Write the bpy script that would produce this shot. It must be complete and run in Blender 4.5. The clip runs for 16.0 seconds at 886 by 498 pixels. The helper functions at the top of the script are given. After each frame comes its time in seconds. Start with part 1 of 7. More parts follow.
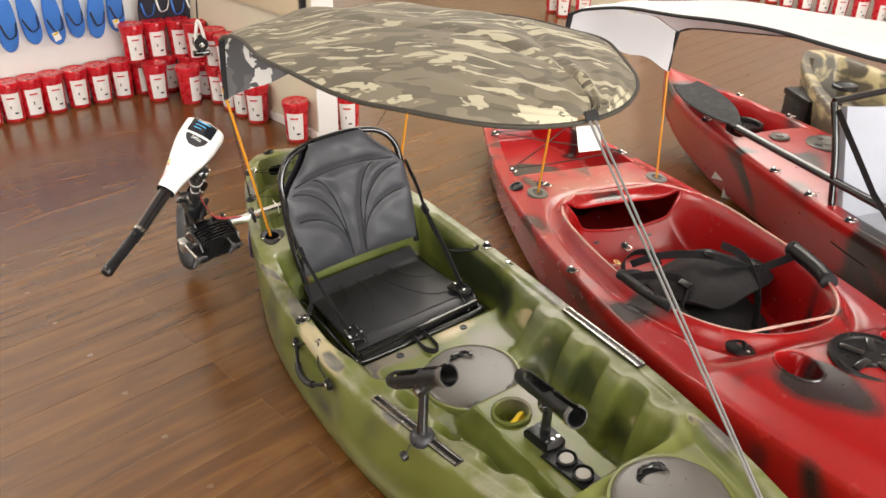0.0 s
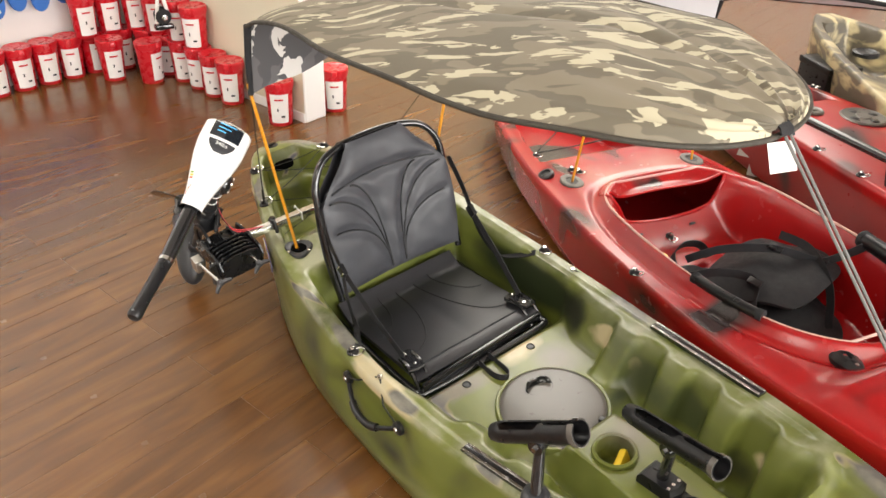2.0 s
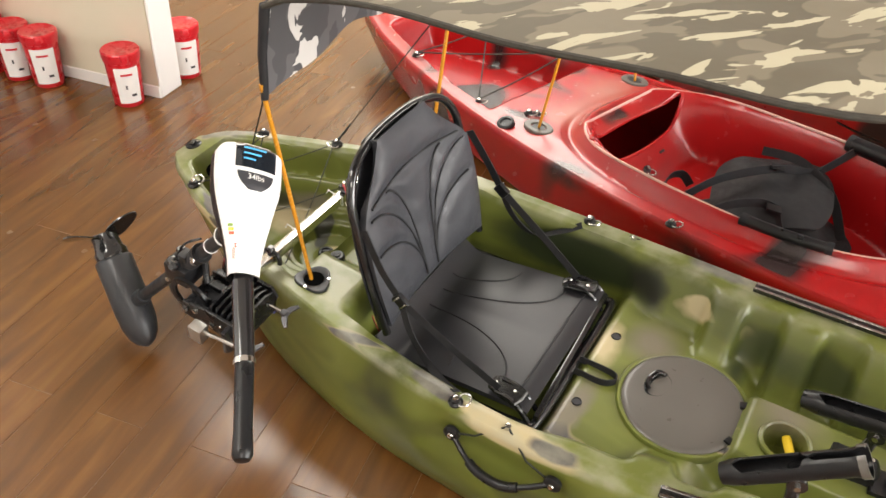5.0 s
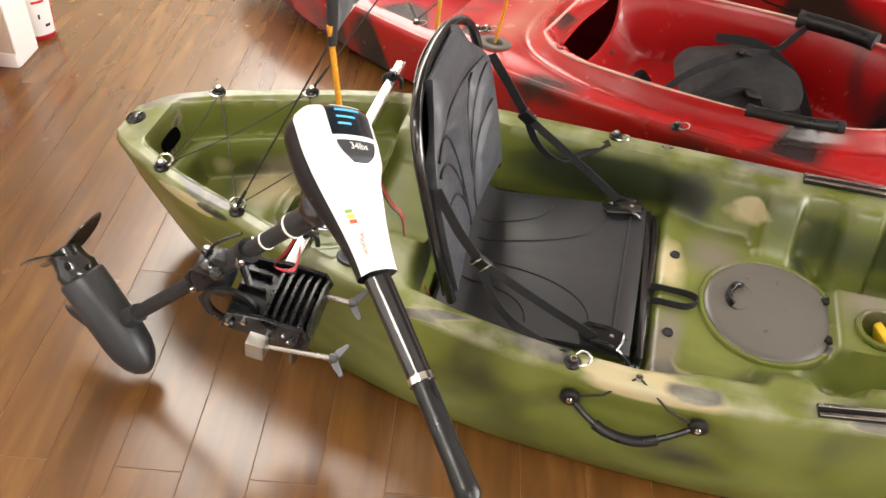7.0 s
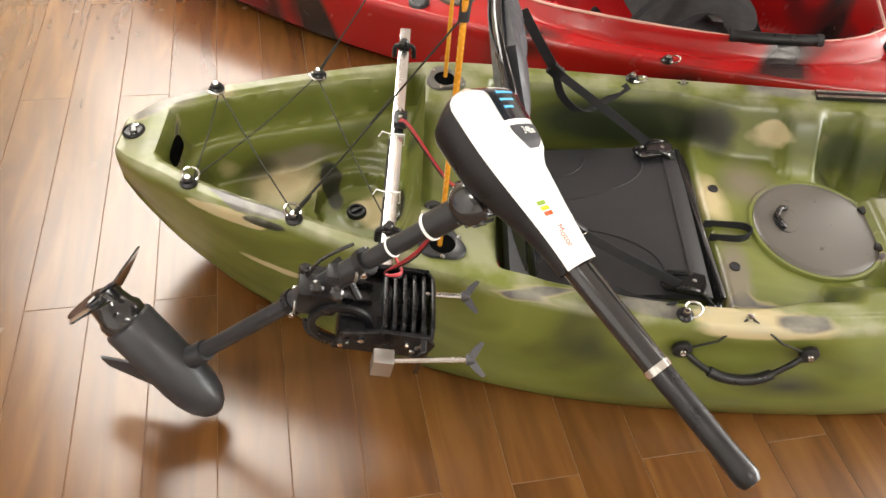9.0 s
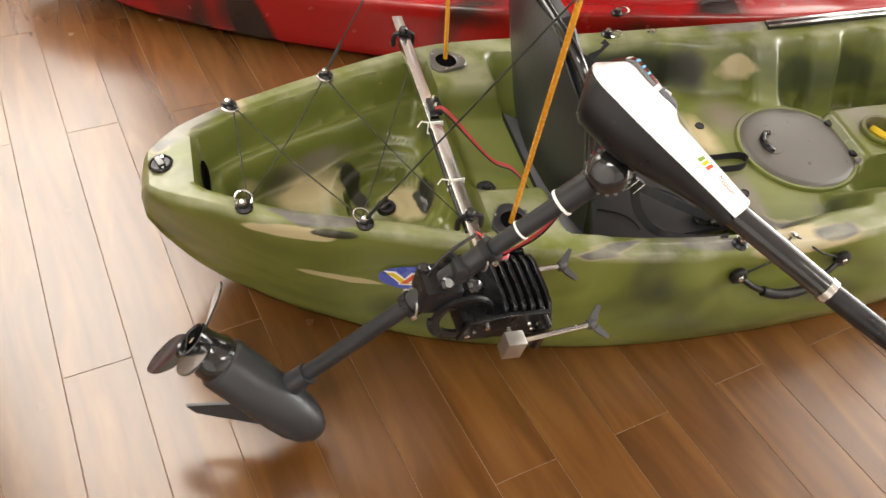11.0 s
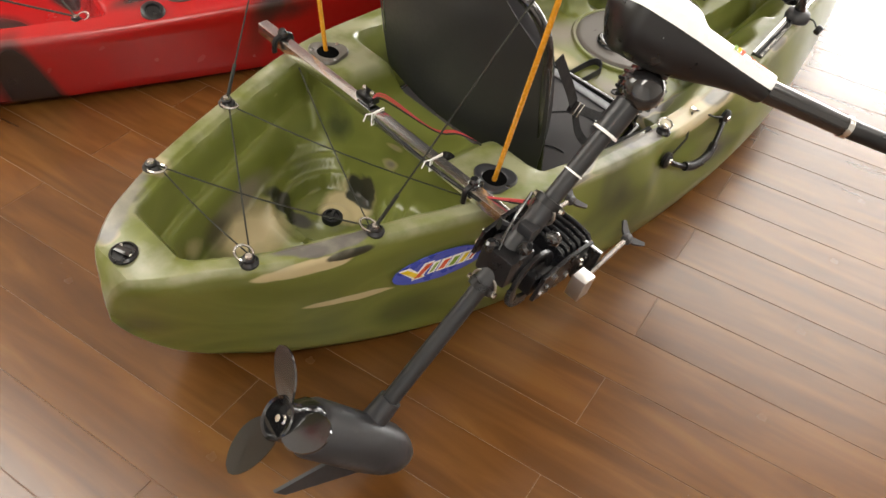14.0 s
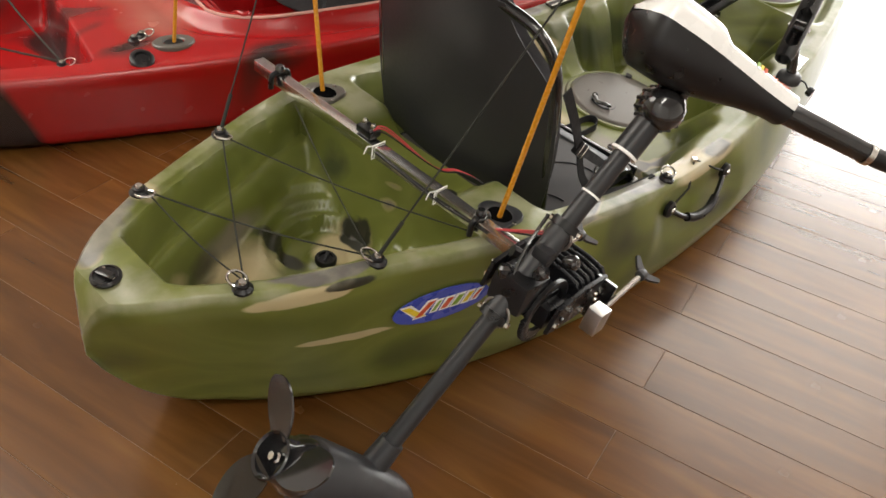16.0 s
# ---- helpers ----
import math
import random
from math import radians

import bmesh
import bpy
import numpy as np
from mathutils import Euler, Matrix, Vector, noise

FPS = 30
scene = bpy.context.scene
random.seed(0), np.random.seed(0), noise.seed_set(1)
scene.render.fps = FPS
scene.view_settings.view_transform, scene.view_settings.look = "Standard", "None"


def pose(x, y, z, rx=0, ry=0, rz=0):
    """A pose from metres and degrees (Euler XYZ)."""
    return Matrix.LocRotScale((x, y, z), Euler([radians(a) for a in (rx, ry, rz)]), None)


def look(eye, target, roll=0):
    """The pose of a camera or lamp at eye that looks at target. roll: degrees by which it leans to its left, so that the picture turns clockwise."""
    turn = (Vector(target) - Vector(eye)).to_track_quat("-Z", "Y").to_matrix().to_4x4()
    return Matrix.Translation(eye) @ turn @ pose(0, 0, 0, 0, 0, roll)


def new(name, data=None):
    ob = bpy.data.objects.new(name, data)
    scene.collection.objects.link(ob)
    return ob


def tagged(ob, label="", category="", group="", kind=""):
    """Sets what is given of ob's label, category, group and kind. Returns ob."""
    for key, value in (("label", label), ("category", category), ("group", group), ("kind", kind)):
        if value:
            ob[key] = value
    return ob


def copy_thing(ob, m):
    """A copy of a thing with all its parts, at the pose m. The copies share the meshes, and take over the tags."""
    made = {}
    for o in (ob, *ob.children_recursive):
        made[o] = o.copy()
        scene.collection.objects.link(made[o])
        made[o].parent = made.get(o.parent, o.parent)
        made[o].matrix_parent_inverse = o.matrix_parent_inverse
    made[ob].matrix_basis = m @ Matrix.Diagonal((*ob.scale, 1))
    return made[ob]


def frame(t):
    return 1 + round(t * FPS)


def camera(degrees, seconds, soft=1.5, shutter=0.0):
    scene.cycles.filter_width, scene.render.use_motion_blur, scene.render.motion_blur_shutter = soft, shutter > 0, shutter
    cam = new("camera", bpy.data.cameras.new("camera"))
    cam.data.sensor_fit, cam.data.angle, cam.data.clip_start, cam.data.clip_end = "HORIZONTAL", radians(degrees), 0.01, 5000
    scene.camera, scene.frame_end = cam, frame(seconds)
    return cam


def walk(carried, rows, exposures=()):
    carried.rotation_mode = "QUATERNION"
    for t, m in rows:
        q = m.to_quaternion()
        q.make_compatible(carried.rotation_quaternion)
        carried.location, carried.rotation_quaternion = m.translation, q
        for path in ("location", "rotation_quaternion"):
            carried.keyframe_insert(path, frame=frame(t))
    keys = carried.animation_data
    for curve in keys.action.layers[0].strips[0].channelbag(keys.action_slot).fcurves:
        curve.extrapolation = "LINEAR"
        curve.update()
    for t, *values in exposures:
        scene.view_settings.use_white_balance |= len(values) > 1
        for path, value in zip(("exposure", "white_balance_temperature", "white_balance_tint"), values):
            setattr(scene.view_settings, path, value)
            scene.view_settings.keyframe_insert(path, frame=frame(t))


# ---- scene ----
cam = camera(57.00, 16.0, soft=1.55)
PATH = [
    (0, (2.7474, -0.8138, 1.5007), (1.6158, -0.1610, 0.7635), 1.42),
    (0.5, (2.6346, -0.7974, 1.4878), (1.5131, -0.1395, 0.7399), 1.51),
    (1, (2.5408, -0.8115, 1.4794), (1.4302, -0.1564, 0.7130), 2.31),
    (1.5, (2.4372, -0.8578, 1.4654), (1.3618, -0.1723, 0.6758), 2.89),
    (2, (2.2990, -0.9403, 1.4675), (1.2711, -0.1956, 0.6683), 2.31),
    (2.5, (2.1759, -0.9992, 1.4574), (1.1973, -0.2015, 0.6475), 2.76),
    (3, (2.0504, -1.0090, 1.4341), (1.1117, -0.1706, 0.6180), 3.13),
    (3.5, (1.8999, -1.0072, 1.4266), (1.0077, -0.1274, 0.6020), 3.13),
    (4, (1.7916, -1.0366, 1.4201), (0.9493, -0.1300, 0.5723), 3.58),
    (4.5, (1.6453, -1.0951, 1.4059), (0.9210, -0.1252, 0.5201), 4.52),
    (4.7, (1.5863, -1.1274, 1.4013), (0.8997, -0.1408, 0.5040), 4.10),
    (6.8, (1.0298, -1.1483, 1.2750), (0.7020, -0.0640, 0.2917), 5.67),
    (7, (0.9822, -1.1597, 1.2644), (0.7006, -0.0754, 0.2669), 5.05),
    (7.5, (0.8406, -1.2043, 1.2677), (0.6501, -0.1167, 0.2524), 4.37),
    (8, (0.7164, -1.2344, 1.2545), (0.5933, -0.1395, 0.2366), 5.21),
    (8.2, (0.6780, -1.2184, 1.2441), (0.5795, -0.1222, 0.2250), 5.11),
    (10.3, (0.3711, -1.0881, 1.1998), (0.5564, -0.0578, 0.1256), 6.58),
    (10.5, (0.3185, -1.0990, 1.2015), (0.5312, -0.0626, 0.1382), 6.10),
    (11, (0.1914, -1.1114, 1.2047), (0.4837, -0.0849, 0.1507), 5.52),
    (11.5, (0.1128, -1.1063, 1.1961), (0.4859, -0.0918, 0.1561), 6.97),
    (12, (0.0405, -1.0436, 1.1792), (0.4849, -0.0532, 0.1441), 7.00),
    (12.5, (-0.0311, -0.9879, 1.1701), (0.4960, -0.0410, 0.1330), 6.50),
    (13, (-0.0821, -0.9461, 1.1666), (0.5311, -0.0643, 0.1195), 5.94),
    (13.5, (-0.1783, -0.8980, 1.1664), (0.5267, -0.0922, 0.1159), 4.95),
    (14, (-0.2373, -0.8672, 1.1570), (0.5245, -0.1120, 0.1086), 4.54),
    (14.5, (-0.2539, -0.8570, 1.1367), (0.5605, -0.1019, 0.1285), 3.91),
    (15, (-0.2653, -0.8517, 1.1026), (0.5727, -0.0673, 0.1369), 3.67),
    (15.5, (-0.2773, -0.8443, 1.0657), (0.5920, -0.0507, 0.1360), 5.26),
    (16, (-0.2800, -0.8445, 1.0296), (0.5987, -0.0333, 0.1242), 6.46),
]

EXPOSURES = [(0.0, -0.12), (1.5, 0.0), (2.5, 0.14), (3.5, 0.14), (4.5, 0.12), (7.0, 0.33), (8.0, 0.36), (10.5, 0.28), (11.0, 0.18), (12.0, 0.08), (13.0, 0.34), (13.5, 0.30), (14.0, 0.02), (14.5, -0.16), (16.0, -0.36)]
walk(cam, [(t, look(e, g, r)) for t, e, g, r in PATH], EXPOSURES)

# ---- light: a closed shop lit by ceiling panels and added fill, with a glazed shop front ----
ROOM = pose(0, 0, 0, 0, 0, 14.7)          # the room stands turned against the boat

world = bpy.data.worlds.new("world")
world.use_nodes = True
scene.world = world
wt = world.node_tree
sky = wt.nodes.new("ShaderNodeTexSky")
sky.sky_type, sky.sun_disc = "NISHITA", False
sky.sun_elevation, sky.sun_rotation = radians(45), radians(60)
wt.links.new(sky.outputs[0], wt.nodes["Background"].inputs[0])
wt.nodes["Background"].inputs[1].default_value = 0.12


def area(name, m, sx, sy, watts, color=(1, 1, 1)):
    d = bpy.data.lights.new(name, "AREA")
    d.shape, d.size, d.size_y, d.energy, d.color = "RECTANGLE", sx, sy, watts, color
    o = new(name, d)
    o.matrix_world = m
    return o


CEIL = 2.9
LAMP = (1.0, 0.95, 0.865)
# second and third are added fill for the grey wall and starboard hull
PANELS_AND_FILLS = [(-0.52, 3.28, 1.82, 4.5, 212), (-0.9, -1.6, 1.2, 0.6, 44), (1.6, -2.9, 1.2, 0.6, 40), (4.3, -0.7, 2.2, 2.2, 50), (4.4, 2.2, 1.2, 0.8, 34), (-3.0, 2.6, 0.8, 0.8, 26)]
for px, py, sx, sy, watts in PANELS_AND_FILLS:
    area("panel_and_fill_lamp", ROOM @ pose(px, py, CEIL - 0.06), sx, sy, watts, LAMP)
area("shop_front_daylight", ROOM @ pose(6.7, -1.0, 1.35, 0, 90, 0), 2.3, 4.5, 470, (1.0, 0.975, 0.93))

# ---- materials ----
MATS = {}


def mat(name, base, rough=0.5, metal=0.0, coat=0.0, spec=0.5, var=0.12, vscale=8.0, bump=0.0, bscale=200.0, rvar=0.1):
    """A surface with soft tone variation, grain and uneven gloss."""
    if name in MATS:
        return MATS[name]
    m = bpy.data.materials.new(name)
    m.use_nodes = True
    nt = m.node_tree
    b = nt.nodes["Principled BSDF"]
    b.inputs["Metallic"].default_value = metal
    b.inputs["Coat Weight"].default_value = coat
    b.inputs["Coat Roughness"].default_value = 0.12
    b.inputs["Specular IOR Level"].default_value = spec
    tc = nt.nodes.new("ShaderNodeTexCoord")
    n1 = nt.nodes.new("ShaderNodeTexNoise")
    n1.inputs["Scale"].default_value, n1.inputs["Detail"].default_value = vscale, 6
    nt.links.new(tc.outputs["Object"], n1.inputs["Vector"])
    mix = nt.nodes.new("ShaderNodeMix")
    mix.data_type = "RGBA"
    mix.inputs[6].default_value = (*[max(0, c * (1 - var)) for c in base], 1)
    mix.inputs[7].default_value = (*[min(1, c * (1 + var)) for c in base], 1)
    nt.links.new(n1.outputs["Fac"], mix.inputs[0])
    nt.links.new(mix.outputs[2], b.inputs["Base Color"])
    n2 = nt.nodes.new("ShaderNodeTexNoise")
    n2.inputs["Scale"].default_value, n2.inputs["Detail"].default_value = vscale * 5, 4
    nt.links.new(tc.outputs["Object"], n2.inputs["Vector"])
    mr = nt.nodes.new("ShaderNodeMapRange")
    mr.inputs[1].default_value, mr.inputs[2].default_value = 0.3, 0.7
    mr.inputs[3].default_value, mr.inputs[4].default_value = max(0.02, rough - rvar), min(1, rough + rvar)
    nt.links.new(n2.outputs["Fac"], mr.inputs[0])
    nt.links.new(mr.outputs[0], b.inputs["Roughness"])
    if bump:
        n3 = nt.nodes.new("ShaderNodeTexNoise")
        n3.inputs["Scale"].default_value, n3.inputs["Detail"].default_value = bscale, 3
        nt.links.new(tc.outputs["Object"], n3.inputs["Vector"])
        bp = nt.nodes.new("ShaderNodeBump")
        bp.inputs["Strength"].default_value, bp.inputs["Distance"].default_value = bump, 0.002
        nt.links.new(n3.outputs["Fac"], bp.inputs["Height"])
        nt.links.new(bp.outputs[0], b.inputs["Normal"])
    MATS[name] = m
    return m


def ramp(nt, stops, mode="LINEAR"):
    r = nt.nodes.new("ShaderNodeValToRGB")
    r.color_ramp.interpolation = mode
    els = r.color_ramp.elements
    while len(els) < len(stops):
        els.new(0.5)
    for e, (p, c) in zip(els, stops):
        e.position, e.color = p, (*c, 1)
    return r


def moulded(name, stops1, stops2, rough, scale, stretch, seed, amount=(0.52, 0.60), coat=0.15, edge=0.0, blobs=(), worn=None, fine=3.0):
    """Rotomoulded plastic whose pigments have run into streaked patches."""
    m = bpy.data.materials.new(name)
    m.use_nodes = True
    nt = m.node_tree
    L = nt.links.new
    b = nt.nodes["Principled BSDF"]
    tc = nt.nodes.new("ShaderNodeTexCoord")
    mp = nt.nodes.new("ShaderNodeMapping")
    mp.inputs["Scale"].default_value = stretch
    mp.inputs["Location"].default_value = (seed, seed * 1.7, seed * 0.6)
    L(tc.outputs["Object"], mp.inputs["Vector"])
    a = nt.nodes.new("ShaderNodeTexNoise")
    a.inputs["Scale"].default_value, a.inputs["Detail"].default_value, a.inputs["Distortion"].default_value = scale, 2.5, 0.9
    L(mp.outputs[0], a.inputs["Vector"])
    c = nt.nodes.new("ShaderNodeTexNoise")
    c.inputs["Scale"].default_value, c.inputs["Detail"].default_value, c.inputs["Distortion"].default_value = scale * 1.25, fine, 0.5
    mp2 = nt.nodes.new("ShaderNodeMapping")
    mp2.inputs["Scale"].default_value = stretch
    mp2.inputs["Location"].default_value = (seed + 7.3, seed + 2.1, 4.4)
    L(tc.outputs["Object"], mp2.inputs["Vector"])
    L(mp2.outputs[0], c.inputs["Vector"])
    r1, r2 = ramp(nt, stops1), ramp(nt, stops2)
    at = nt.nodes.new("ShaderNodeAttribute")
    at.attribute_name = "rim"
    em = nt.nodes.new("ShaderNodeMath")
    em.operation, em.inputs[1].default_value = "MULTIPLY_ADD", edge
    L(at.outputs["Fac"], em.inputs[0])
    L(c.outputs["Fac"], em.inputs[2])
    L(a.outputs["Fac"], r1.inputs[0])
    L(em.outputs[0], r2.inputs[0])
    sel = nt.nodes.new("ShaderNodeMapRange")
    sel.inputs[1].default_value, sel.inputs[2].default_value = amount
    L(em.outputs[0], sel.inputs[0])
    mix = nt.nodes.new("ShaderNodeMix")
    mix.data_type = "RGBA"
    L(sel.outputs[0], mix.inputs[0])
    L(r1.outputs[0], mix.inputs[6])
    L(r2.outputs[0], mix.inputs[7])
    col = mix.outputs[2]
    if blobs:
        # single ragged ovals at their own places on the moulding: pigment runs, painted shade and glare
        wob = nt.nodes.new("ShaderNodeTexNoise")
        wob.inputs["Scale"].default_value, wob.inputs["Detail"].default_value = 17, 3
        L(tc.outputs["Object"], wob.inputs["Vector"])
        sh = nt.nodes.new("ShaderNodeVectorMath")
        sh.operation = "MULTIPLY_ADD"
        sh.inputs[1].default_value, sh.inputs[2].default_value = (0.040, 0.040, 0.012), (-0.020, -0.020, -0.006)
        L(wob.outputs["Color"], sh.inputs[0])
        ad = nt.nodes.new("ShaderNodeVectorMath")
        L(tc.outputs["Object"], ad.inputs[0])
        L(sh.outputs[0], ad.inputs[1])
        for place_b, size, turn, tint, soft in blobs:
            bm_ = nt.nodes.new("ShaderNodeMapping")
            bm_.vector_type = "TEXTURE"
            bm_.inputs["Location"].default_value, bm_.inputs["Scale"].default_value = place_b, size
            bm_.inputs["Rotation"].default_value = tuple(radians(q) for q in turn)
            L(ad.outputs[0], bm_.inputs["Vector"])
            ln = nt.nodes.new("ShaderNodeVectorMath")
            ln.operation = "LENGTH"
            L(bm_.outputs[0], ln.inputs[0])
            fr = nt.nodes.new("ShaderNodeMapRange")
            fr.inputs[1].default_value, fr.inputs[2].default_value = 1.0, 1.0 - soft
            L(ln.outputs["Value"], fr.inputs[0])
            mx = nt.nodes.new("ShaderNodeMix")
            mx.data_type = "RGBA"
            L(fr.outputs[0], mx.inputs[0])
            L(col, mx.inputs[6])
            mx.inputs[7].default_value = (*tint, 1)
            col = mx.outputs[2]
    if worn:
        # scuffed, chalky upper edges, with the light they catch painted in
        wn = nt.nodes.new("ShaderNodeTexNoise")
        wn.inputs["Scale"].default_value, wn.inputs["Detail"].default_value = 14, 6
        L(tc.outputs["Object"], wn.inputs["Vector"])
        wr = nt.nodes.new("ShaderNodeMapRange")
        wr.inputs[1].default_value, wr.inputs[2].default_value, wr.inputs[4].default_value = 0.40, 0.62, 0.52
        L(wn.outputs["Fac"], wr.inputs[0])
        wm = nt.nodes.new("ShaderNodeMath")
        wm.operation, wm.use_clamp = "MULTIPLY", True
        L(wr.outputs[0], wm.inputs[0])
        L(at.outputs["Fac"], wm.inputs[1])
        mx = nt.nodes.new("ShaderNodeMix")
        mx.data_type = "RGBA"
        L(wm.outputs[0], mx.inputs[0])
        L(col, mx.inputs[6])
        mx.inputs[7].default_value = (*worn, 1)
        col = mx.outputs[2]
    L(col, b.inputs["Base Color"])
    g = nt.nodes.new("ShaderNodeTexNoise")
    g.inputs["Scale"].default_value, g.inputs["Detail"].default_value = 20, 2
    L(tc.outputs["Object"], g.inputs["Vector"])
    mr = nt.nodes.new("ShaderNodeMapRange")
    mr.inputs[3].default_value, mr.inputs[4].default_value = rough - 0.06, rough + 0.06
    L(g.outputs["Fac"], mr.inputs[0])
    L(mr.outputs[0], b.inputs["Roughness"])
    b.inputs["Coat Weight"].default_value = coat
    b.inputs["Coat Roughness"].default_value = 0.25
    bp = nt.nodes.new("ShaderNodeBump")
    bp.inputs["Strength"].default_value, bp.inputs["Distance"].default_value = 0.12, 0.002
    rl = nt.nodes.new("ShaderNodeTexNoise")
    rl.inputs["Scale"].default_value, rl.inputs["Detail"].default_value = 24, 1.5
    L(tc.outputs["Object"], rl.inputs["Vector"])
    L(rl.outputs["Fac"], bp.inputs["Height"])
    L(bp.outputs[0], b.inputs["Normal"])
    MATS[name] = m
    return m


OLIVE, LIME, DARKG, TAN, GREY = (0.104, 0.120, 0.020), (0.146, 0.166, 0.034), (0.032, 0.038, 0.015), (0.46, 0.385, 0.22), (0.085, 0.080, 0.078)
RIMGREY, DARK_CAMO_SHADE, GREEN_CAMO_SHADE = (0.105, 0.098, 0.088), (0.022, 0.023, 0.014), (0.048, 0.060, 0.018)
DUST = (0.17, 0.15, 0.105)
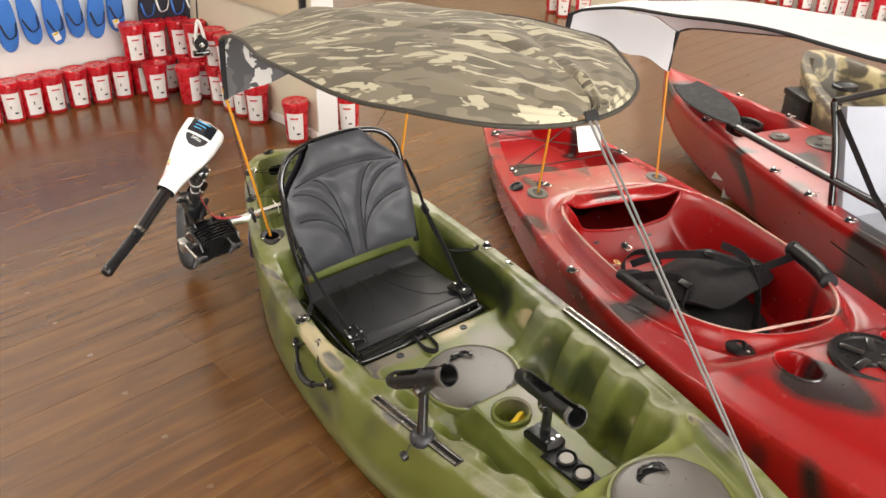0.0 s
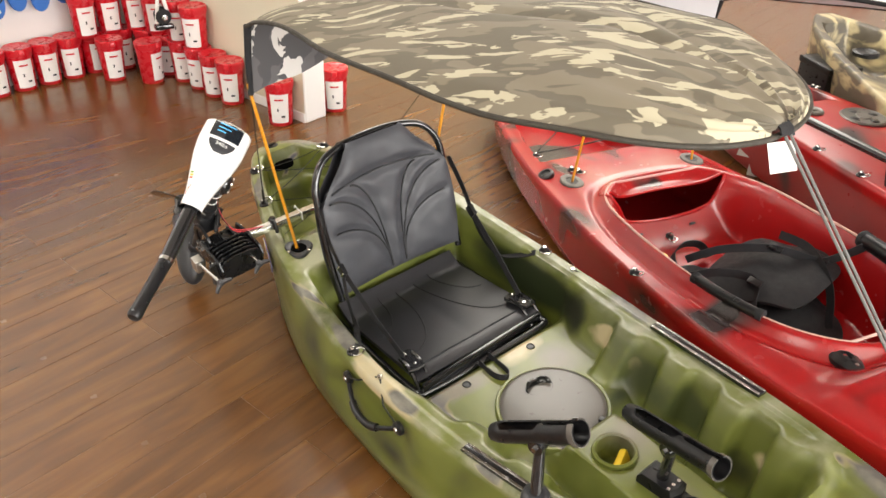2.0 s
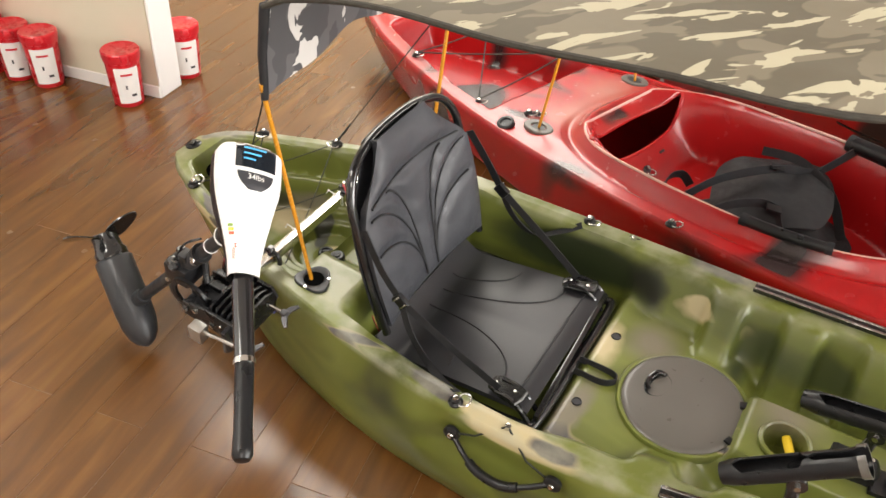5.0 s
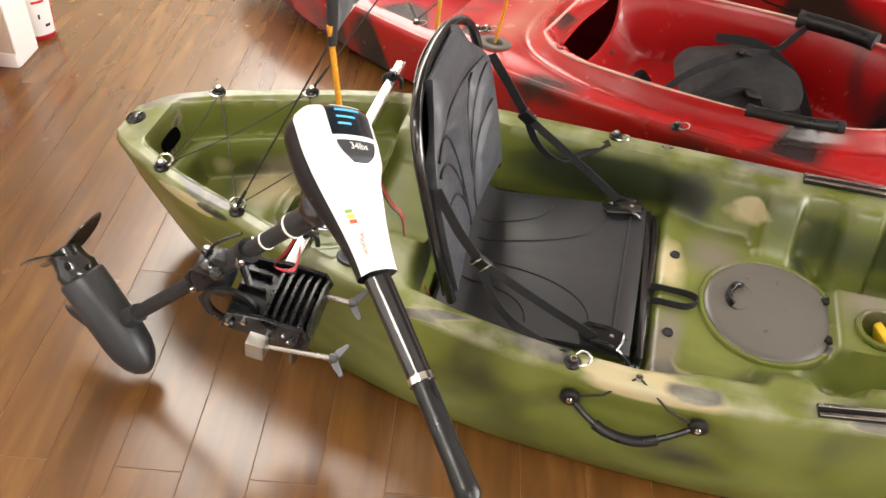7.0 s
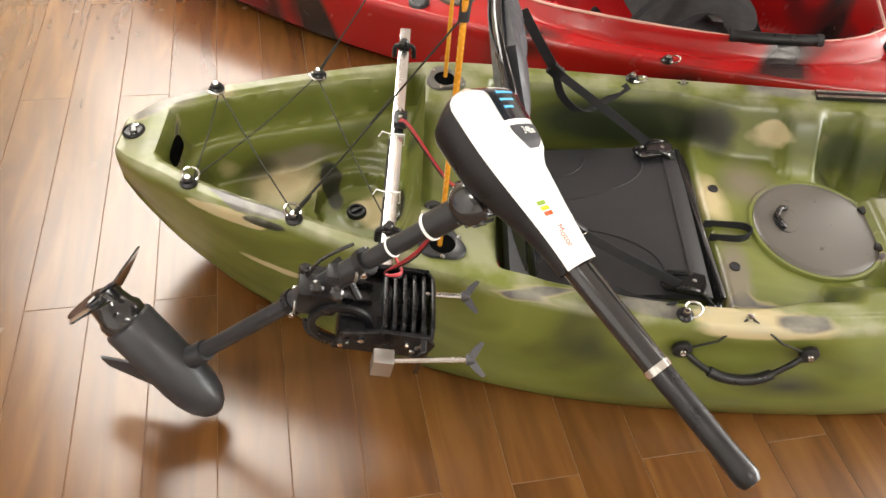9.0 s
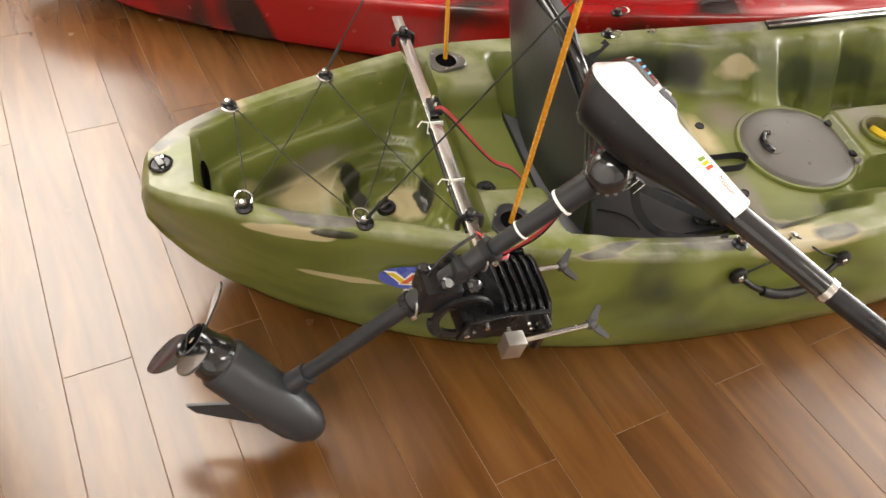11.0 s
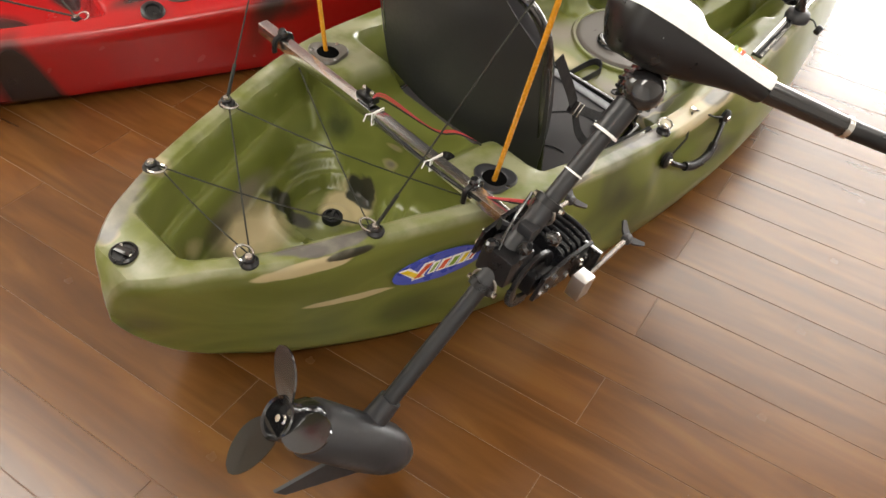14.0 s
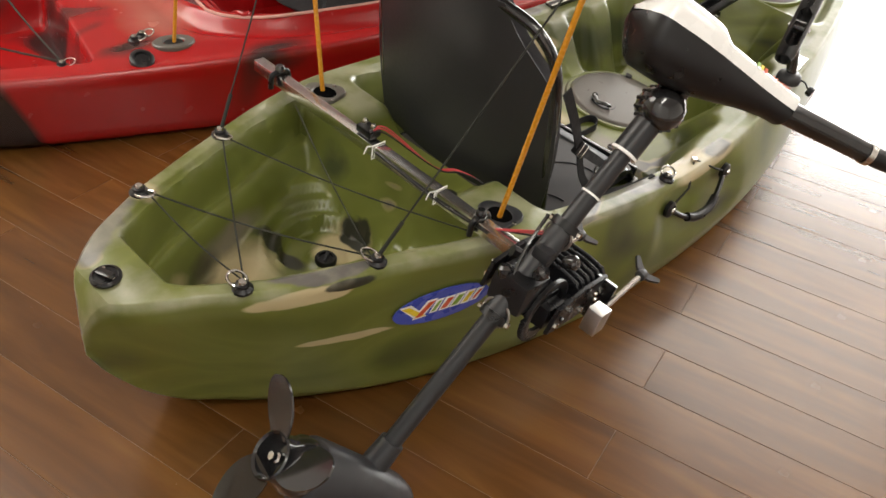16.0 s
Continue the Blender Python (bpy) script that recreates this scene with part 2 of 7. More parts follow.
# camo and dust patches; the dark ovals on the cockpit walls also paint in shade
BLOBS = [((0.052, 0.090, 0.330), (0.085, 0.030, 0.022), (0, 0, 37), RIMGREY, 0.25), ((0.135, 0.132, 0.325), (0.030, 0.035, 0.03), (0, 0, 25), TAN, 0.4), ((0.198, -0.162, 0.304), (0.078, 0.045, 0.017), (0, 0, -22), TAN, 0.12),
         ((0.245, -0.160, 0.329), (0.095, 0.026, 0.013), (0, 0, -23), RIMGREY, 0.15), ((0.268, -0.190, 0.312), (0.042, 0.03, 0.009), (0, 0, -23), DARK_CAMO_SHADE, 0.15), ((0.270, -0.190, 0.190), (0.080, 0.06, 0.009), (0, 0, -20), TAN, 0.12),
         ((0.250, 0.050, 0.166), (0.085, 0.075, 0.04), (0, 0, 20), TAN, 0.55), ((0.440, 0.020, 0.145), (0.062, 0.055, 0.05), (0, 0, 0), TAN, 0.3), ((0.345, 0.066, 0.150), (0.026, 0.058, 0.05), (0, 0, 20), DARK_CAMO_SHADE, 0.18),
         ((0.475, 0.020, 0.150), (0.022, 0.040, 0.05), (0, 0, -8), DARK_CAMO_SHADE, 0.2), ((0.385, 0.200, 0.195), (0.042, 0.032, 0.03), (0, 0, 0), DARK_CAMO_SHADE, 0.35), ((1.115, 0.075, 0.16), (0.045, 0.085, 0.03), (0, 0, 10), TAN, 0.6), ((1.115, -0.13, 0.16), (0.035, 0.06, 0.03), (0, 0, -10), DUST, 0.5), ((1.30, 0.235, 0.20), (0.10, 0.045, 0.03), (0, 0, 0), TAN, 0.35), ((1.50, 0.215, 0.185), (0.20, 0.075, 0.055), (0, 0, -6), GREEN_CAMO_SHADE, 0.45), ((1.40, 0.150, 0.15), (0.07, 0.06, 0.03), (0, 0, 20), (0.034, 0.042, 0.015), 0.7), ((0.205, 0.115, 0.180), (0.045, 0.035, 0.03), (0, 0, 20), DARK_CAMO_SHADE, 0.8),
         ((0.180, 0.020, 0.175), (0.040, 0.060, 0.03), (0, 0, 0), GREEN_CAMO_SHADE, 0.8), ((0.150, 0.110, 0.215), (0.050, 0.030, 0.03), (0, 0, 35), DUST, 0.6), ((0.330, -0.060, 0.165), (0.045, 0.035, 0.03), (0, 0, -20), DUST, 0.7),
         ((0.500, 0.120, 0.24), (0.030, 0.045, 0.05), (0, 0, 0), GREEN_CAMO_SHADE, 0.6), ((0.400, -0.215, 0.12), (0.11, 0.05, 0.05), (0, 0, -15), GREEN_CAMO_SHADE, 0.8), ((1.205, 0.126, 0.16), (0.075, 0.085, 0.05), (0, 0, 0), DUST, 0.8),
         ((1.50, 0.053, 0.19), (0.09, 0.085, 0.05), (0, 0, 0), DUST, 0.85), ((1.42, -0.158, 0.16), (0.07, 0.07, 0.05), (0, 0, 0), DUST, 0.85), ((1.66, 0.001, 0.20), (0.10, 0.05, 0.04), (0, 0, 0), DUST, 0.8),
         ((1.13, -0.106, 0.155), (0.03, 0.12, 0.03), (0, 0, 0), DUST, 0.8), ((1.42, 0.227, 0.19), (0.06, 0.08, 0.035), (0, 0, 0), GREEN_CAMO_SHADE, 0.6), ((1.63, 0.217, 0.20), (0.07, 0.08, 0.045), (0, 0, 0), GREEN_CAMO_SHADE, 0.6),
         # first oval of this row: the canopy's shade painted on the port cockpit wall
         ((0.96, 0.272, 0.190), (0.26, 0.090, 0.066), (0, 0, 0), (0.026, 0.034, 0.013), 0.35), ((0.275, 0.105, 0.185), (0.10, 0.030, 0.03), (0, 0, 25), DUST, 0.5), ((0.200, 0.070, 0.18), (0.050, 0.028, 0.03), (0, 0, 30), DARK_CAMO_SHADE, 0.6), ((0.150, 0.030, 0.19), (0.030, 0.050, 0.03), (0, 0, 0), TAN, 0.6), ((0.330, 0.165, 0.20), (0.045, 0.02, 0.03), (0, 0, 20), DUST, 0.5), ((1.76, 0.202, 0.215), (0.05, 0.06, 0.03), (0, 0, 0), TAN, 0.3), ((1.93, 0.199, 0.33), (0.07, 0.05, 0.02), (0, 0, -14), RIMGREY, 0.4),
         ((1.28, -0.192, 0.17), (0.05, 0.05, 0.04), (0, 0, 0), GREEN_CAMO_SHADE, 0.7), ((1.48, -0.251, 0.17), (0.08, 0.06, 0.05), (0, 0, 0), GREEN_CAMO_SHADE, 0.6), ((1.280, 0.308, 0.268), (0.095, 0.032, 0.02), (0, 0, 0), RIMGREY, 0.3),
         ((1.29, 0.252, 0.215), (0.075, 0.06, 0.022), (0, 0, 0), TAN, 0.2), ((1.155, 0.248, 0.185), (0.045, 0.08, 0.06), (0, 0, 0), DARK_CAMO_SHADE, 0.7), ((1.52, 0.237, 0.21), (0.05, 0.07, 0.05), (0, 0, 0), GREEN_CAMO_SHADE, 0.5),
         ((1.70, 0.189, 0.16), (0.08, 0.07, 0.05), (0, 0, 0), DARK_CAMO_SHADE, 0.8), ((1.36, 0.204, 0.16), (0.10, 0.05, 0.03), (0, 0, 0), GREEN_CAMO_SHADE, 0.7), ((1.10, -0.324, 0.262), (0.13, 0.05, 0.03), (0, 0, 0), TAN, 0.3),
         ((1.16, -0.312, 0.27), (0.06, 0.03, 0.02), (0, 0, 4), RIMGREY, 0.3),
         # last oval of this row: shadow painted on the port cockpit wall
         ((1.17, -0.350, 0.140), (0.11, 0.06, 0.030), (0, 0, 0), DARK_CAMO_SHADE, 0.9), ((1.035, -0.300, 0.268), (0.075, 0.03, 0.014), (0, 0, 2), TAN, 0.25), ((0.915, -0.295, 0.272), (0.075, 0.025, 0.014), (0, 0, -4), RIMGREY, 0.25), ((1.14, 0.260, 0.20), (0.07, 0.05, 0.05), (0, 0, 0), DARK_CAMO_SHADE, 0.6)]
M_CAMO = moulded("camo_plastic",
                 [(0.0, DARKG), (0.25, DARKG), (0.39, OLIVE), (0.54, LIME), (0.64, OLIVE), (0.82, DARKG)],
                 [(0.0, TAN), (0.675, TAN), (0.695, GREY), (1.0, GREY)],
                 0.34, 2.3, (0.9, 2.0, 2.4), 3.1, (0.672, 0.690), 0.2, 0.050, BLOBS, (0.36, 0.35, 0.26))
RED, DRED, BLK = (0.36, 0.006, 0.007), (0.18, 0.004, 0.006), (0.022, 0.014, 0.014)
# pale ovals: abrasion mixed with ceiling glare painted onto the rear deck
SCUFF_GLARE = (0.44, 0.15, 0.11)
RED_BLOBS = [((0.00, -0.10, 0.215), (0.10, 0.18, 0.04), (0, 0, -8), SCUFF_GLARE, 0.9), ((-0.02, 0.12, 0.215), (0.12, 0.17, 0.05), (0, 0, 12), SCUFF_GLARE, 0.9), ((-0.10, -0.235, 0.205), (0.10, 0.035, 0.03), (0, 0, 12), BLK, 0.7),
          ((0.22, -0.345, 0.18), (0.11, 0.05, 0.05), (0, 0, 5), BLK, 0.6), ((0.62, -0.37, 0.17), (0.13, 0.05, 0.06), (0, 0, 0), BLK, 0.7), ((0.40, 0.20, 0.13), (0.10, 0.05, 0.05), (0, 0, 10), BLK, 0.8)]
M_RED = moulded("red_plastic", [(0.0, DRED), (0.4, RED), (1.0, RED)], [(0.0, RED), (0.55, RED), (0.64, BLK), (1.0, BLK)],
                0.25, 2.6, (1.4, 1.6, 0.9), 1.3, (0.585, 0.69), 0.35, 0.0, RED_BLOBS, fine=0.6)
M_RED2 = moulded("red_plastic_worn", [(0.0, DRED), (0.4, RED), (1.0, RED)], [(0.0, RED), (0.52, RED), (0.60, BLK), (1.0, BLK)],
                 0.30, 2.2, (1.4, 1.6, 0.9), 6.3, (0.53, 0.64), 0.35, fine=0.8)
M_SAND = moulded("sand_camo_plastic", [(0.0, (0.06, 0.05, 0.04)), (0.50, (0.10, 0.085, 0.06)), (0.60, TAN), (1.0, TAN)],
                 [(0.0, TAN), (1.0, TAN)], 0.4, 4.0, (1, 2, 2), 2.2, (0.5, 0.6))


def cloth_camo(name, base, light, dark, scale, seed, rough=0.75):
    """Printed cloth: pale, hard-edged, lengthwise patches over a mottled ground, with a fine weave."""
    m = bpy.data.materials.new(name)
    m.use_nodes = True
    nt = m.node_tree
    L = nt.links.new
    b = nt.nodes["Principled BSDF"]
    b.inputs["Roughness"].default_value = rough
    tc = nt.nodes.new("ShaderNodeTexCoord")

    # the print runs slantwise across the cut of the cloth
    bias = nt.nodes.new("ShaderNodeMapping")
    bias.inputs["Rotation"].default_value = (0, 0, radians(-42))
    L(tc.outputs["Object"], bias.inputs["Vector"])

    def patch(sc, st, loc, dist, lo, hi, det=2.0):
        mp = nt.nodes.new("ShaderNodeMapping")
        mp.inputs["Scale"].default_value, mp.inputs["Location"].default_value = st, loc
        L(bias.outputs[0], mp.inputs["Vector"])
        n = nt.nodes.new("ShaderNodeTexNoise")
        n.inputs["Scale"].default_value, n.inputs["Detail"].default_value, n.inputs["Distortion"].default_value = sc, det, dist
        L(mp.outputs[0], n.inputs["Vector"])
        r = nt.nodes.new("ShaderNodeMapRange")
        r.inputs[1].default_value, r.inputs[2].default_value = lo, hi
        L(n.outputs["Fac"], r.inputs[0])
        return r.outputs[0]

    def over(fac, under, colour):
        x = nt.nodes.new("ShaderNodeMix")
        x.data_type = "RGBA"
        L(fac, x.inputs[0])
        if isinstance(under, tuple):
            x.inputs[6].default_value = (*under, 1)
        else:
            L(under, x.inputs[6])
        x.inputs[7].default_value = (*colour, 1)
        return x.outputs[2]
    c0 = over(patch(scale * 0.8, (0.8, 2.0, 1.2), (seed, 1.0, 2.0), 0.6, 0.50, 0.52), base, dark)
    c1 = over(patch(scale, (0.66, 2.2, 1.2), (seed + 3, 5.0, 1.0), 0.6, 0.570, 0.579, 3.2), c0, light)
    L(c1, b.inputs["Base Color"])
    w = nt.nodes.new("ShaderNodeTexNoise")
    w.inputs["Scale"].default_value = 26
    L(tc.outputs["Object"], w.inputs["Vector"])
    bp = nt.nodes.new("ShaderNodeBump")
    bp.inputs["Strength"].default_value, bp.inputs["Distance"].default_value = 0.25, 0.004
    L(w.outputs["Fac"], bp.inputs["Height"])
    L(bp.outputs[0], b.inputs["Normal"])
    MATS[name] = m
    return m


M_CANOPY = cloth_camo("camo_cloth", (0.185, 0.160, 0.114), (0.44, 0.405, 0.29), (0.120, 0.104, 0.073), 14.0, 2.0)
M_FLAP = cloth_camo("camo_flap_cloth", (0.11, 0.105, 0.11), (0.58, 0.56, 0.54), (0.07, 0.068, 0.072), 11.0, 5.0)
M_BIND = mat("olive_binding", (0.036, 0.031, 0.023), 0.75, var=0.25, vscale=20, bump=0.3, bscale=500)
M_BLACK = mat("black_plastic", (0.009, 0.009, 0.010), 0.34, spec=0.38, var=0.2)
M_HOLE = mat("dark_hollow", (0.004, 0.004, 0.004), 0.9, spec=0.0)
M_GLOSSBLACK = mat("gloss_black_steel", (0.012, 0.012, 0.013), 0.14, coat=0.6, rvar=0.05)
M_BRACKET = mat("black_bracket_enamel", (0.006, 0.006, 0.007), 0.30, spec=0.32, var=0.2)
M_WEB = mat("black_webbing", (0.017, 0.017, 0.019), 0.72, spec=0.35, bump=0.4, bscale=500)
M_PAD = mat("seat_cloth", (0.047, 0.048, 0.056), 0.50, var=0.18, vscale=10, bump=0.35, bscale=420)
M_PADDARK = mat("seat_smooth_cloth", (0.023, 0.023, 0.026), 0.40, var=0.12, vscale=30, rvar=0.03)
M_PIPE = mat("seat_piping", (0.014, 0.014, 0.016), 0.6)
M_STEEL = mat("stainless_steel", (0.62, 0.61, 0.58), 0.2, metal=1.0, var=0.05)
M_ALU = mat("brushed_aluminium", (0.86, 0.855, 0.84), 0.20, metal=1.0, var=0.05, vscale=12, rvar=0.05)
M_CAST = mat("cast_aluminium", (0.50, 0.49, 0.46), 0.38, metal=1.0, var=0.06)
M_ZINC = mat("dull_zinc", (0.07, 0.07, 0.074), 0.38, metal=0.6, var=0.15)
M_MOTOR = mat("motor_grey_paint", (0.023, 0.024, 0.027), 0.40, var=0.12, vscale=14)
M_SHAFT = mat("composite_shaft", (0.019, 0.020, 0.022), 0.36, spec=0.4, var=0.1)
M_WHITE = mat("white_abs", (0.86, 0.86, 0.85), 0.25, coat=0.3, var=0.02)
M_PAPER = mat("white_paper", (0.85, 0.85, 0.83), 0.6, var=0.04)
M_POLE = mat("amber_fibreglass", (0.62, 0.27, 0.02), 0.25, coat=0.4, var=0.1, vscale=40)
M_CORD = mat("dark_cord", (0.014, 0.016, 0.011), 0.7, bump=0.4, bscale=900)
M_CORDW = mat("grey_cord", (0.16, 0.155, 0.15), 0.7)
M_REDWIRE = mat("red_cable", (0.50, 0.05, 0.06), 0.35)
M_LID = mat("grey_brown_lid", (0.110, 0.101, 0.089), 0.30, var=0.10, vscale=9, rvar=0.03)
M_YELLOW = mat("yellow_sponge", (0.80, 0.55, 0.02), 0.7, var=0.1, vscale=60, bump=0.4, bscale=300)
M_BLUE = mat("blue_foam_rubber", (0.045, 0.19, 0.62), 0.55, var=0.08)
M_NAVY = mat("dark_strap_rubber", (0.02, 0.022, 0.035), 0.6)
M_BUCKET = mat("red_bucket_plastic", (0.55, 0.012, 0.022), 0.3, coat=0.2, var=0.06)
M_LABEL = mat("bucket_label_paper", (0.82, 0.80, 0.78), 0.45, var=0.05, vscale=30)
M_INK = mat("label_ink", (0.03, 0.03, 0.035), 0.6)
M_WALLGREY = mat("pale_grey_wall", (0.84, 0.84, 0.82), 0.7, var=0.04, vscale=3, bump=0.12, bscale=150)
M_WALLBEIGE = mat("beige_wall", (0.64, 0.59, 0.455), 0.7, var=0.05, vscale=3, bump=0.12, bscale=150)
M_WALLWHITE = mat("white_wall", (0.80, 0.79, 0.77), 0.65, var=0.03, vscale=3, bump=0.1, bscale=150)
M_CEILING = mat("white_ceiling", (0.82, 0.81, 0.79), 0.8, var=0.02, vscale=2, bump=0.1, bscale=90)
M_SLAT = mat("slatwall_board", (0.55, 0.45, 0.30), 0.5, var=0.06, vscale=6)
M_WHITECLOTH = mat("white_canopy_cloth", (0.68, 0.69, 0.71), 0.7, var=0.05, vscale=5, bump=0.2, bscale=40)
M_GREYCLOTH = mat("pale_grey_seat_cloth", (0.42, 0.44, 0.50), 0.7, var=0.08, vscale=8, bump=0.3, bscale=300)
M_CARD = mat("grey_cardboard", (0.42, 0.40, 0.37), 0.8, var=0.06)
M_DECAL = mat("blue_decal", (0.05, 0.08, 0.42), 0.3, coat=0.3, var=0.05)
M_DECALW = mat("white_decal", (0.85, 0.85, 0.82), 0.3, var=0.03)
M_DECALR = mat("red_decal", (0.6, 0.09, 0.03), 0.3, var=0.03)
M_DECALY = mat("yellow_decal", (0.75, 0.55, 0.03), 0.3, var=0.03)
M_DECALG = mat("green_decal", (0.22, 0.36, 0.05), 0.3, var=0.03)
M_CYAN = mat("cyan_print", (0.10, 0.45, 0.80), 0.3, var=0.05)
M_SCREEN = mat("display_glass", (0.01, 0.014, 0.02), 0.08, coat=1.0)
M_ORANGE = mat("orange_plastic", (0.80, 0.25, 0.02), 0.4)
M_BASEBOARD = mat("white_baseboard", (0.80, 0.79, 0.76), 0.4, var=0.03)


def wood_floor():
    m = bpy.data.materials.new("laminate_plank")
    m.use_nodes = True
    nt = m.node_tree
    L = nt.links.new
    b = nt.nodes["Principled BSDF"]
    tc = nt.nodes.new("ShaderNodeTexCoord")
    oi = nt.nodes.new("ShaderNodeObjectInfo")
    gi = nt.nodes.new("ShaderNodeNewGeometry")
    rnd = nt.nodes.new("ShaderNodeMath")
    rnd.operation = "ADD"
    L(oi.outputs["Random"], rnd.inputs[0])
    L(gi.outputs["Random Per Island"], rnd.inputs[1])
    comb = nt.nodes.new("ShaderNodeCombineXYZ")
    mul = nt.nodes.new("ShaderNodeMath")
    mul.operation = "MULTIPLY"
    mul.inputs[1].default_value = 37.0
    L(rnd.outputs[0], mul.inputs[0])
    L(mul.outputs[0], comb.inputs[0])
    L(mul.outputs[0], comb.inputs[2])
    add = nt.nodes.new("ShaderNodeVectorMath")
    L(tc.outputs["Object"], add.inputs[0])
    L(comb.outputs[0], add.inputs[1])
    mp = nt.nodes.new("ShaderNodeMapping")
    mp.inputs["Scale"].default_value = (9.0, 1.1, 1.0)
    L(add.outputs[0], mp.inputs["Vector"])
    n = nt.nodes.new("ShaderNodeTexNoise")
    n.inputs["Scale"].default_value, n.inputs["Detail"].default_value, n.inputs["Distortion"].default_value = 2.2, 6, 0.8
    L(mp.outputs[0], n.inputs["Vector"])
    r = ramp(nt, [(0.25, (0.077, 0.029, 0.0064)), (0.45, (0.107, 0.042, 0.0095)), (0.58, (0.131, 0.054, 0.0125)), (0.8, (0.182, 0.082, 0.0200))])
    L(n.outputs["Fac"], r.inputs[0])
    tone = nt.nodes.new("ShaderNodeMapRange")
    tone.inputs[3].default_value, tone.inputs[4].default_value = 0.90, 1.10
    L(oi.outputs["Random"], tone.inputs[0])
    vm = nt.nodes.new("ShaderNodeVectorMath")
    vm.operation = "SCALE"
    L(r.outputs[0], vm.inputs[0])
    L(tone.outputs[0], vm.inputs["Scale"])
    L(vm.outputs[0], b.inputs["Base Color"])
    s = nt.nodes.new("ShaderNodeTexNoise")
    s.inputs["Scale"].default_value, s.inputs["Detail"].default_value = 3.0, 5
    L(tc.outputs["Object"], s.inputs["Vector"])
    mr = nt.nodes.new("ShaderNodeMapRange")
    mr.inputs[3].default_value, mr.inputs[4].default_value = 0.20, 0.31
    L(s.outputs["Fac"], mr.inputs[0])
    L(mr.outputs[0], b.inputs["Roughness"])
    b.inputs["Specular IOR Level"].default_value = 0.72
    b.inputs["Coat Weight"].default_value, b.inputs["Coat Roughness"].default_value = 0.22, 0.20
    bp = nt.nodes.new("ShaderNodeBump")
    bp.inputs["Strength"].default_value, bp.inputs["Distance"].default_value = 0.06, 0.001
    L(n.outputs["Fac"], bp.inputs["Height"])
    L(bp.outputs[0], b.inputs["Normal"])
    return m


M_FLOOR = wood_floor()
M_SEAM = mat("floor_joint", (0.17, 0.085, 0.036), 0.5, var=0.3)

# ---- building helpers ----
WORLD = {}


def thing(name, label, category, m=None, group="", kind=""):
    """An empty at the base of a thing; its parts hang under it."""
    o = new(name)
    o.empty_display_size = 0.05
    m = m or Matrix()
    o.matrix_basis = m
    WORLD[o] = m
    return tagged(o, label, category, group, kind)


def part(name, bm, material, parent=None, label="", frame_m=None, smooth=True, angle=40):
    """Links a bmesh, drawn in frame_m (the world if none), as one mesh object under parent."""
    me = bpy.data.meshes.new(name)
    bmesh.ops.recalc_face_normals(bm, faces=bm.faces)
    m = frame_m or Matrix()
    if parent is not None:
        m = WORLD[parent].inverted() @ m
    bm.transform(m)
    if smooth:
        lim = radians(angle)
        for f in bm.faces:
            f.smooth = True
        for e in bm.edges:
            if len(e.link_faces) == 2 and e.calc_face_angle(0) > lim:
                e.smooth = False
    bm.to_mesh(me)
    bm.free()
    me.materials.append(material)
    o = new(name, me)
    if parent is not None:
        o.parent = parent
        WORLD[o] = WORLD[parent]
    else:
        WORLD[o] = Matrix()
    if label:
        tagged(o, label)
    return o


def V(*a):
    return Vector(a)


def basis(d, up=(0, 0, 1)):
    d = Vector(d).normalized()
    u = Vector(up)
    if abs(d.dot(u.normalized())) > 0.98:
        u = Vector((1, 0, 0))
    x = u.cross(d).normalized()
    return x, d.cross(x).normalized(), d


def frame_at(p, d, up=(0, 0, 1)):
    """A frame at p whose z runs along d."""
    x, y, z = basis(d, up)
    return Matrix(((x.x, y.x, z.x, p[0]), (x.y, y.y, z.y, p[1]), (x.z, y.z, z.z, p[2]), (0, 0, 0, 1)))


def smooth_path(pts, n=6):
    """Catmull-Rom through the points."""
    P = [Vector(p) for p in pts]
    if len(P) < 3:
        return P
    out = []
    for i in range(len(P) - 1):
        a, b, c, d = P[max(i - 1, 0)], P[i], P[i + 1], P[min(i + 2, len(P) - 1)]
        for k in range(n):
            t = k / n
            out.append(0.5 * ((2 * b) + (c - a) * t + (2 * a - 5 * b + 4 * c - d) * t * t + (3 * b - a - 3 * c + d) * t ** 3))
    out.append(P[-1])
    return out


def tube(bm, pts, r, sides=10, r2=None, closed=False, flat=1.0, up=(0, 0, 1), cap=True):
    """A tube along a line; r2 its end radius; flat squashes it across."""
    P = [Vector(p) for p in pts]
    rings = []
    n = len(P)
    prev = None
    for i, p in enumerate(P):
        if closed:
            d = P[(i + 1) % n] - P[i - 1]
        else:
            d = P[min(i + 1, n - 1)] - P[max(i - 1, 0)]
        if d.length < 1e-9:
            d = Vector((0, 0, 1))
        d.normalize()
        if prev is None:
            x, y, _ = basis(d, up)
        else:
            x = prev - d * prev.dot(d)
            x = x.normalized() if x.length > 1e-6 else basis(d, up)[0]
            y = d.cross(x)
        prev = x
        rr = r if r2 is None else r + (r2 - r) * i / max(1, n - 1)
        rings.append([bm.verts.new(p + x * rr * math.cos(2 * math.pi * k / sides) + y * rr * flat * math.sin(2 * math.pi * k / sides)) for k in range(sides)])
    m = n if closed else n - 1
    for i in range(m):
        a, b = rings[i], rings[(i + 1) % n]
        for k in range(sides):
            bm.faces.new((a[k], a[(k + 1) % sides], b[(k + 1) % sides], b[k]))
    if not closed and cap:
        bm.faces.new(rings[0][::-1])
        bm.faces.new(rings[-1])
    return bm


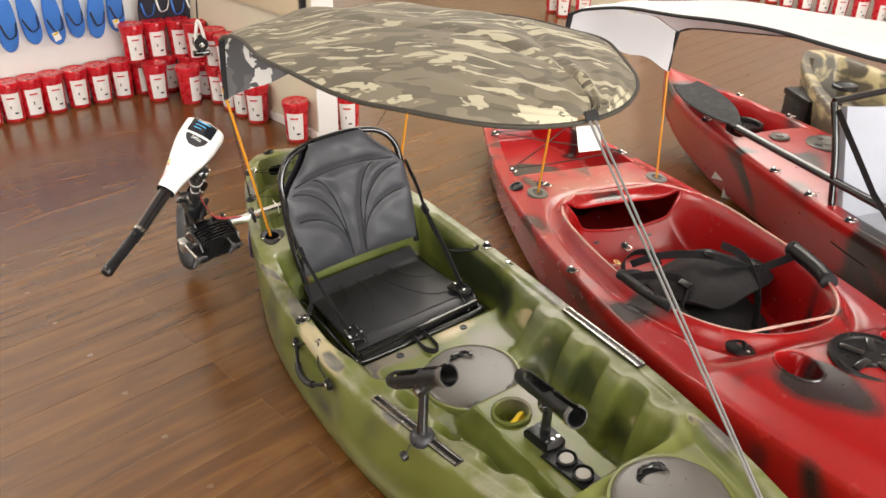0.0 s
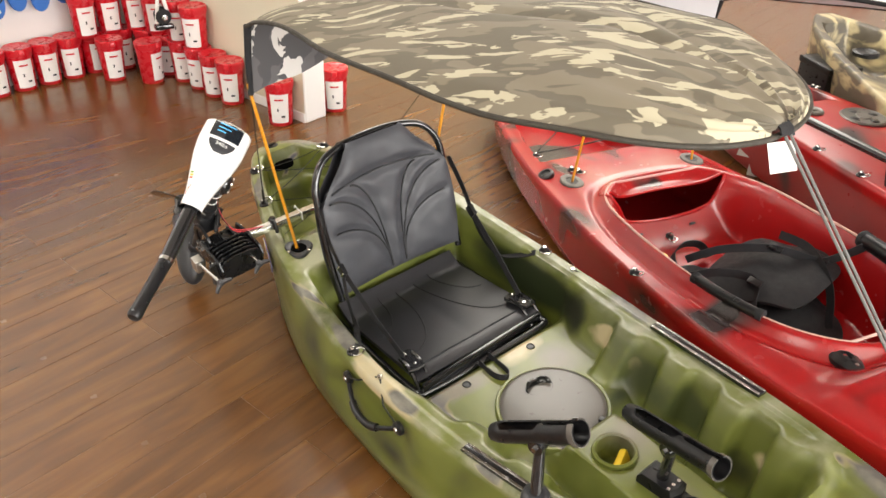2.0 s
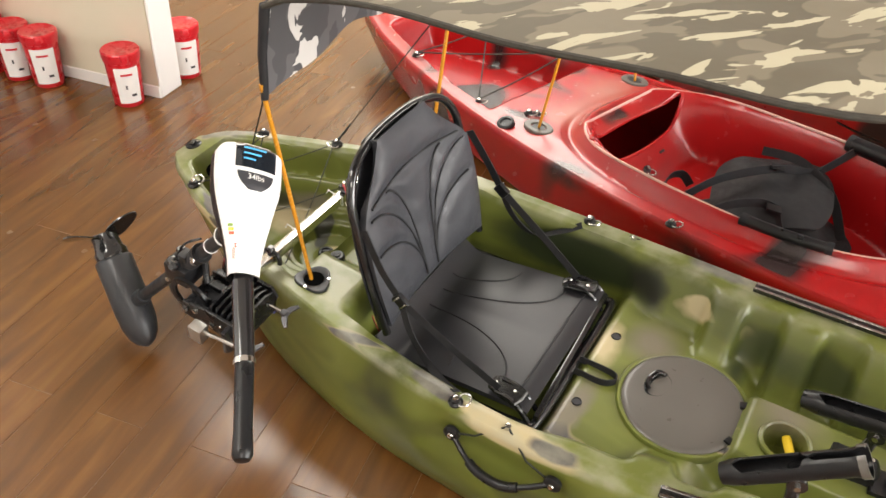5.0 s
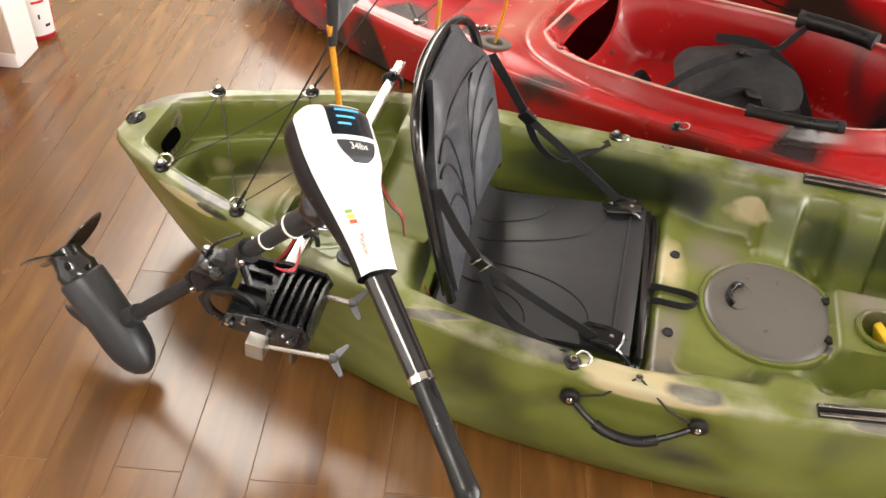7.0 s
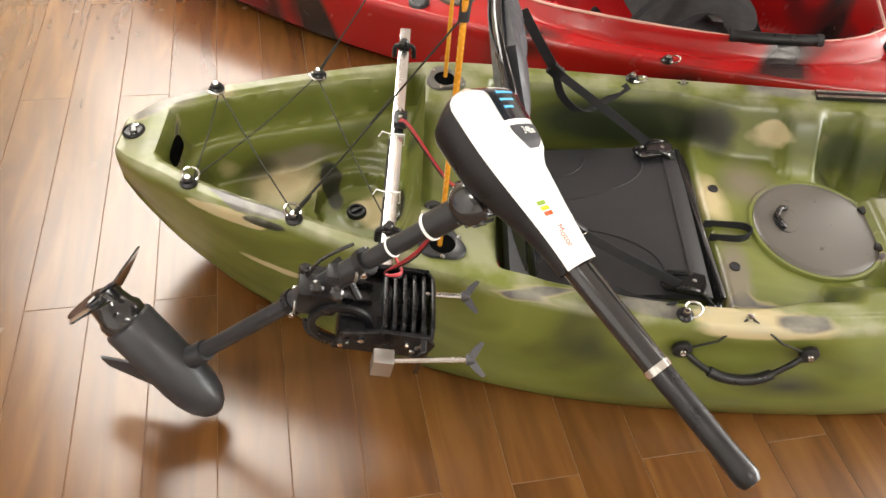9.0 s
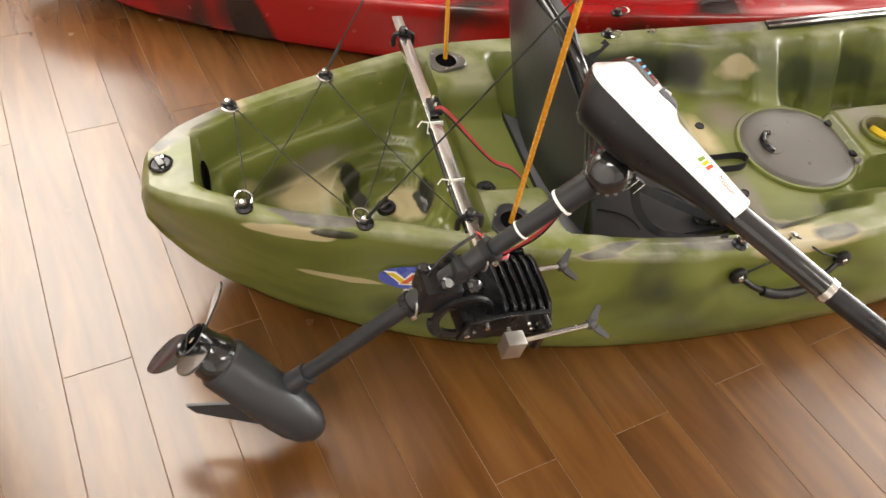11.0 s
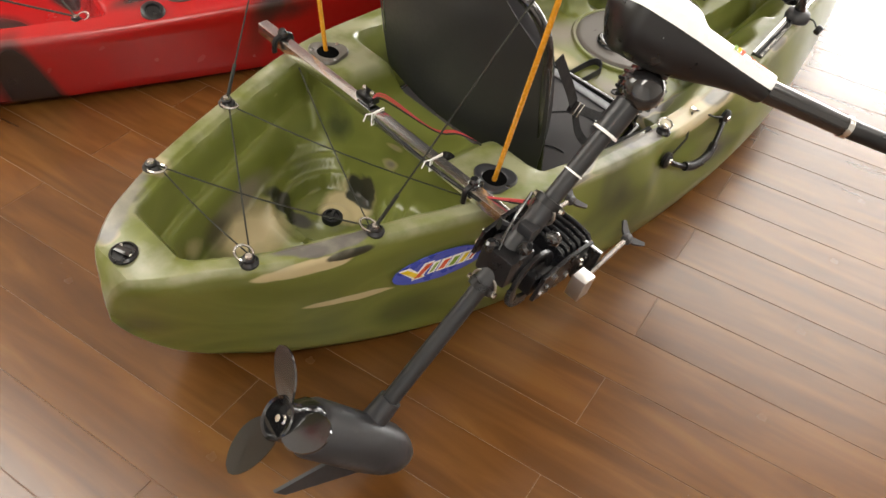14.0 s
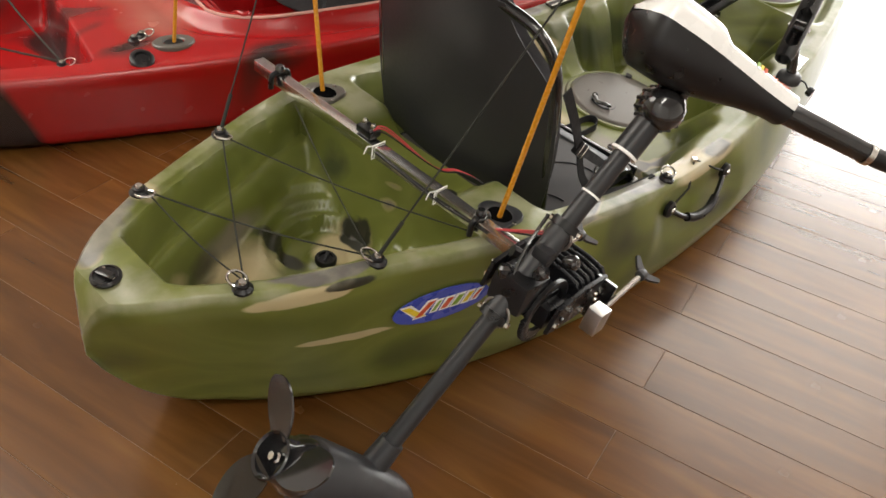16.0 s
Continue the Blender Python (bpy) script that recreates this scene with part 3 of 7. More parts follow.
def lathe(bm, prof, m=None, n=24, caps=True):
    """Turns a profile of (radius, height) round the z of frame m."""
    m = m or Matrix()
    rings = []
    for r, z in prof:
        if r < 1e-6:
            rings.append([bm.verts.new(m @ Vector((0, 0, z)))])
        else:
            rings.append([bm.verts.new(m @ Vector((r * math.cos(2 * math.pi * k / n), r * math.sin(2 * math.pi * k / n), z))) for k in range(n)])
    for a, b in zip(rings, rings[1:]):
        for k in range(n):
            q = (k + 1) % n
            if len(a) == 1 and len(b) == 1:
                continue
            if len(a) == 1:
                bm.faces.new((a[0], b[q], b[k]))
            elif len(b) == 1:
                bm.faces.new((a[k], a[q], b[0]))
            else:
                bm.faces.new((a[k], a[q], b[q], b[k]))
    for ring in (rings[0], rings[-1]):
        if caps and len(ring) > 2:
            bm.faces.new(ring)
    return bm


def box(bm, m, sx, sy, sz, bev=0.0, seg=2):
    """A bevelled block centred on frame m."""
    tmp = bmesh.new()
    bmesh.ops.create_cube(tmp, size=1)
    bmesh.ops.scale(tmp, vec=(sx, sy, sz), verts=tmp.verts)
    if bev:
        bmesh.ops.bevel(tmp, geom=tmp.edges, offset=bev, segments=seg, affect="EDGES", profile=0.6)
    tmp.transform(m)
    join(bm, tmp)
    tmp.free()
    return bm


def join(bm, other):
    vm = {v: bm.verts.new(v.co) for v in other.verts}
    for f in other.faces:
        try:
            bm.faces.new([vm[v] for v in f.verts])
        except ValueError:
            pass


def prism(bm, m, outline, h, bev=0.0, bottom=True):
    """A flat outline (x, y) in frame m, raised to h with a bevelled upper edge."""
    o = [Vector((x, y, 0)) for x, y in outline]
    c = sum(o, Vector()) / len(o)
    rings = [[bm.verts.new(m @ p) for p in o]]
    if bev:
        rings.append([bm.verts.new(m @ (p + Vector((0, 0, h - bev)))) for p in o])
        rings.append([bm.verts.new(m @ (p + (c - p).normalized() * bev + Vector((0, 0, h)))) for p in o])
    else:
        rings.append([bm.verts.new(m @ (p + Vector((0, 0, h)))) for p in o])
    n = len(o)
    for a, b in zip(rings, rings[1:]):
        for k in range(n):
            bm.faces.new((a[k], a[(k + 1) % n], b[(k + 1) % n], b[k]))
    if bottom:
        bm.faces.new(rings[0][::-1])
    bm.faces.new(rings[-1])
    return bm


def sheet(bm, fn, nu, nv, thick=0.0, closed_v=False):
    """A surface fn(u, v) over the unit square; thick gives it a second skin along its normals."""
    g = [[Vector(fn(i / nu, j / nv)) for j in range(nv + 1)] for i in range(nu + 1)]
    a = [[bm.verts.new(p) for p in row] for row in g]
    for i in range(nu):
        for j in range(nv):
            bm.faces.new((a[i][j], a[i + 1][j], a[i + 1][j + 1], a[i][j + 1]))
    if thick:
        b = []
        for i in range(nu + 1):
            row = []
            for j in range(nv + 1):
                du = g[min(i + 1, nu)][j] - g[max(i - 1, 0)][j]
                dv = g[i][min(j + 1, nv)] - g[i][max(j - 1, 0)]
                nrm = du.cross(dv)
                nrm = nrm.normalized() if nrm.length > 1e-9 else Vector((0, 0, 1))
                row.append(bm.verts.new(g[i][j] - nrm * thick))
            b.append(row)
        for i in range(nu):
            for j in range(nv):
                bm.faces.new((b[i][j], b[i][j + 1], b[i + 1][j + 1], b[i + 1][j]))
        for i in range(nu):
            bm.faces.new((a[i][0], b[i][0], b[i + 1][0], a[i + 1][0]))
            bm.faces.new((a[i][nv], a[i + 1][nv], b[i + 1][nv], b[i][nv]))
        for j in range(nv):
            bm.faces.new((a[0][j], a[0][j + 1], b[0][j + 1], b[0][j]))
            bm.faces.new((a[nu][j], b[nu][j], b[nu][j + 1], a[nu][j + 1]))
    return bm


def strap(bm, pts, width, thick, side=(0, 1, 0)):
    """A flat band along a line, its width turned towards side."""
    P = [Vector(p) for p in pts]
    n = len(P)
    rings = []
    for i, p in enumerate(P):
        d = (P[min(i + 1, n - 1)] - P[max(i - 1, 0)]).normalized()
        s = Vector(side)
        s = s - d * s.dot(d)
        s.normalize()
        t = d.cross(s)
        w, h = s * width / 2, t * thick / 2
        rings.append([bm.verts.new(p + w + h), bm.verts.new(p - w + h), bm.verts.new(p - w - h), bm.verts.new(p + w - h)])
    for a, b in zip(rings, rings[1:]):
        for k in range(4):
            bm.faces.new((a[k], a[(k + 1) % 4], b[(k + 1) % 4], b[k]))
    bm.faces.new(rings[0][::-1])
    bm.faces.new(rings[-1])
    return bm


def B():
    return bmesh.new()


def ss(a, b, x):
    t = np.clip((np.asarray(x, float) - a) / (b - a), 0, 1)
    return t * t * (3 - 2 * t)


def curve_of(table):
    """A smooth function through a few (x, value) pairs."""
    xs = np.array([p[0] for p in table])
    ys = np.array([p[1] for p in table])
    d = np.gradient(ys, xs)

    def fn(x):
        x = np.clip(np.asarray(x, float), xs[0], xs[-1])
        i = np.clip(np.searchsorted(xs, x, side="right") - 1, 0, len(xs) - 2)
        h = xs[i + 1] - xs[i]
        t = (x - xs[i]) / h
        return ((2 * t ** 3 - 3 * t ** 2 + 1) * ys[i] + (t ** 3 - 2 * t ** 2 + t) * h * d[i] + (-2 * t ** 3 + 3 * t ** 2) * ys[i + 1] + (t ** 3 - t ** 2) * h * d[i + 1])
    return fn


def hull_mesh(x0, x1, nx, ny, half, gun, foot, keel, deck, centre, hole=None, snap=None, bulge=None):
    """A moulded boat shell: hull sides below, a deck of given height above, in one skin. hole(x, y) leaves the deck open."""
    bm = B()
    rimlay = bm.verts.layers.float.new("rim")
    xs = np.linspace(x0, x1, nx + 1)
    rows, spots = [], []
    for x in xs:
        w, g, f, k, c = float(half(x)), float(gun(x)), float(foot(x)), float(keel(x)), centre(x)
        ring = [(0.0, k, 0.0)]
        ring += [(-f * 0.6, k + 0.001, -0.9), (-f * 0.92, k + 0.003, -0.9), (-f * 0.975, k + 0.007, -0.9), (-f, k + 0.020, -2.0)]
        for t in (0.15, 0.32, 0.5, 0.68, 0.85):
            ring.append((-(f + (w - f) * t + (bulge(x, t) if bulge else 0.0)), k + 0.020 + (g - 0.02 - k - 0.020) * t, -2.0))
        ring += [(-w, g - 0.018, 0.1), (-w * 0.995 + 0.002, g - 0.008, 1.0), (-w + 0.008 * min(1, w / 0.05), g - 0.001, 1.0)]
        left = [(-y, z, q) for y, z, q in ring[:0:-1]]
        wi = w - 0.010 * min(1, w / 0.05)
        ys = np.linspace(-wi, wi, ny + 1)
        zs = deck(np.full(ny + 1, x), ys, w, g)
        mask = np.clip(1 - np.abs(zs - g) / 0.02, 0, 1)
        row = ring + list(zip(ys.tolist(), zs.tolist(), mask.tolist())) + left
        made = []
        for y, z, q in row:
            v = bm.verts.new((x, c + y, z))
            v[rimlay] = q
            made.append(v)
        rows.append(made)
        spots.append([(x, y) for y, z, q in row])
    n = len(rows[0])
    lo, hi = 13, 13 + ny
    for i in range(nx):
        a, b = rows[i], rows[i + 1]
        for k in range(n):
            q = (k + 1) % n
            if hole and lo <= k < hi and hole(0.5 * (spots[i][k][0] + spots[i + 1][k][0]), 0.5 * (spots[i][k][1] + spots[i][q][1])):
                continue
            bm.faces.new((a[k], b[k], b[q], a[q]))
    bm.faces.new(rows[0])
    bm.faces.new(rows[-1][::-1])
    if snap:
        for e in bm.edges:
            if len(e.link_faces) == 1:
                for v in e.verts:
                    x, y = snap(v.co.x, v.co.y)
                    v.co = (x, y, float(deck(np.array([x]), np.array([y]), float(half(x)), float(gun(x)))[0]))
    return bm

# ---- the setting ----
def wall(name, x0, y0, x1, y1, z0, z1, material, label):
    bm = B()
    box(bm, ROOM @ pose((x0 + x1) / 2, (y0 + y1) / 2, (z0 + z1) / 2), x1 - x0, y1 - y0, z1 - z0, 0.004, 1)
    return tagged(part(name, bm, material, smooth=False), label, "wall", kind="structure")


XA, YB, XEND = -1.915, 0.683, -0.603
wall("wall_back", XA - 0.14, -5.0, XA, YB, 0, CEIL, M_WALLGREY, "pale grey painted wall behind the red buckets")
wall("wall_partition", XA - 0.14, YB, XEND - 0.012, YB + 0.11, 0, CEIL, M_WALLBEIGE, "beige painted partition beside the red buckets")
wall("wall_partition_end", XEND - 0.012, YB - 0.004, XEND, YB + 0.114, 0, CEIL, M_WALLWHITE, "white end board of the beige partition")
wall("wall_far_back", -4.24, YB + 0.11, -4.10, 7.5, 0, CEIL, M_WALLGREY, "pale grey wall deep in the shop")
wall("wall_partition_far", -4.10, 3.925, -1.004, 4.04, 0, CEIL, M_WALLBEIGE, "beige partition deep in the shop")
wall("wall_partition_far_end", -1.004, 3.921, -0.992, 4.044, 0, CEIL, M_WALLWHITE, "white end board of the far partition")
wall("wall_side", -4.24, 7.5, 6.94, 7.64, 0, CEIL, M_WALLWHITE, "white side wall of the shop")
wall("wall_near", XA - 0.14, -5.14, 6.94, -5.0, 0, CEIL, M_WALLWHITE, "white wall on the near side of the shop")
wall("wall_front_low", 6.80, -5.0, 6.94, 7.5, 0, 0.15, M_WALLWHITE, "low sill under the glazed shop front")
wall("wall_front_top", 6.80, -5.0, 6.94, 7.5, 2.5, CEIL, M_WALLWHITE, "white wall above the glazed shop front")
wall("wall_front_pier", 6.80, 1.4, 6.94, 7.5, 0.15, 2.5, M_WALLWHITE, "white pier beside the glazed shop front")
wall("wall_front_corner", 6.80, -5.0, 6.94, -3.4, 0.15, 2.5, M_WALLWHITE, "white wall corner at the shop front")
bm = B()
box(bm, ROOM @ pose(1.35, 1.25, CEIL + 0.05), 11.2, 12.9, 0.1)
tagged(part("ceiling", bm, M_CEILING, smooth=False), "plain white ceiling", "ceiling", kind="structure")
bm = B()
box(bm, ROOM @ pose((XA + XEND) / 2 + 0.09, YB - 0.006, 0.022), XEND - XA - 0.19, 0.008, 0.044, 0.002, 1)
tagged(part("baseboard", bm, M_BASEBOARD, smooth=False), "thin white baseboard along the beige partition", "baseboard", kind="structure")
bm = B()
box(bm, ROOM @ pose(XA + 0.006, -2.2, 0.03), 0.010, 5.6, 0.06, 0.002, 1)
tagged(part("baseboard", bm, M_BASEBOARD, smooth=False), "pale baseboard along the grey wall", "baseboard", kind="structure")

PLANK_W, PLANK_L = 0.1185, 1.20
floor = B()
box(floor, ROOM @ pose(1.35, 1.25, -0.0509), 11.2, 12.9, 0.10)
floor_ob = tagged(part("floor", floor, M_SEAM, smooth=False), "glossy brown wood laminate floor with pale joints", "floor", kind="structure")


def plank_mesh():
    bm = B()
    box(bm, pose(0, 0, -0.0035), PLANK_W - 0.0013, PLANK_L - 0.0013, 0.007, 0.0005, 1)
    me = bpy.data.meshes.new("plank")
    bm.to_mesh(me)
    bm.free()
    me.materials.append(M_FLOOR)
    return me


# ---- the green kayak, heeled to starboard under the weight of its motor ----
KM = pose(0.005, 0.0437, -0.0074, 5.37, -0.53, 3.24)


def K(x, y, z):
    """A place on the green kayak, y from its own middle line to port."""
    return Vector((x, y, z))


half_g = curve_of([(-0.036, 0.004), (-0.028, 0.021), (-0.018, 0.042), (-0.004, 0.058), (0.03, 0.086), (0.08, 0.114), (0.14, 0.146), (0.23, 0.182), (0.32, 0.212), (0.42, 0.246), (0.52, 0.275), (0.62, 0.295), (0.75, 0.312), (0.95, 0.328), (1.1, 0.330), (1.25, 0.325),
                   (1.4, 0.312), (1.55, 0.297), (1.7, 0.275), (1.85, 0.247), (2.0, 0.212), (2.15, 0.172), (2.35, 0.115), (2.55, 0.060), (2.72, 0.022)])
gun_g = curve_of([(-0.036, 0.258), (-0.028, 0.292), (-0.018, 0.318), (0.0, 0.324), (0.2, 0.326), (0.4, 0.322), (0.56, 0.310), (0.75, 0.286), (0.95, 0.268), (1.15, 0.262), (1.35, 0.266), (1.55, 0.283), (1.7, 0.300), (1.9, 0.322), (2.2, 0.348), (2.72, 0.375)])
foot_g = curve_of([(-0.036, 0.002), (-0.02, 0.006), (0.05, 0.032), (0.10, 0.062), (0.15, 0.098), (0.28, 0.178), (0.42, 0.244), (0.58, 0.295), (0.75, 0.332), (1.0, 0.354), (1.25, 0.354), (1.5, 0.330), (1.8, 0.255), (2.1, 0.16), (2.4, 0.07), (2.72, 0.008)])
keel_g = curve_of([(-0.036, 0.205), (-0.02, 0.166), (0.0, 0.132), (0.03, 0.092), (0.07, 0.060), (0.14, 0.044), (0.3, 0.034), (0.5, 0.028), (1.2, 0.026), (1.8, 0.028), (2.2, 0.05), (2.5, 0.10), (2.72, 0.2)])


def deck_g(x, y, w, g):
    ay = np.abs(y)
    z = np.full_like(y, g)
    # tank well, with a round recess and stepped arcs
    wi = w - 0.040
    inside = wi - ay
    along = ss(0.062, 0.080, x) * (1 - ss(0.505, 0.525, x))
    ledge = along * (1 - ss(wi + 0.004, wi + 0.010, ay)) * 0.006
    r = np.hypot(x - 0.405, y - 0.012)
    flo = 0.158 + 0.020 * ss(0.100, 0.111, r) * ss(0.27, 0.34, x) + 0.018 * ss(0.128, 0.139, r) * ss(0.30, 0.38, x) - 0.030 * (1 - ss(0.077, 0.088, r)) + 0.008 * (1 - ss(0.026, 0.040, r))
    z = z - ledge
    # steep upper wall, a narrow terrace, then the lower wall
    z = z - (z - 0.240) * along * ss(0.0, 0.016, inside)
    z = z - (z - flo) * ss(0.092, 0.125, x) * (1 - ss(0.486, 0.510, x)) * ss(0.026, 0.062, inside)
    # shelf between tank well and cockpit
    b = ss(0.505, 0.54, x) * (1 - ss(0.64, 0.69, x))
    z = z - b * 0.045 * (1 - ss(0.09, 0.15, ay))
    # cockpit
    rib = 0.5 + 0.5 * np.cos(2 * math.pi * (x - 1.32) / 0.155)
    ribs = ss(1.24, 1.30, x) * (1 - ss(1.78, 1.84, x)) * (0.5 + 0.5 * np.tanh(7 * (rib - 0.5)))
    wc = w - 0.048 - 0.010 * ss(1.1, 1.2, x)
    cock = ss(0.645, 0.685, x) * (1 - ss(1.815, 1.875, x))
    slope = 0.035 + 0.045 * ss(1.05, 1.2, x)
    floor_z = 0.110 + 0.045 * ss(1.075, 1.105, x)
    trough = ss(1.36, 1.44, x) * ss(0.085, 0.115, ay) * (1 - ss(1.78, 1.86, x))
    floor_z = floor_z - 0.055 * trough + 0.030 * ss(1.415, 1.435, x) * (1 - ss(0.072, 0.088, ay))
    inner = 1 - ss(wc - slope - 0.058 * ribs, wc - 0.018 * ribs, ay)
    z = z - (z - floor_z) * cock * inner
    z = z - 0.004 * ss(0.70, 0.74, x) * (1 - ss(1.78, 1.82, x)) * (1 - ss(w - 0.040, w - 0.034, ay)) * (1 - inner)
    # cup holder in the console, and the bow hatch seat
    z = z - 0.055 * (1 - ss(0.036, 0.042, np.hypot(x - 1.512, y + 0.012))) * cock
    z = z - 0.030 * ss(1.84, 1.90, x) * (1 - ss(2.18, 2.30, x)) * (1 - ss(w - 0.06, w - 0.03, ay))
    return z


def side_g(x, t):
    """Swell of the hull's side, hollowed where the carrying handle sits."""
    swell = 0.026 * float(ss(0.45, 1.0, x)) * math.sin(math.pi * t)
    return swell - 0.022 * float(ss(0.88, 0.97, x) * (1 - ss(1.18, 1.27, x))) * float(ss(0.30, 0.62, t))


kayak = thing("fishing_kayak", "green camouflage sit-on-top fishing kayak heeling on the floor", "kayak", KM)
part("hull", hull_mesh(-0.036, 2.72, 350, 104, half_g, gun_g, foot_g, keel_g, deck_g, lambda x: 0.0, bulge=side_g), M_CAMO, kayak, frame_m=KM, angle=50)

# ---- the seat ----
seat = thing("kayak_seat", "folding black cloth seat on a black steel frame", "seat", KM @ pose(0.9, 0, 0.12))


def seat_pan(u, v):
    x = 0.690 + 0.370 * u
    y = (v - 0.5) * (0.380 + 0.015 * u)
    swell = 0.5 + 0.5 * math.cos(9.0 * (abs(v - 0.5) - 0.16 - 0.16 * u * u))
    return K(x, y, 0.150 + 0.035 * u + 0.004 * math.sin(math.pi * u) * math.sin(math.pi * v) + 0.006 * swell * math.sin(math.pi * u) * math.sin(math.pi * v) - 0.010 * max(0, (u - 0.9) * 10) ** 2 + 0.034 * max(0, (0.14 - u) / 0.14) ** 1.5)


bm = sheet(B(), seat_pan, 40, 40, 0.014)
part("seat_cushion", bm, M_PADDARK, seat, "smooth black cloth seat cushion", KM)
BX0, BX1, BZ0, BZ1 = 0.738, 0.655, 0.242, 0.615


def back_at(s, y, off=0.0):
    """A place on the seat's back: s up it, y across, off forwards of it."""
    n = Vector((BZ1 - BZ0, 0, BX0 - BX1)).normalized()
    bow = 0.022 * (1 - (y / 0.2) ** 2) - 0.012 * s
    return K(BX0 + (BX1 - BX0) * s, y, BZ0 + (BZ1 - BZ0) * s) + n * (off - bow)


def back_half(s):
    return 0.190 + 0.010 * math.sin(math.pi * min(1, s / 0.7)) if s < 0.66 else 0.1918 - 0.095 * float(ss(0.62, 0.98, s)) - 0.012 * float(ss(0.93, 1.0, s))


SEAMS = []
for sg in (-1, 1):
    for x_top, s_top, bend in ((0.172, 0.66, 0.030), (0.172, 0.44, 0.016), (0.10, 0.72, 0.012)):
        SEAMS.append([(0.03 + (s_top - 0.03) * (1 - (1 - k / 36) ** 1.7), sg * (0.022 + bend * k / 36 + (x_top - 0.022 - bend) * (k / 36) ** 2.2)) for k in range(37)])
SEAMS.append([(0.715 + 0.045 * math.sin(math.pi * k / 36), (k / 36 - 0.5) * 0.32) for k in range(37)])


def puff(s, y):
    """Padding swells between the seams."""
    d = min(math.hypot((s - q) * 0.40, y - r) for seam in SEAMS for q, r in seam)
    return 0.0100 * (1 - math.exp(-(d / 0.016) ** 2)) + 0.0012 * math.sin(31 * s + 12 * y) * math.sin(47 * y + 5 * s)


def seat_back(u, v):
    s = u
    y = (2 * v - 1) * back_half(s)
    pad = (0.004 + puff(s, y)) * (1 - (2 * v - 1) ** 8) * (1 - (2 * u - 1) ** 10)
    return back_at(s, y, pad)


bm = sheet(B(), seat_back, 64, 56, -0.020)
back = part("backrest", bm, M_PAD, seat, "quilted dark grey cloth backrest", KM)
part("rear_cover", sheet(B(), lambda u, v: back_at(1.015 * u - 0.01, (2 * v - 1) * (back_half(u) + 0.012), -0.030 - 0.006 * math.sin(math.pi * v)), 20, 20, 0.002), M_PADDARK, seat, "smooth black cloth rear cover", KM)
# stitched grooves, fanning upwards from the foot of the back
for seam in SEAMS:
    part("stitched_seam", tube(B(), [back_at(q, r, 0.0052) for q, r in seam], 0.0026, 6), M_PIPE, seat, frame_m=KM)
# piped seams of the cushion
for sg in (-1, 1):
    for y0, y1, u0, u1 in ((0.030, 0.148, 0.10, 0.78), (0.085, 0.165, 0.08, 0.46)):
        pts = [Vector(seat_pan(u0 + (u1 - u0) * math.sin(math.pi / 2 * k / 16), 0.5 + sg * (y0 + (y1 - y0) * (k / 16) ** 1.8) / 0.385)) + V(0, 0, 0.0006) for k in range(17)]
        part("cushion_seam", tube(B(), pts, 0.0020, 6), M_PIPE, seat, frame_m=KM)
part("cushion_seam", tube(B(), [Vector(seat_pan(0.90, 0.06 + 0.88 * k / 10)) + V(0, 0, 0.001) for k in range(11)], 0.0026, 6), M_PIPE, seat, frame_m=KM)
# bent tube round the back, and the ground frame
hoop = [back_at(-0.05, -0.196, -0.016)] + [back_at(q, y, -0.022) for q, y in ((0.3, -0.198), (0.62, -0.196), (0.80, -0.188), (0.93, -0.150), (0.985, -0.08), (0.995, 0.0), (0.985, 0.08), (0.93, 0.150), (0.80, 0.188), (0.62, 0.196), (0.3, 0.198))] + [back_at(-0.05, 0.196, -0.016)]
part("back_frame", tube(B(), smooth_path(hoop, 6), 0.0095, 12), M_GLOSSBLACK, seat, "glossy black bent steel tube", KM)
ring = [K(0.695, -0.205, 0.135), K(0.88, -0.207, 0.137), K(1.05, -0.207, 0.145), K(1.078, -0.18, 0.146), K(1.080, 0.0, 0.146), K(1.078, 0.18, 0.146), K(1.05, 0.207, 0.145), K(0.88, 0.207, 0.137), K(0.70, 0.205, 0.135)]
part("seat_frame", tube(B(), smooth_path(ring, 5), 0.0105, 12), M_GLOSSBLACK, seat, "glossy black ground frame", KM)
bm = B()
box(bm, Matrix.Translation(K(1.068, 0.0, 0.160)) @ pose(0, 0, 0, 0, 6, 2.5), 0.012, 0.395, 0.036, 0.004)
part("front_bar", bm, M_GLOSSBLACK, seat, frame_m=KM)
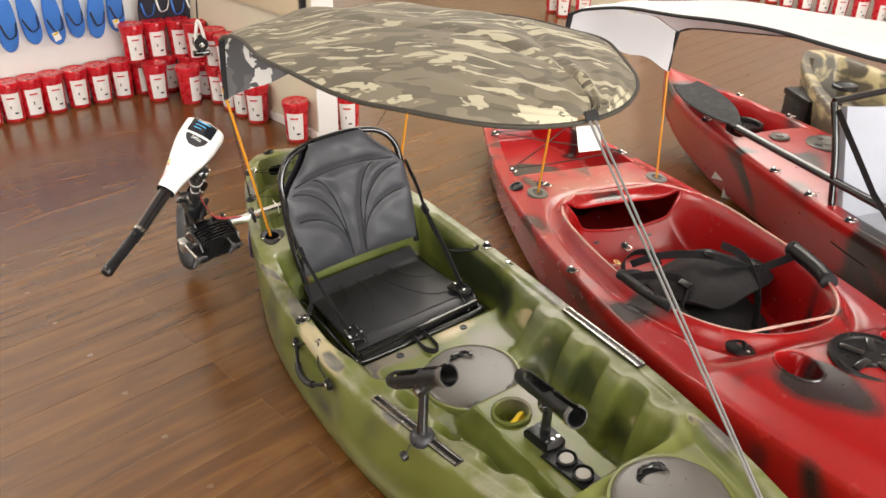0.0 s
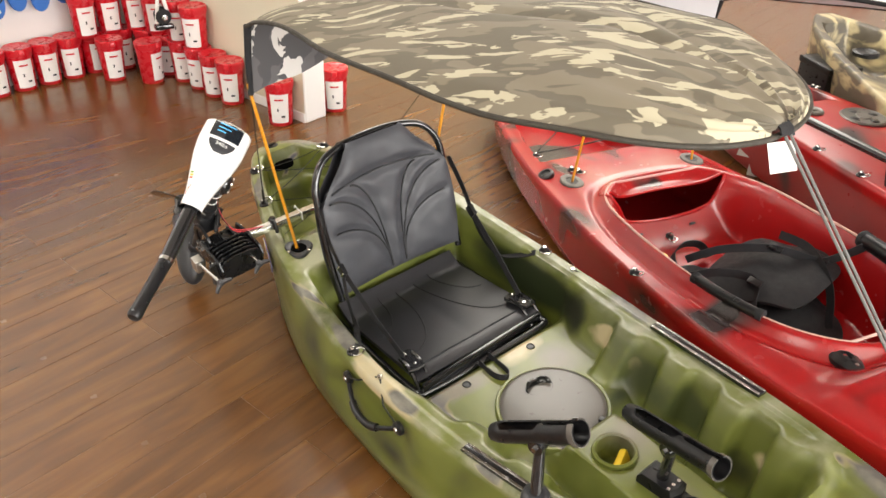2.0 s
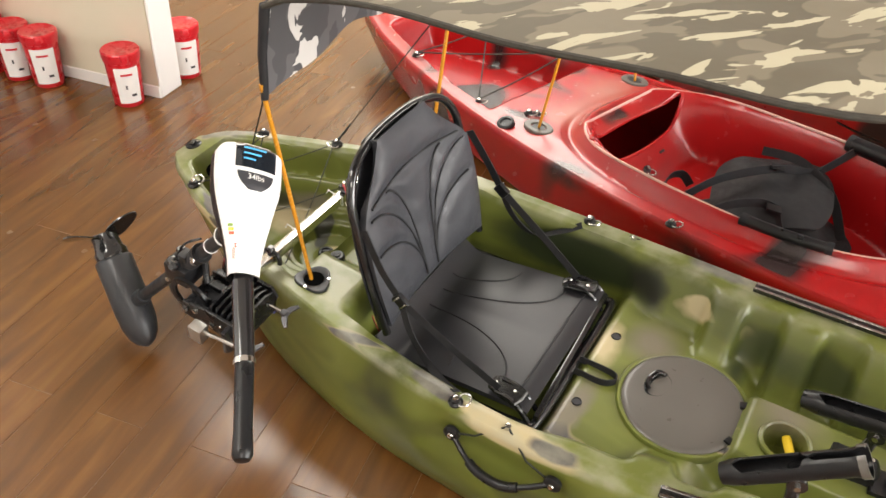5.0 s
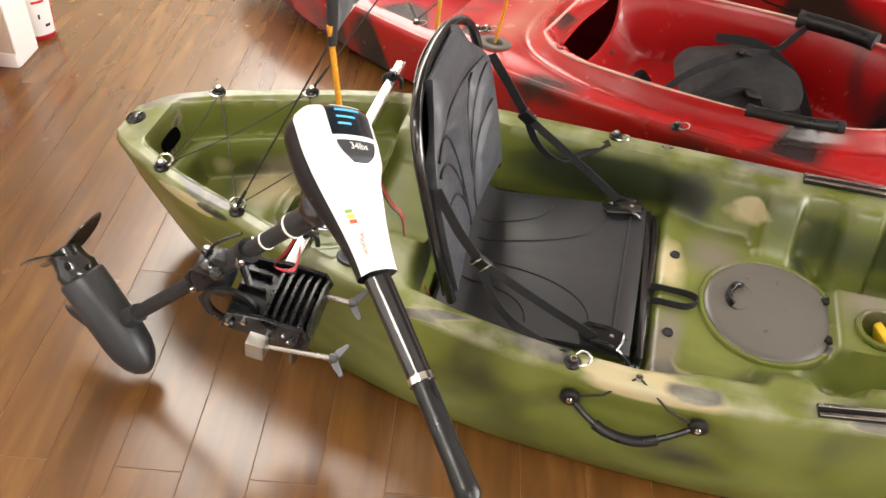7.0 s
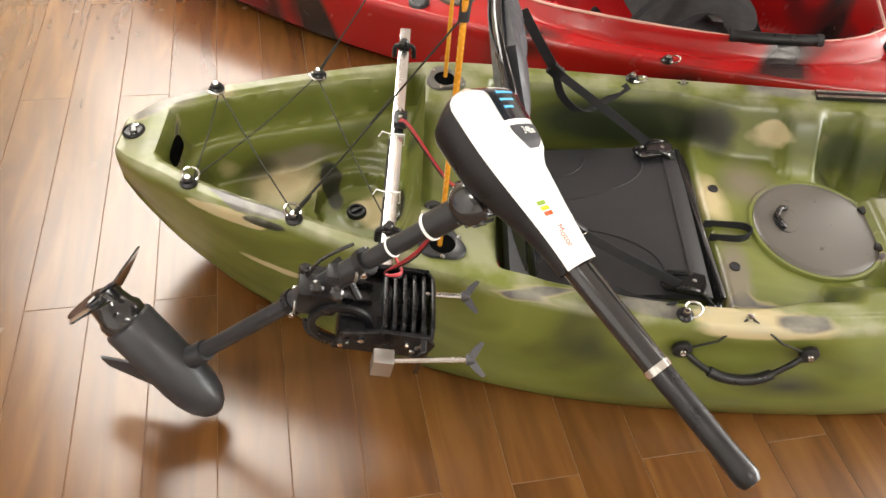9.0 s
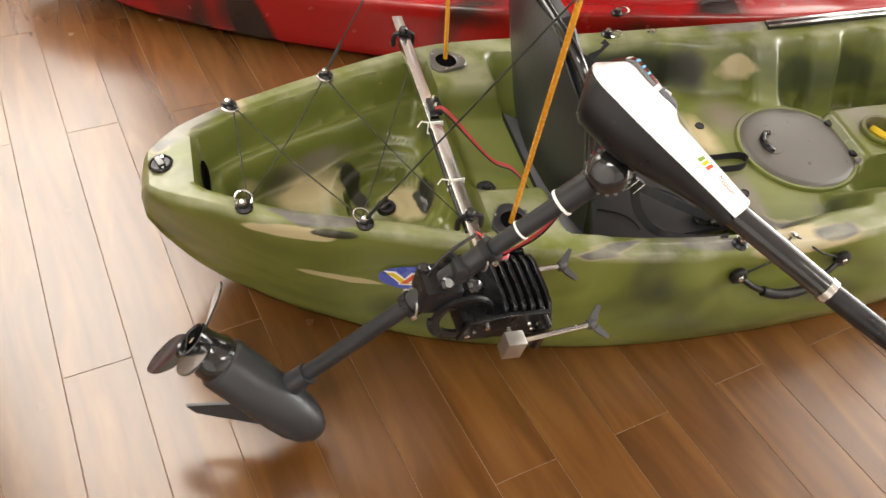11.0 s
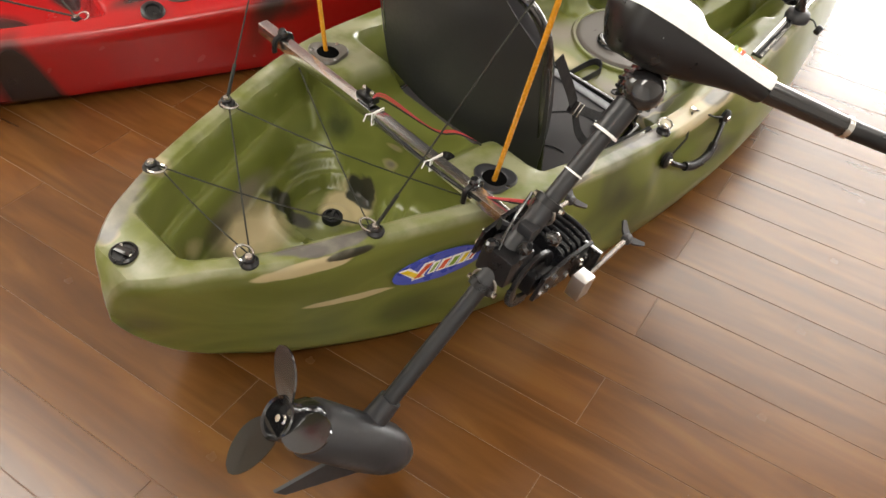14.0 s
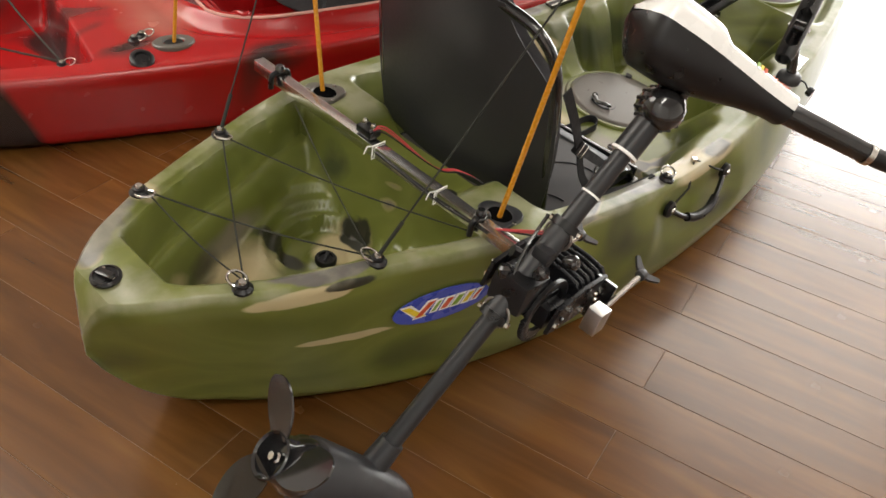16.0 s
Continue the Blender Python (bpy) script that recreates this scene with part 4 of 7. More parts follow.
for sg in (-1, 1):
    bm = B()
    prism(bm, Matrix.Translation(K(1.000, sg * 0.176, 0.189)) @ pose(0, 0, 0, sg * -6, -4, sg * 14), [(-0.036, -0.012), (-0.030, -0.020), (0.010, -0.024), (0.042, -0.021), (0.046, 0.0), (0.042, 0.022), (0.008, 0.026), (-0.028, 0.020), (-0.037, 0.010)], 0.007, 0.003)
    cb = part("corner_bracket", bm, M_GLOSSBLACK, seat, "glossy black corner bracket", KM)
    for y_ in (0.160, 0.196):
        part("bracket_arm", tube(B(), smooth_path([K(0.985, sg * y_, 0.196), K(1.030, sg * (y_ + 0.002), 0.191), K(1.066, sg * (y_ + 0.004), 0.152)], 5), 0.0055, 8), M_GLOSSBLACK, cb, frame_m=KM)
    for rx_ in (0.978, 1.022):
        part("rivet", lathe(B(), [(0, 0.003), (0.004, 0.0025), (0.005, 0), (0, 0)], Matrix.Translation(K(rx_, sg * 0.178, 0.1965)), 10), M_STEEL, cb, "steel rivet", KM)
    for fx in (0.745, 1.02):
        part("foot", lathe(B(), [(0.0, 0), (0.014, 0), (0.012, 0.028), (0, 0.028)], Matrix.Translation(K(fx, sg * 0.205, 0.110)), 12), M_BLACK, seat, frame_m=KM)
    # side straps: from the back's shoulder to the deck ring and to the front corner
    a, j = back_at(0.66, sg * 0.200, 0.0), K(0.775, sg * 0.208, 0.352)
    part("shoulder_strap", strap(B(), smooth_path([a, (a + j) / 2 + V(0, sg * 0.006, -0.004), j], 5), 0.019, 0.002, (0.5, 0, 0.6)), M_WEB, seat, frame_m=KM)
    part("front_strap", strap(B(), smooth_path([j, K(0.89, sg * 0.200, 0.270), K(0.990, sg * 0.188, 0.200)], 5), 0.017, 0.002, (0.5, 0.2, 0.6)), M_WEB, seat, frame_m=KM)
    part("tail_strap", strap(B(), smooth_path([j, K(0.80, sg * 0.218, 0.285), K(0.85, sg * 0.232, 0.236), K(0.905, sg * 0.262, 0.245), K(0.950, sg * 0.285, 0.268)], 5), 0.016, 0.002, (1, 0, 0.2)), M_WEB, seat, frame_m=KM)
    bm = B()
    box(bm, Matrix.Translation(j) @ pose(0, 0, 0, 0, 40, 0), 0.032, 0.012, 0.026, 0.003)
    part("buckle", bm, M_BLACK, seat, frame_m=KM)
    for q in (-0.010, 0.010):
        part("slider_bar", box(B(), Matrix.Translation(j) @ pose(0, 0, 0, 0, 40, 0) @ pose(q, sg * 0.0075, 0), 0.003, 0.003, 0.026, 0.0008, 1), M_STEEL, seat, "steel slider bar", KM)
bm = strap(B(), smooth_path([K(1.085, 0.0, 0.160), K(1.11, 0.0, 0.160), K(1.165, -0.005, 0.163), K(1.175, -0.022, 0.163), K(1.15, -0.038, 0.163), K(1.09, -0.035, 0.160)], 5), 0.018, 0.002, (0, 0.1, 1))
part("pull_strap", bm, M_WEB, seat, frame_m=KM)

# ---- the outboard motor on its bracket ----
S0, S1 = Vector((0.190, -0.334, 0.141)), Vector((0.588, -0.374, 0.540))
SD = (S1 - S0).normalized()
motor = thing("trolling_motor", "electric trolling motor with white head and dark grey shaft, tilted up", "motor", Matrix.Translation((0.49, -0.355, 0.335)))
bm = tube(B(), [S0 - SD * 0.01, S1 + SD * 0.02], 0.0130, 20)
part("shaft", bm, M_SHAFT, motor, "dark grey composite shaft")
bm = tube(B(), [S0 - SD * 0.030, S0 - SD * 0.01, S0 + SD * 0.035], 0.0225, 20, 0.0175)
part("shaft_socket", bm, M_MOTOR, motor)
for tt in (0.545, 0.80):
    part("cable_tie", tube(B(), [S0 + SD * 0.564 * tt, S0 + SD * (0.564 * tt + 0.0028)], 0.0145, 16), M_PAPER, motor, "white cable tie")
N0, N1 = Vector((0.227, -0.363, 0.034)), Vector((0.055, -0.304, 0.228))
PD = (N1 - N0).normalized()
pl = (N1 - N0).length
PF = frame_at(N0, PD, SD)
part("lower_unit", lathe(B(), [(0, 0), (0.010, 0.003), (0.022, 0.012), (0.033, 0.03), (0.040, 0.055), (0.0425, 0.085), (0.0425, pl - 0.052), (0.040, pl - 0.049), (0.034, pl - 0.044), (0, pl - 0.044)], PF, 32), M_MOTOR, motor, "dark grey torpedo-shaped lower unit")
hub_f = frame_at(N1 - PD * 0.012, PD, SD)
part("propeller_hub", lathe(B(), [(0.037, -0.036), (0.038, -0.020), (0.033, -0.012), (0.030, 0.006), (0.031, 0.022), (0.029, 0.024), (0.026, 0.021), (0.025, 0.004), (0.010, 0.003), (0, 0.003)], hub_f, 32), M_GLOSSBLACK, motor, "glossy black hub with a hollow end")
part("hub_nut", lathe(B(), [(0.008, 0.003), (0.008, 0.012), (0.0055, 0.014), (0.0055, 0.021), (0, 0.022)], hub_f, 6), M_STEEL, motor, "steel hub nut")
for tip, rl, sweep in ((Vector((0.098, -0.256, 0.299)), 0.074, 0.028), (Vector((-0.024, -0.269, 0.146)), 0.088, 0.004), (Vector((0.057, -0.419, 0.292)), 0.094, 0.016)):
    root = N1
    radial = (tip - root) - PD * (tip - root).dot(PD)
    rd = radial.normalized()
    tg = PD.cross(rd)

    def blade(u, v, root=root, rd=rd, tg=tg, rl=rl, sweep=sweep):
        wdt = 0.056 * math.sqrt(max(0.03, 1 - ((u - 0.45) / 0.565) ** 2))
        pitch = radians(-18 + 14 * u)
        q = (v - 0.5) * wdt
        return root + rd * (0.018 + rl * u) + tg * (q * math.cos(pitch) + 0.010 * u * u) + PD * (q * math.sin(pitch) + 0.004 + sweep * u)
    part("propeller_blade", sheet(B(), blade, 16, 8, 0.003), M_GLOSSBLACK, motor, "glossy black propeller blade")
# fin under the lower unit
fin_d = -SD
fin_p = N0 + PD * 0.085
fin_n = PD.cross(fin_d)
fin_m = Matrix.Translation(fin_p - fin_n * 0.003) @ Matrix(((PD.x, fin_d.x, fin_n.x, 0), (PD.y, fin_d.y, fin_n.y, 0), (PD.z, fin_d.z, fin_n.z, 0), (0, 0, 0, 1)))
bm = prism(B(), fin_m, [(-0.035, 0.036), (0.045, 0.036), (0.105, 0.118), (0.085, 0.118)], 0.006, 0.0015)
part("skeg", bm, M_MOTOR, motor, "pointed skeg fin")
# head: a long teardrop, dark below and white above
H0, H1 = Vector((0.582, -0.318, 0.680)), Vector((0.727, -0.486, 0.572))
HD = (H1 - H0).normalized()
HU = (SD - HD * SD.dot(HD)).normalized()
HS = HD.cross(HU)
HL = (H1 - H0).length


def head_w(t):
    return 0.051 * min(1.0, (max(0, t) / 0.10 + 0.0) ** 0.5) * (1 - 0.60 * float(ss(0.25, 1.0, t)))


def head_up(t):
    return 0.040 * float(ss(-0.02, 0.14, t)) * (1 - 0.36 * float(ss(0.40, 0.50, t))) * (1 - 0.28 * t) + 0.004


def head_dn(t):
    return 0.053 * float(ss(-0.02, 0.15, t)) * (1 - 0.68 * float(ss(0.30, 1.0, t))) + 0.004


def shell(sign):
    def fn(u, v):
        t = u
        a = math.pi * v
        w = head_w(t) + 0.004
        h = head_up(t) if sign > 0 else head_dn(t)
        cx, sx = math.cos(a), math.sin(a)
        sq = 0.55 if sign > 0 else 0.8
        px = math.copysign(abs(cx) ** 0.8, cx) * w
        pz = sign * (abs(sx) ** sq) * h
        return H0 + HD * (HL * t) + HS * px + HU * pz
    bm = sheet(B(), fn, 26, 20)
    ends = [e for e in bm.edges if len(e.link_faces) == 1]
    bmesh.ops.holes_fill(bm, edges=ends, sides=100)
    return bm


part("head_cover", shell(1), M_WHITE, motor, "glossy white top cover")
part("head_base", shell(-1), M_BLACK, motor, "dark grey underside of the head")
TE = Vector((0.918, -0.686, 0.476))
TM = Vector((0.819, -0.578, 0.522))
TD = (TE - H1).normalized()
part("tiller_arm", tube(B(), [H1 - TD * 0.02, H1 + (TM - H1) * 0.5, TM], 0.0170, 18, 0.0150), M_GLOSSBLACK, motor, "black tiller arm")
part("tiller_collar", tube(B(), [TM - TD * 0.004, TM + TD * 0.005], 0.0165, 18), M_STEEL, motor, "clear tie round the tiller")
bm = lathe(B(), [(0, 0), (0.0138, 0), (0.0142, 0.01), (0.0132, 0.10), (0.0146, 0.13), (0.0146, 0.138), (0.011, 0.145), (0, 0.147)], frame_at(TM + TD * 0.004, TE - TM), 18)
part("tiller_grip", bm, M_BLACK, motor, "black rubber tiller grip")
# neck under the head
bm = lathe(B(), [(0, -0.032), (0.010, -0.032), (0.020, -0.029), (0.027, -0.020), (0.030, 0.0), (0.027, 0.020), (0.020, 0.029), (0.010, 0.032), (0, 0.032)], frame_at(S1 + SD * 0.030, HS, HD), 24)
part("neck_joint", bm, M_GLOSSBLACK, motor, "black ribbed swivel joint")
part("neck_collar", tube(B(), [S1 - SD * 0.045, S1 + SD * 0.02], 0.0185, 20), M_SHAFT, motor)
part("neck_post", tube(B(), [S1 + SD * 0.03, S1 + SD * 0.10], 0.020, 16), M_BLACK, motor)
for k in range(5):
    a = 2 * math.pi * k / 5
    part("neck_bolt", lathe(B(), [(0.0045, 0.0), (0.0045, 0.004), (0, 0.0055)], frame_at(S1 + SD * 0.030 - HS * 0.0275 + (HD * math.cos(a) + HU * math.sin(a)) * 0.0165, -HS), 6), M_STEEL, motor, "steel bolt")
part("cable_tie", tube(B(), [S1 - SD * 0.046, S1 - SD * 0.042], 0.0196, 16), M_PAPER, motor, "white cable tie")
for k in range(16):
    a = 2 * math.pi * k / 16
    o_ = HD * math.cos(a) + HU * math.sin(a)
    part("joint_rib", tube(B(), [S1 + SD * 0.030 + o_ * 0.0288 - HS * 0.014, S1 + SD * 0.030 + o_ * 0.0288 + HS * 0.014], 0.0028, 6), M_GLOSSBLACK, motor)

# ---- red kayak ----
RM = Matrix.Translation((0.607, 1.093, 0)) @ pose(0, 0, 0, 0, 0, -11.1)
half_r = curve_of([(-1.10, 0.03), (-1.0, 0.085), (-0.85, 0.155), (-0.65, 0.215), (-0.45, 0.268), (-0.2, 0.318), (0.05, 0.355), (0.35, 0.385), (0.7, 0.392), (1.0, 0.380), (1.3, 0.340), (1.6, 0.27), (1.9, 0.18), (2.2, 0.08), (2.4, 0.02)])
gun_r = curve_of([(-1.10, 0.235), (-0.8, 0.205), (-0.4, 0.19), (0.0, 0.195), (0.5, 0.215), (1.0, 0.235), (1.5, 0.27), (2.4, 0.36)])
foot_r = curve_of([(-1.10, 0.01), (-0.9, 0.09), (-0.6, 0.20), (-0.2, 0.29), (0.2, 0.35), (0.7, 0.37), (1.2, 0.34), (1.7, 0.22), (2.1, 0.09), (2.4, 0.01)])
keel_r = curve_of([(-1.10, 0.12), (-0.9, 0.05), (-0.5, 0.012), (0.0, 0.004), (1.5, 0.004), (2.0, 0.03), (2.4, 0.16)])


OV = (0.180, 0.036, 0.235)      # the oval opening behind the seat: place, half length, half width


def deck_r(x, y, w, g):
    ay = np.abs(y)
    z = np.full_like(y, g) + 0.012 * ss(0.02, 0.10, w - ay)
    # tank well
    wi = w - 0.085
    z = z - (z - 0.085) * ss(-0.86, -0.80, x) * (1 - ss(-0.215, -0.185, x)) * (1 - ss(wi + 0.005, wi + 0.03, ay))
    # cockpit with raised coaming
    pw = 2.75 - 0.35 * ss(0.55, 0.70, x)
    e = (np.abs((x - 0.585) / 0.49) ** pw + np.abs((y - 0.008) / 0.292) ** pw) ** (1 / pw)
    z = z + (0.032 * np.exp(-((e - 1.055) / 0.050) ** 2) - 0.010 * np.exp(-((e - 1.165) / 0.035) ** 2)) * ss(-0.02, 0.10, x)
    inside = 1 - ss(0.88, 1.0, e)
    fl = 0.045 + 0.165 * (1 - ss(0.13, 0.31, x))
    z = z - (z - fl) * inside
    # fore deck with two cup wells
    z = z + ss(1.10, 1.18, x) * 0.040 * (1 - (ay / w) ** 2)
    for cy in (-0.115, 0.215):
        z = z - 0.07 * (1 - ss(0.85, 1.0, np.hypot((x - 1.235) / 0.065, (y - cy) / 0.045)))
    return z


def open_r(x, y):
    return ((x - OV[0]) / OV[1]) ** 2 + (y / OV[2]) ** 2 < 0.97


def snap_r(x, y):
    dx, dy = (x - OV[0]) / OV[1], y / OV[2]
    k = math.hypot(dx, dy)
    return OV[0] + OV[1] * dx / k, OV[2] * dy / k


kayak_red = thing("red_kayak", "red and black sit-on-top kayak with an open cockpit on the floor", "kayak", RM)
part("hull", hull_mesh(-1.10, 2.40, 480, 90, half_r, gun_r, foot_r, keel_r, deck_r, lambda x: 0.0, open_r, snap_r), M_RED, kayak_red, frame_m=RM, angle=55)


def place(m, x, y, z):
    return m @ Vector((x, y, z))


def z_r(x, y):
    """Height of the red kayak's deck."""
    return float(deck_r(np.array([x]), np.array([y]), float(half_r(x)), float(gun_r(x)))[0])


# ---- sun canopies ----
def make_canopy(name, label, rear, front, w0, w1, z0, z1, cloth, flapcloth, cloth_label, holes, flap_h, crown0=0.060, tilt=0.0):
    CA, CF = Vector((*rear, 0)), Vector((*front, 0))
    CD = (CF - CA).normalized()
    CP = Vector((-CD.y, CD.x, 0))
    CLEN = (CF - CA).length

    def width(s):
        t = max(0.0, (s - 0.42) / (CLEN - 0.42))
        return (w0 + (w1 - w0) * float(ss(0, 0.72, s))) * math.sqrt(max(0, 1 - t ** 2.3))

    def at(s, v):
        w = width(s)
        q = s / CLEN
        edge = z0 + (z1 - z0) * min(1, q * 1.4) ** 0.6 - 0.015 * max(0, q - 0.7)
        crown = crown0 * (1 - v * v) * (w / w1)
        fold = 0.006 * math.sin(9 * v + 3 * q) * (1 - q) + 0.014 * math.exp(-((v - 0.25 - 0.5 * (q - 0.5)) / 0.13) ** 2) * q + 0.004 * math.sin(30 * v + 8 * q) * q ** 4 + 0.017 * math.exp(-((v + 0.15 - 1.1 * (q - 0.55)) / 0.045) ** 2) * float(ss(0.25, 0.5, q)) + 0.013 * math.exp(-((v - 0.5 + 0.9 * (q - 0.6)) / 0.04) ** 2) * float(ss(0.35, 0.6, q)) + 0.003 * math.sin(17 * q + 5 * v)
        droop = 0.014 * float(ss(0.88, 1.0, abs(v))) * float(ss(0.45, 0.8, q)) * (1 + 0.3 * math.sin(23 * q + 2 * v))
        p = CA + CD * s + CP * (v * w)
        return Vector((p.x, p.y, edge + crown - fold - droop + tilt * v * w))

    def along(u):
        return min(CLEN * (1 - (1 - u) ** 1.6), CLEN - 0.0015)
    ob = thing(name, label, "canopy", Matrix.Translation((rear[0], rear[1], z0 - flap_h)))
    part("canopy_cloth", sheet(B(), lambda u, v: at(along(u), math.copysign(1 - (1 - abs(2 * v - 1)) ** 1.25, 2 * v - 1)), 64, 56, 0.0012), cloth, ob, cloth_label)
    rim = [at(along(k / 40), -1) for k in range(41)] + [at(along(k / 40), 1) for k in range(40, -1, -1)]
    part("edge_binding", tube(B(), rim, 0.0048, 8), M_WEB if cloth is M_WHITECLOTH else M_BIND, ob, "dark bound edge with the hoop inside")

    def flap(u, v):
        p = at(0.0, 2 * v - 1)
        return p + Vector((-0.010 - 0.012 * u + 0.008 * math.sin(8 * v), 0, -flap_h * u * (1 - 0.05 * math.sin(math.pi * v)) - 0.004))
    part("rear_flap", sheet(B(), flap, 10, 30, 0.001), flapcloth, ob, "hanging rear flap")
    for sg, hole in zip((-1, 1), holes):
        top = at(0.0, sg * 0.985)
        low = top + Vector((-0.018, 0, -flap_h))
        part("corner_sleeve", tube(B(), [top, (top + low) / 2 + V(-0.006, 0, 0), low], 0.009, 10, 0.007), M_WEB, ob, "dark corner sleeve")
        part("rod", tube(B(), [Vector(hole), low + (low - Vector(hole)).normalized() * 0.03], 0.0043, 10), M_POLE, ob, "amber fibreglass rod")
    return ob, at, CLEN


canopy, canopy_at, CLEN = make_canopy("sun_canopy", "camouflage cloth sun canopy on amber rods over the green kayak", (0.582, 0.033), (1.706, 0.073), 0.300, 0.378, 0.908, 1.024,
                                      M_CANOPY, M_FLAP, "olive and cream camouflage cloth", ((0.571, -0.168, 0.262), (0.551, 0.266, 0.305)), 0.168)
tipp = canopy_at(CLEN - 0.003, 0)
knot = tipp + V(0.014, -0.002, -0.016)
part("front_tab", strap(B(), [tipp + V(-0.01, 0, 0.002), tipp + V(0.008, 0, -0.007), knot], 0.028, 0.003, (0, 1, 0)), M_WEB, canopy)
bow_eye = KM @ K(2.29, 0.010, 0.345)
for dy in (-0.006, 0.006):
    part("guy_cord", tube(B(), [knot + V(0, dy, 0), bow_eye + V(0, dy * 0.4, 0)], 0.0024, 6), M_CORDW, canopy, "grey guy cord")
bm = B()
box(bm, Matrix.Translation(knot + V(0.004, -0.006, -0.030)) @ pose(0, 0, 0, 15, 62, -14), 0.044, 0.040, 0.001)
part("paper_tag", bm, M_PAPER, canopy, "white paper tag", smooth=False)
for (x, y, z), sg in (((0.315, -0.189, 0.322), -1), ((0.315, 0.189, 0.322), 1)):
    a, c = KM @ K(x, y, z + 0.012), canopy_at(0.0, sg * 0.985) + V(-0.02, 0, -0.165)
    part("guy_cord", tube(B(), [a, a + (c - a) * 0.13], 0.0031, 8), M_CORD, canopy, "doubled end of the rear guy cord")
    part("guy_cord", tube(B(), [a, c], 0.0015, 6), M_CORD, canopy, "dark rear guy cord")

# ---- red buckets along the walls ----
def bucket_parts():
    t = thing("bucket", "red plastic bucket with a white label standing by the wall", "bucket", Matrix(), "red buckets")
    bm = lathe(B(), [(0, 0), (0.044, 0), (0.047, 0.004), (0.0545, 0.150), (0.0575, 0.152), (0.0575, 0.160)], None, 24)
    part("body", bm, M_BUCKET, t)
    part("lid", lathe(B(), [(0.0585, 0.160), (0.0595, 0.163), (0.0595, 0.180), (0.056, 0.184), (0.048, 0.181), (0, 0.181)], None, 24), M_BUCKET, t)
    bm = B()
    sheet(bm, lambda u, v: V(math.cos(-0.72 + 1.44 * v) * (0.0480 + 0.0061 * u + 0.0006), math.sin(-0.72 + 1.44 * v) * (0.0480 + 0.0061 * u + 0.0006), 0.016 + 0.122 * u), 4, 12, 0.0003)
    part("label", bm, M_LABEL, t, "white paper label")
    for w0, z0, w1, z1 in ((-0.35, 0.112, 0.30, 0.119), (-0.18, 0.066, -0.08, 0.080), (0.10, 0.040, 0.40, 0.048)):
        bm = B()
        sheet(bm, lambda u, v: V(math.cos(w0 + (w1 - w0) * v) * (0.0502 + (z0 + (z1 - z0) * u - 0.016) / 0.122 * 0.0061), math.sin(w0 + (w1 - w0) * v) * (0.0502 + (z0 + (z1 - z0) * u - 0.016) / 0.122 * 0.0061), z0 + (z1 - z0) * u), 1, 5, 0.0002)
        part("printed_bar", bm, M_INK if z0 < 0.1 else M_BUCKET, t)
    bm = B()
    prism(bm, pose(0.053, 0, 0.164), [(0, -0.016), (0.014, -0.008), (0.014, 0.008), (0, 0.016)], 0.018, 0.003)
    part("spout", bm, M_BUCKET, t)
    return t


BUCKETS = [(-1.837, -0.527, 0, 8), (-1.837, -0.409, 0, 2), (-1.838, -0.297, 0, -6), (-1.839, -0.199, 0, 8), (-1.836, -0.093, 0, 10), (-1.834, 0.031, 0, 3), (-1.832, 0.151, 0, 0), (-1.830, 0.271, 0, -12),
           (-1.826, 0.386, 0, 14), (-1.667, 0.391, 0, -4), (-1.784, 0.516, 0, 5), (-1.510, 0.499, 0, 30), (-1.689, 0.606, 0, -20), (-1.552, 0.628, 0, -25), (-1.420, 0.625, 0, -30), (-1.284, 0.621, 0, -60),
           (-1.158, 0.612, 0, -40), (-1.032, 0.611, 0, -35), (-0.692, 0.612, 0, -30), (-0.640, 0.885, 0, -30), (-1.777, 0.346, 0.191, 2), (-1.773, 0.470, 0.191, 0), (-1.732, 0.587, 0.191, -10), (-1.615, 0.624, 0.191, -15),
           (-1.420, 0.623, 0.191, -28), (-1.284, 0.619, 0.191, -40), (-1.447, 3.599, 0, -40), (-1.299, 3.643, 0, -30), (-1.596, 3.660, 0, -30), (-1.447, 3.672, 0.191, -30)]
BUCKETS += [(-1.377 + 0.148 * k, 5.375 - 0.009 * k + 0.02 * (k % 3), 0, -50 + 7 * (k % 4)) for k in range(13)]
first = bucket_parts()
for i, (bx, by, bz, turn) in enumerate(BUCKETS):
    m = ROOM @ pose(bx, by, bz, 0, 0, turn - 12) @ Matrix.Scale(1.04, 4)
    if i == 0:
        first.matrix_basis = m
    else:
        copy_thing(first, m)

white_canopy, _, _ = make_canopy("white_sun_canopy", "white cloth sun canopy on amber rods over the red kayak", (0.637, 1.101), (2.034, 1.190), 0.262, 0.405, 0.823, 0.962,
                                 M_WHITECLOTH, M_WHITECLOTH, "white cloth with a dark bound edge", ((0.555, 0.849, 0.20), (0.650, 1.341, 0.20)), 0.15, 0.074, -0.225)

# ---- fittings of the green kayak ----
def deck_z(x, y):
    return float(deck_g(np.array([x]), np.array([y]), float(half_g(x)), float(gun_g(x)))[0])


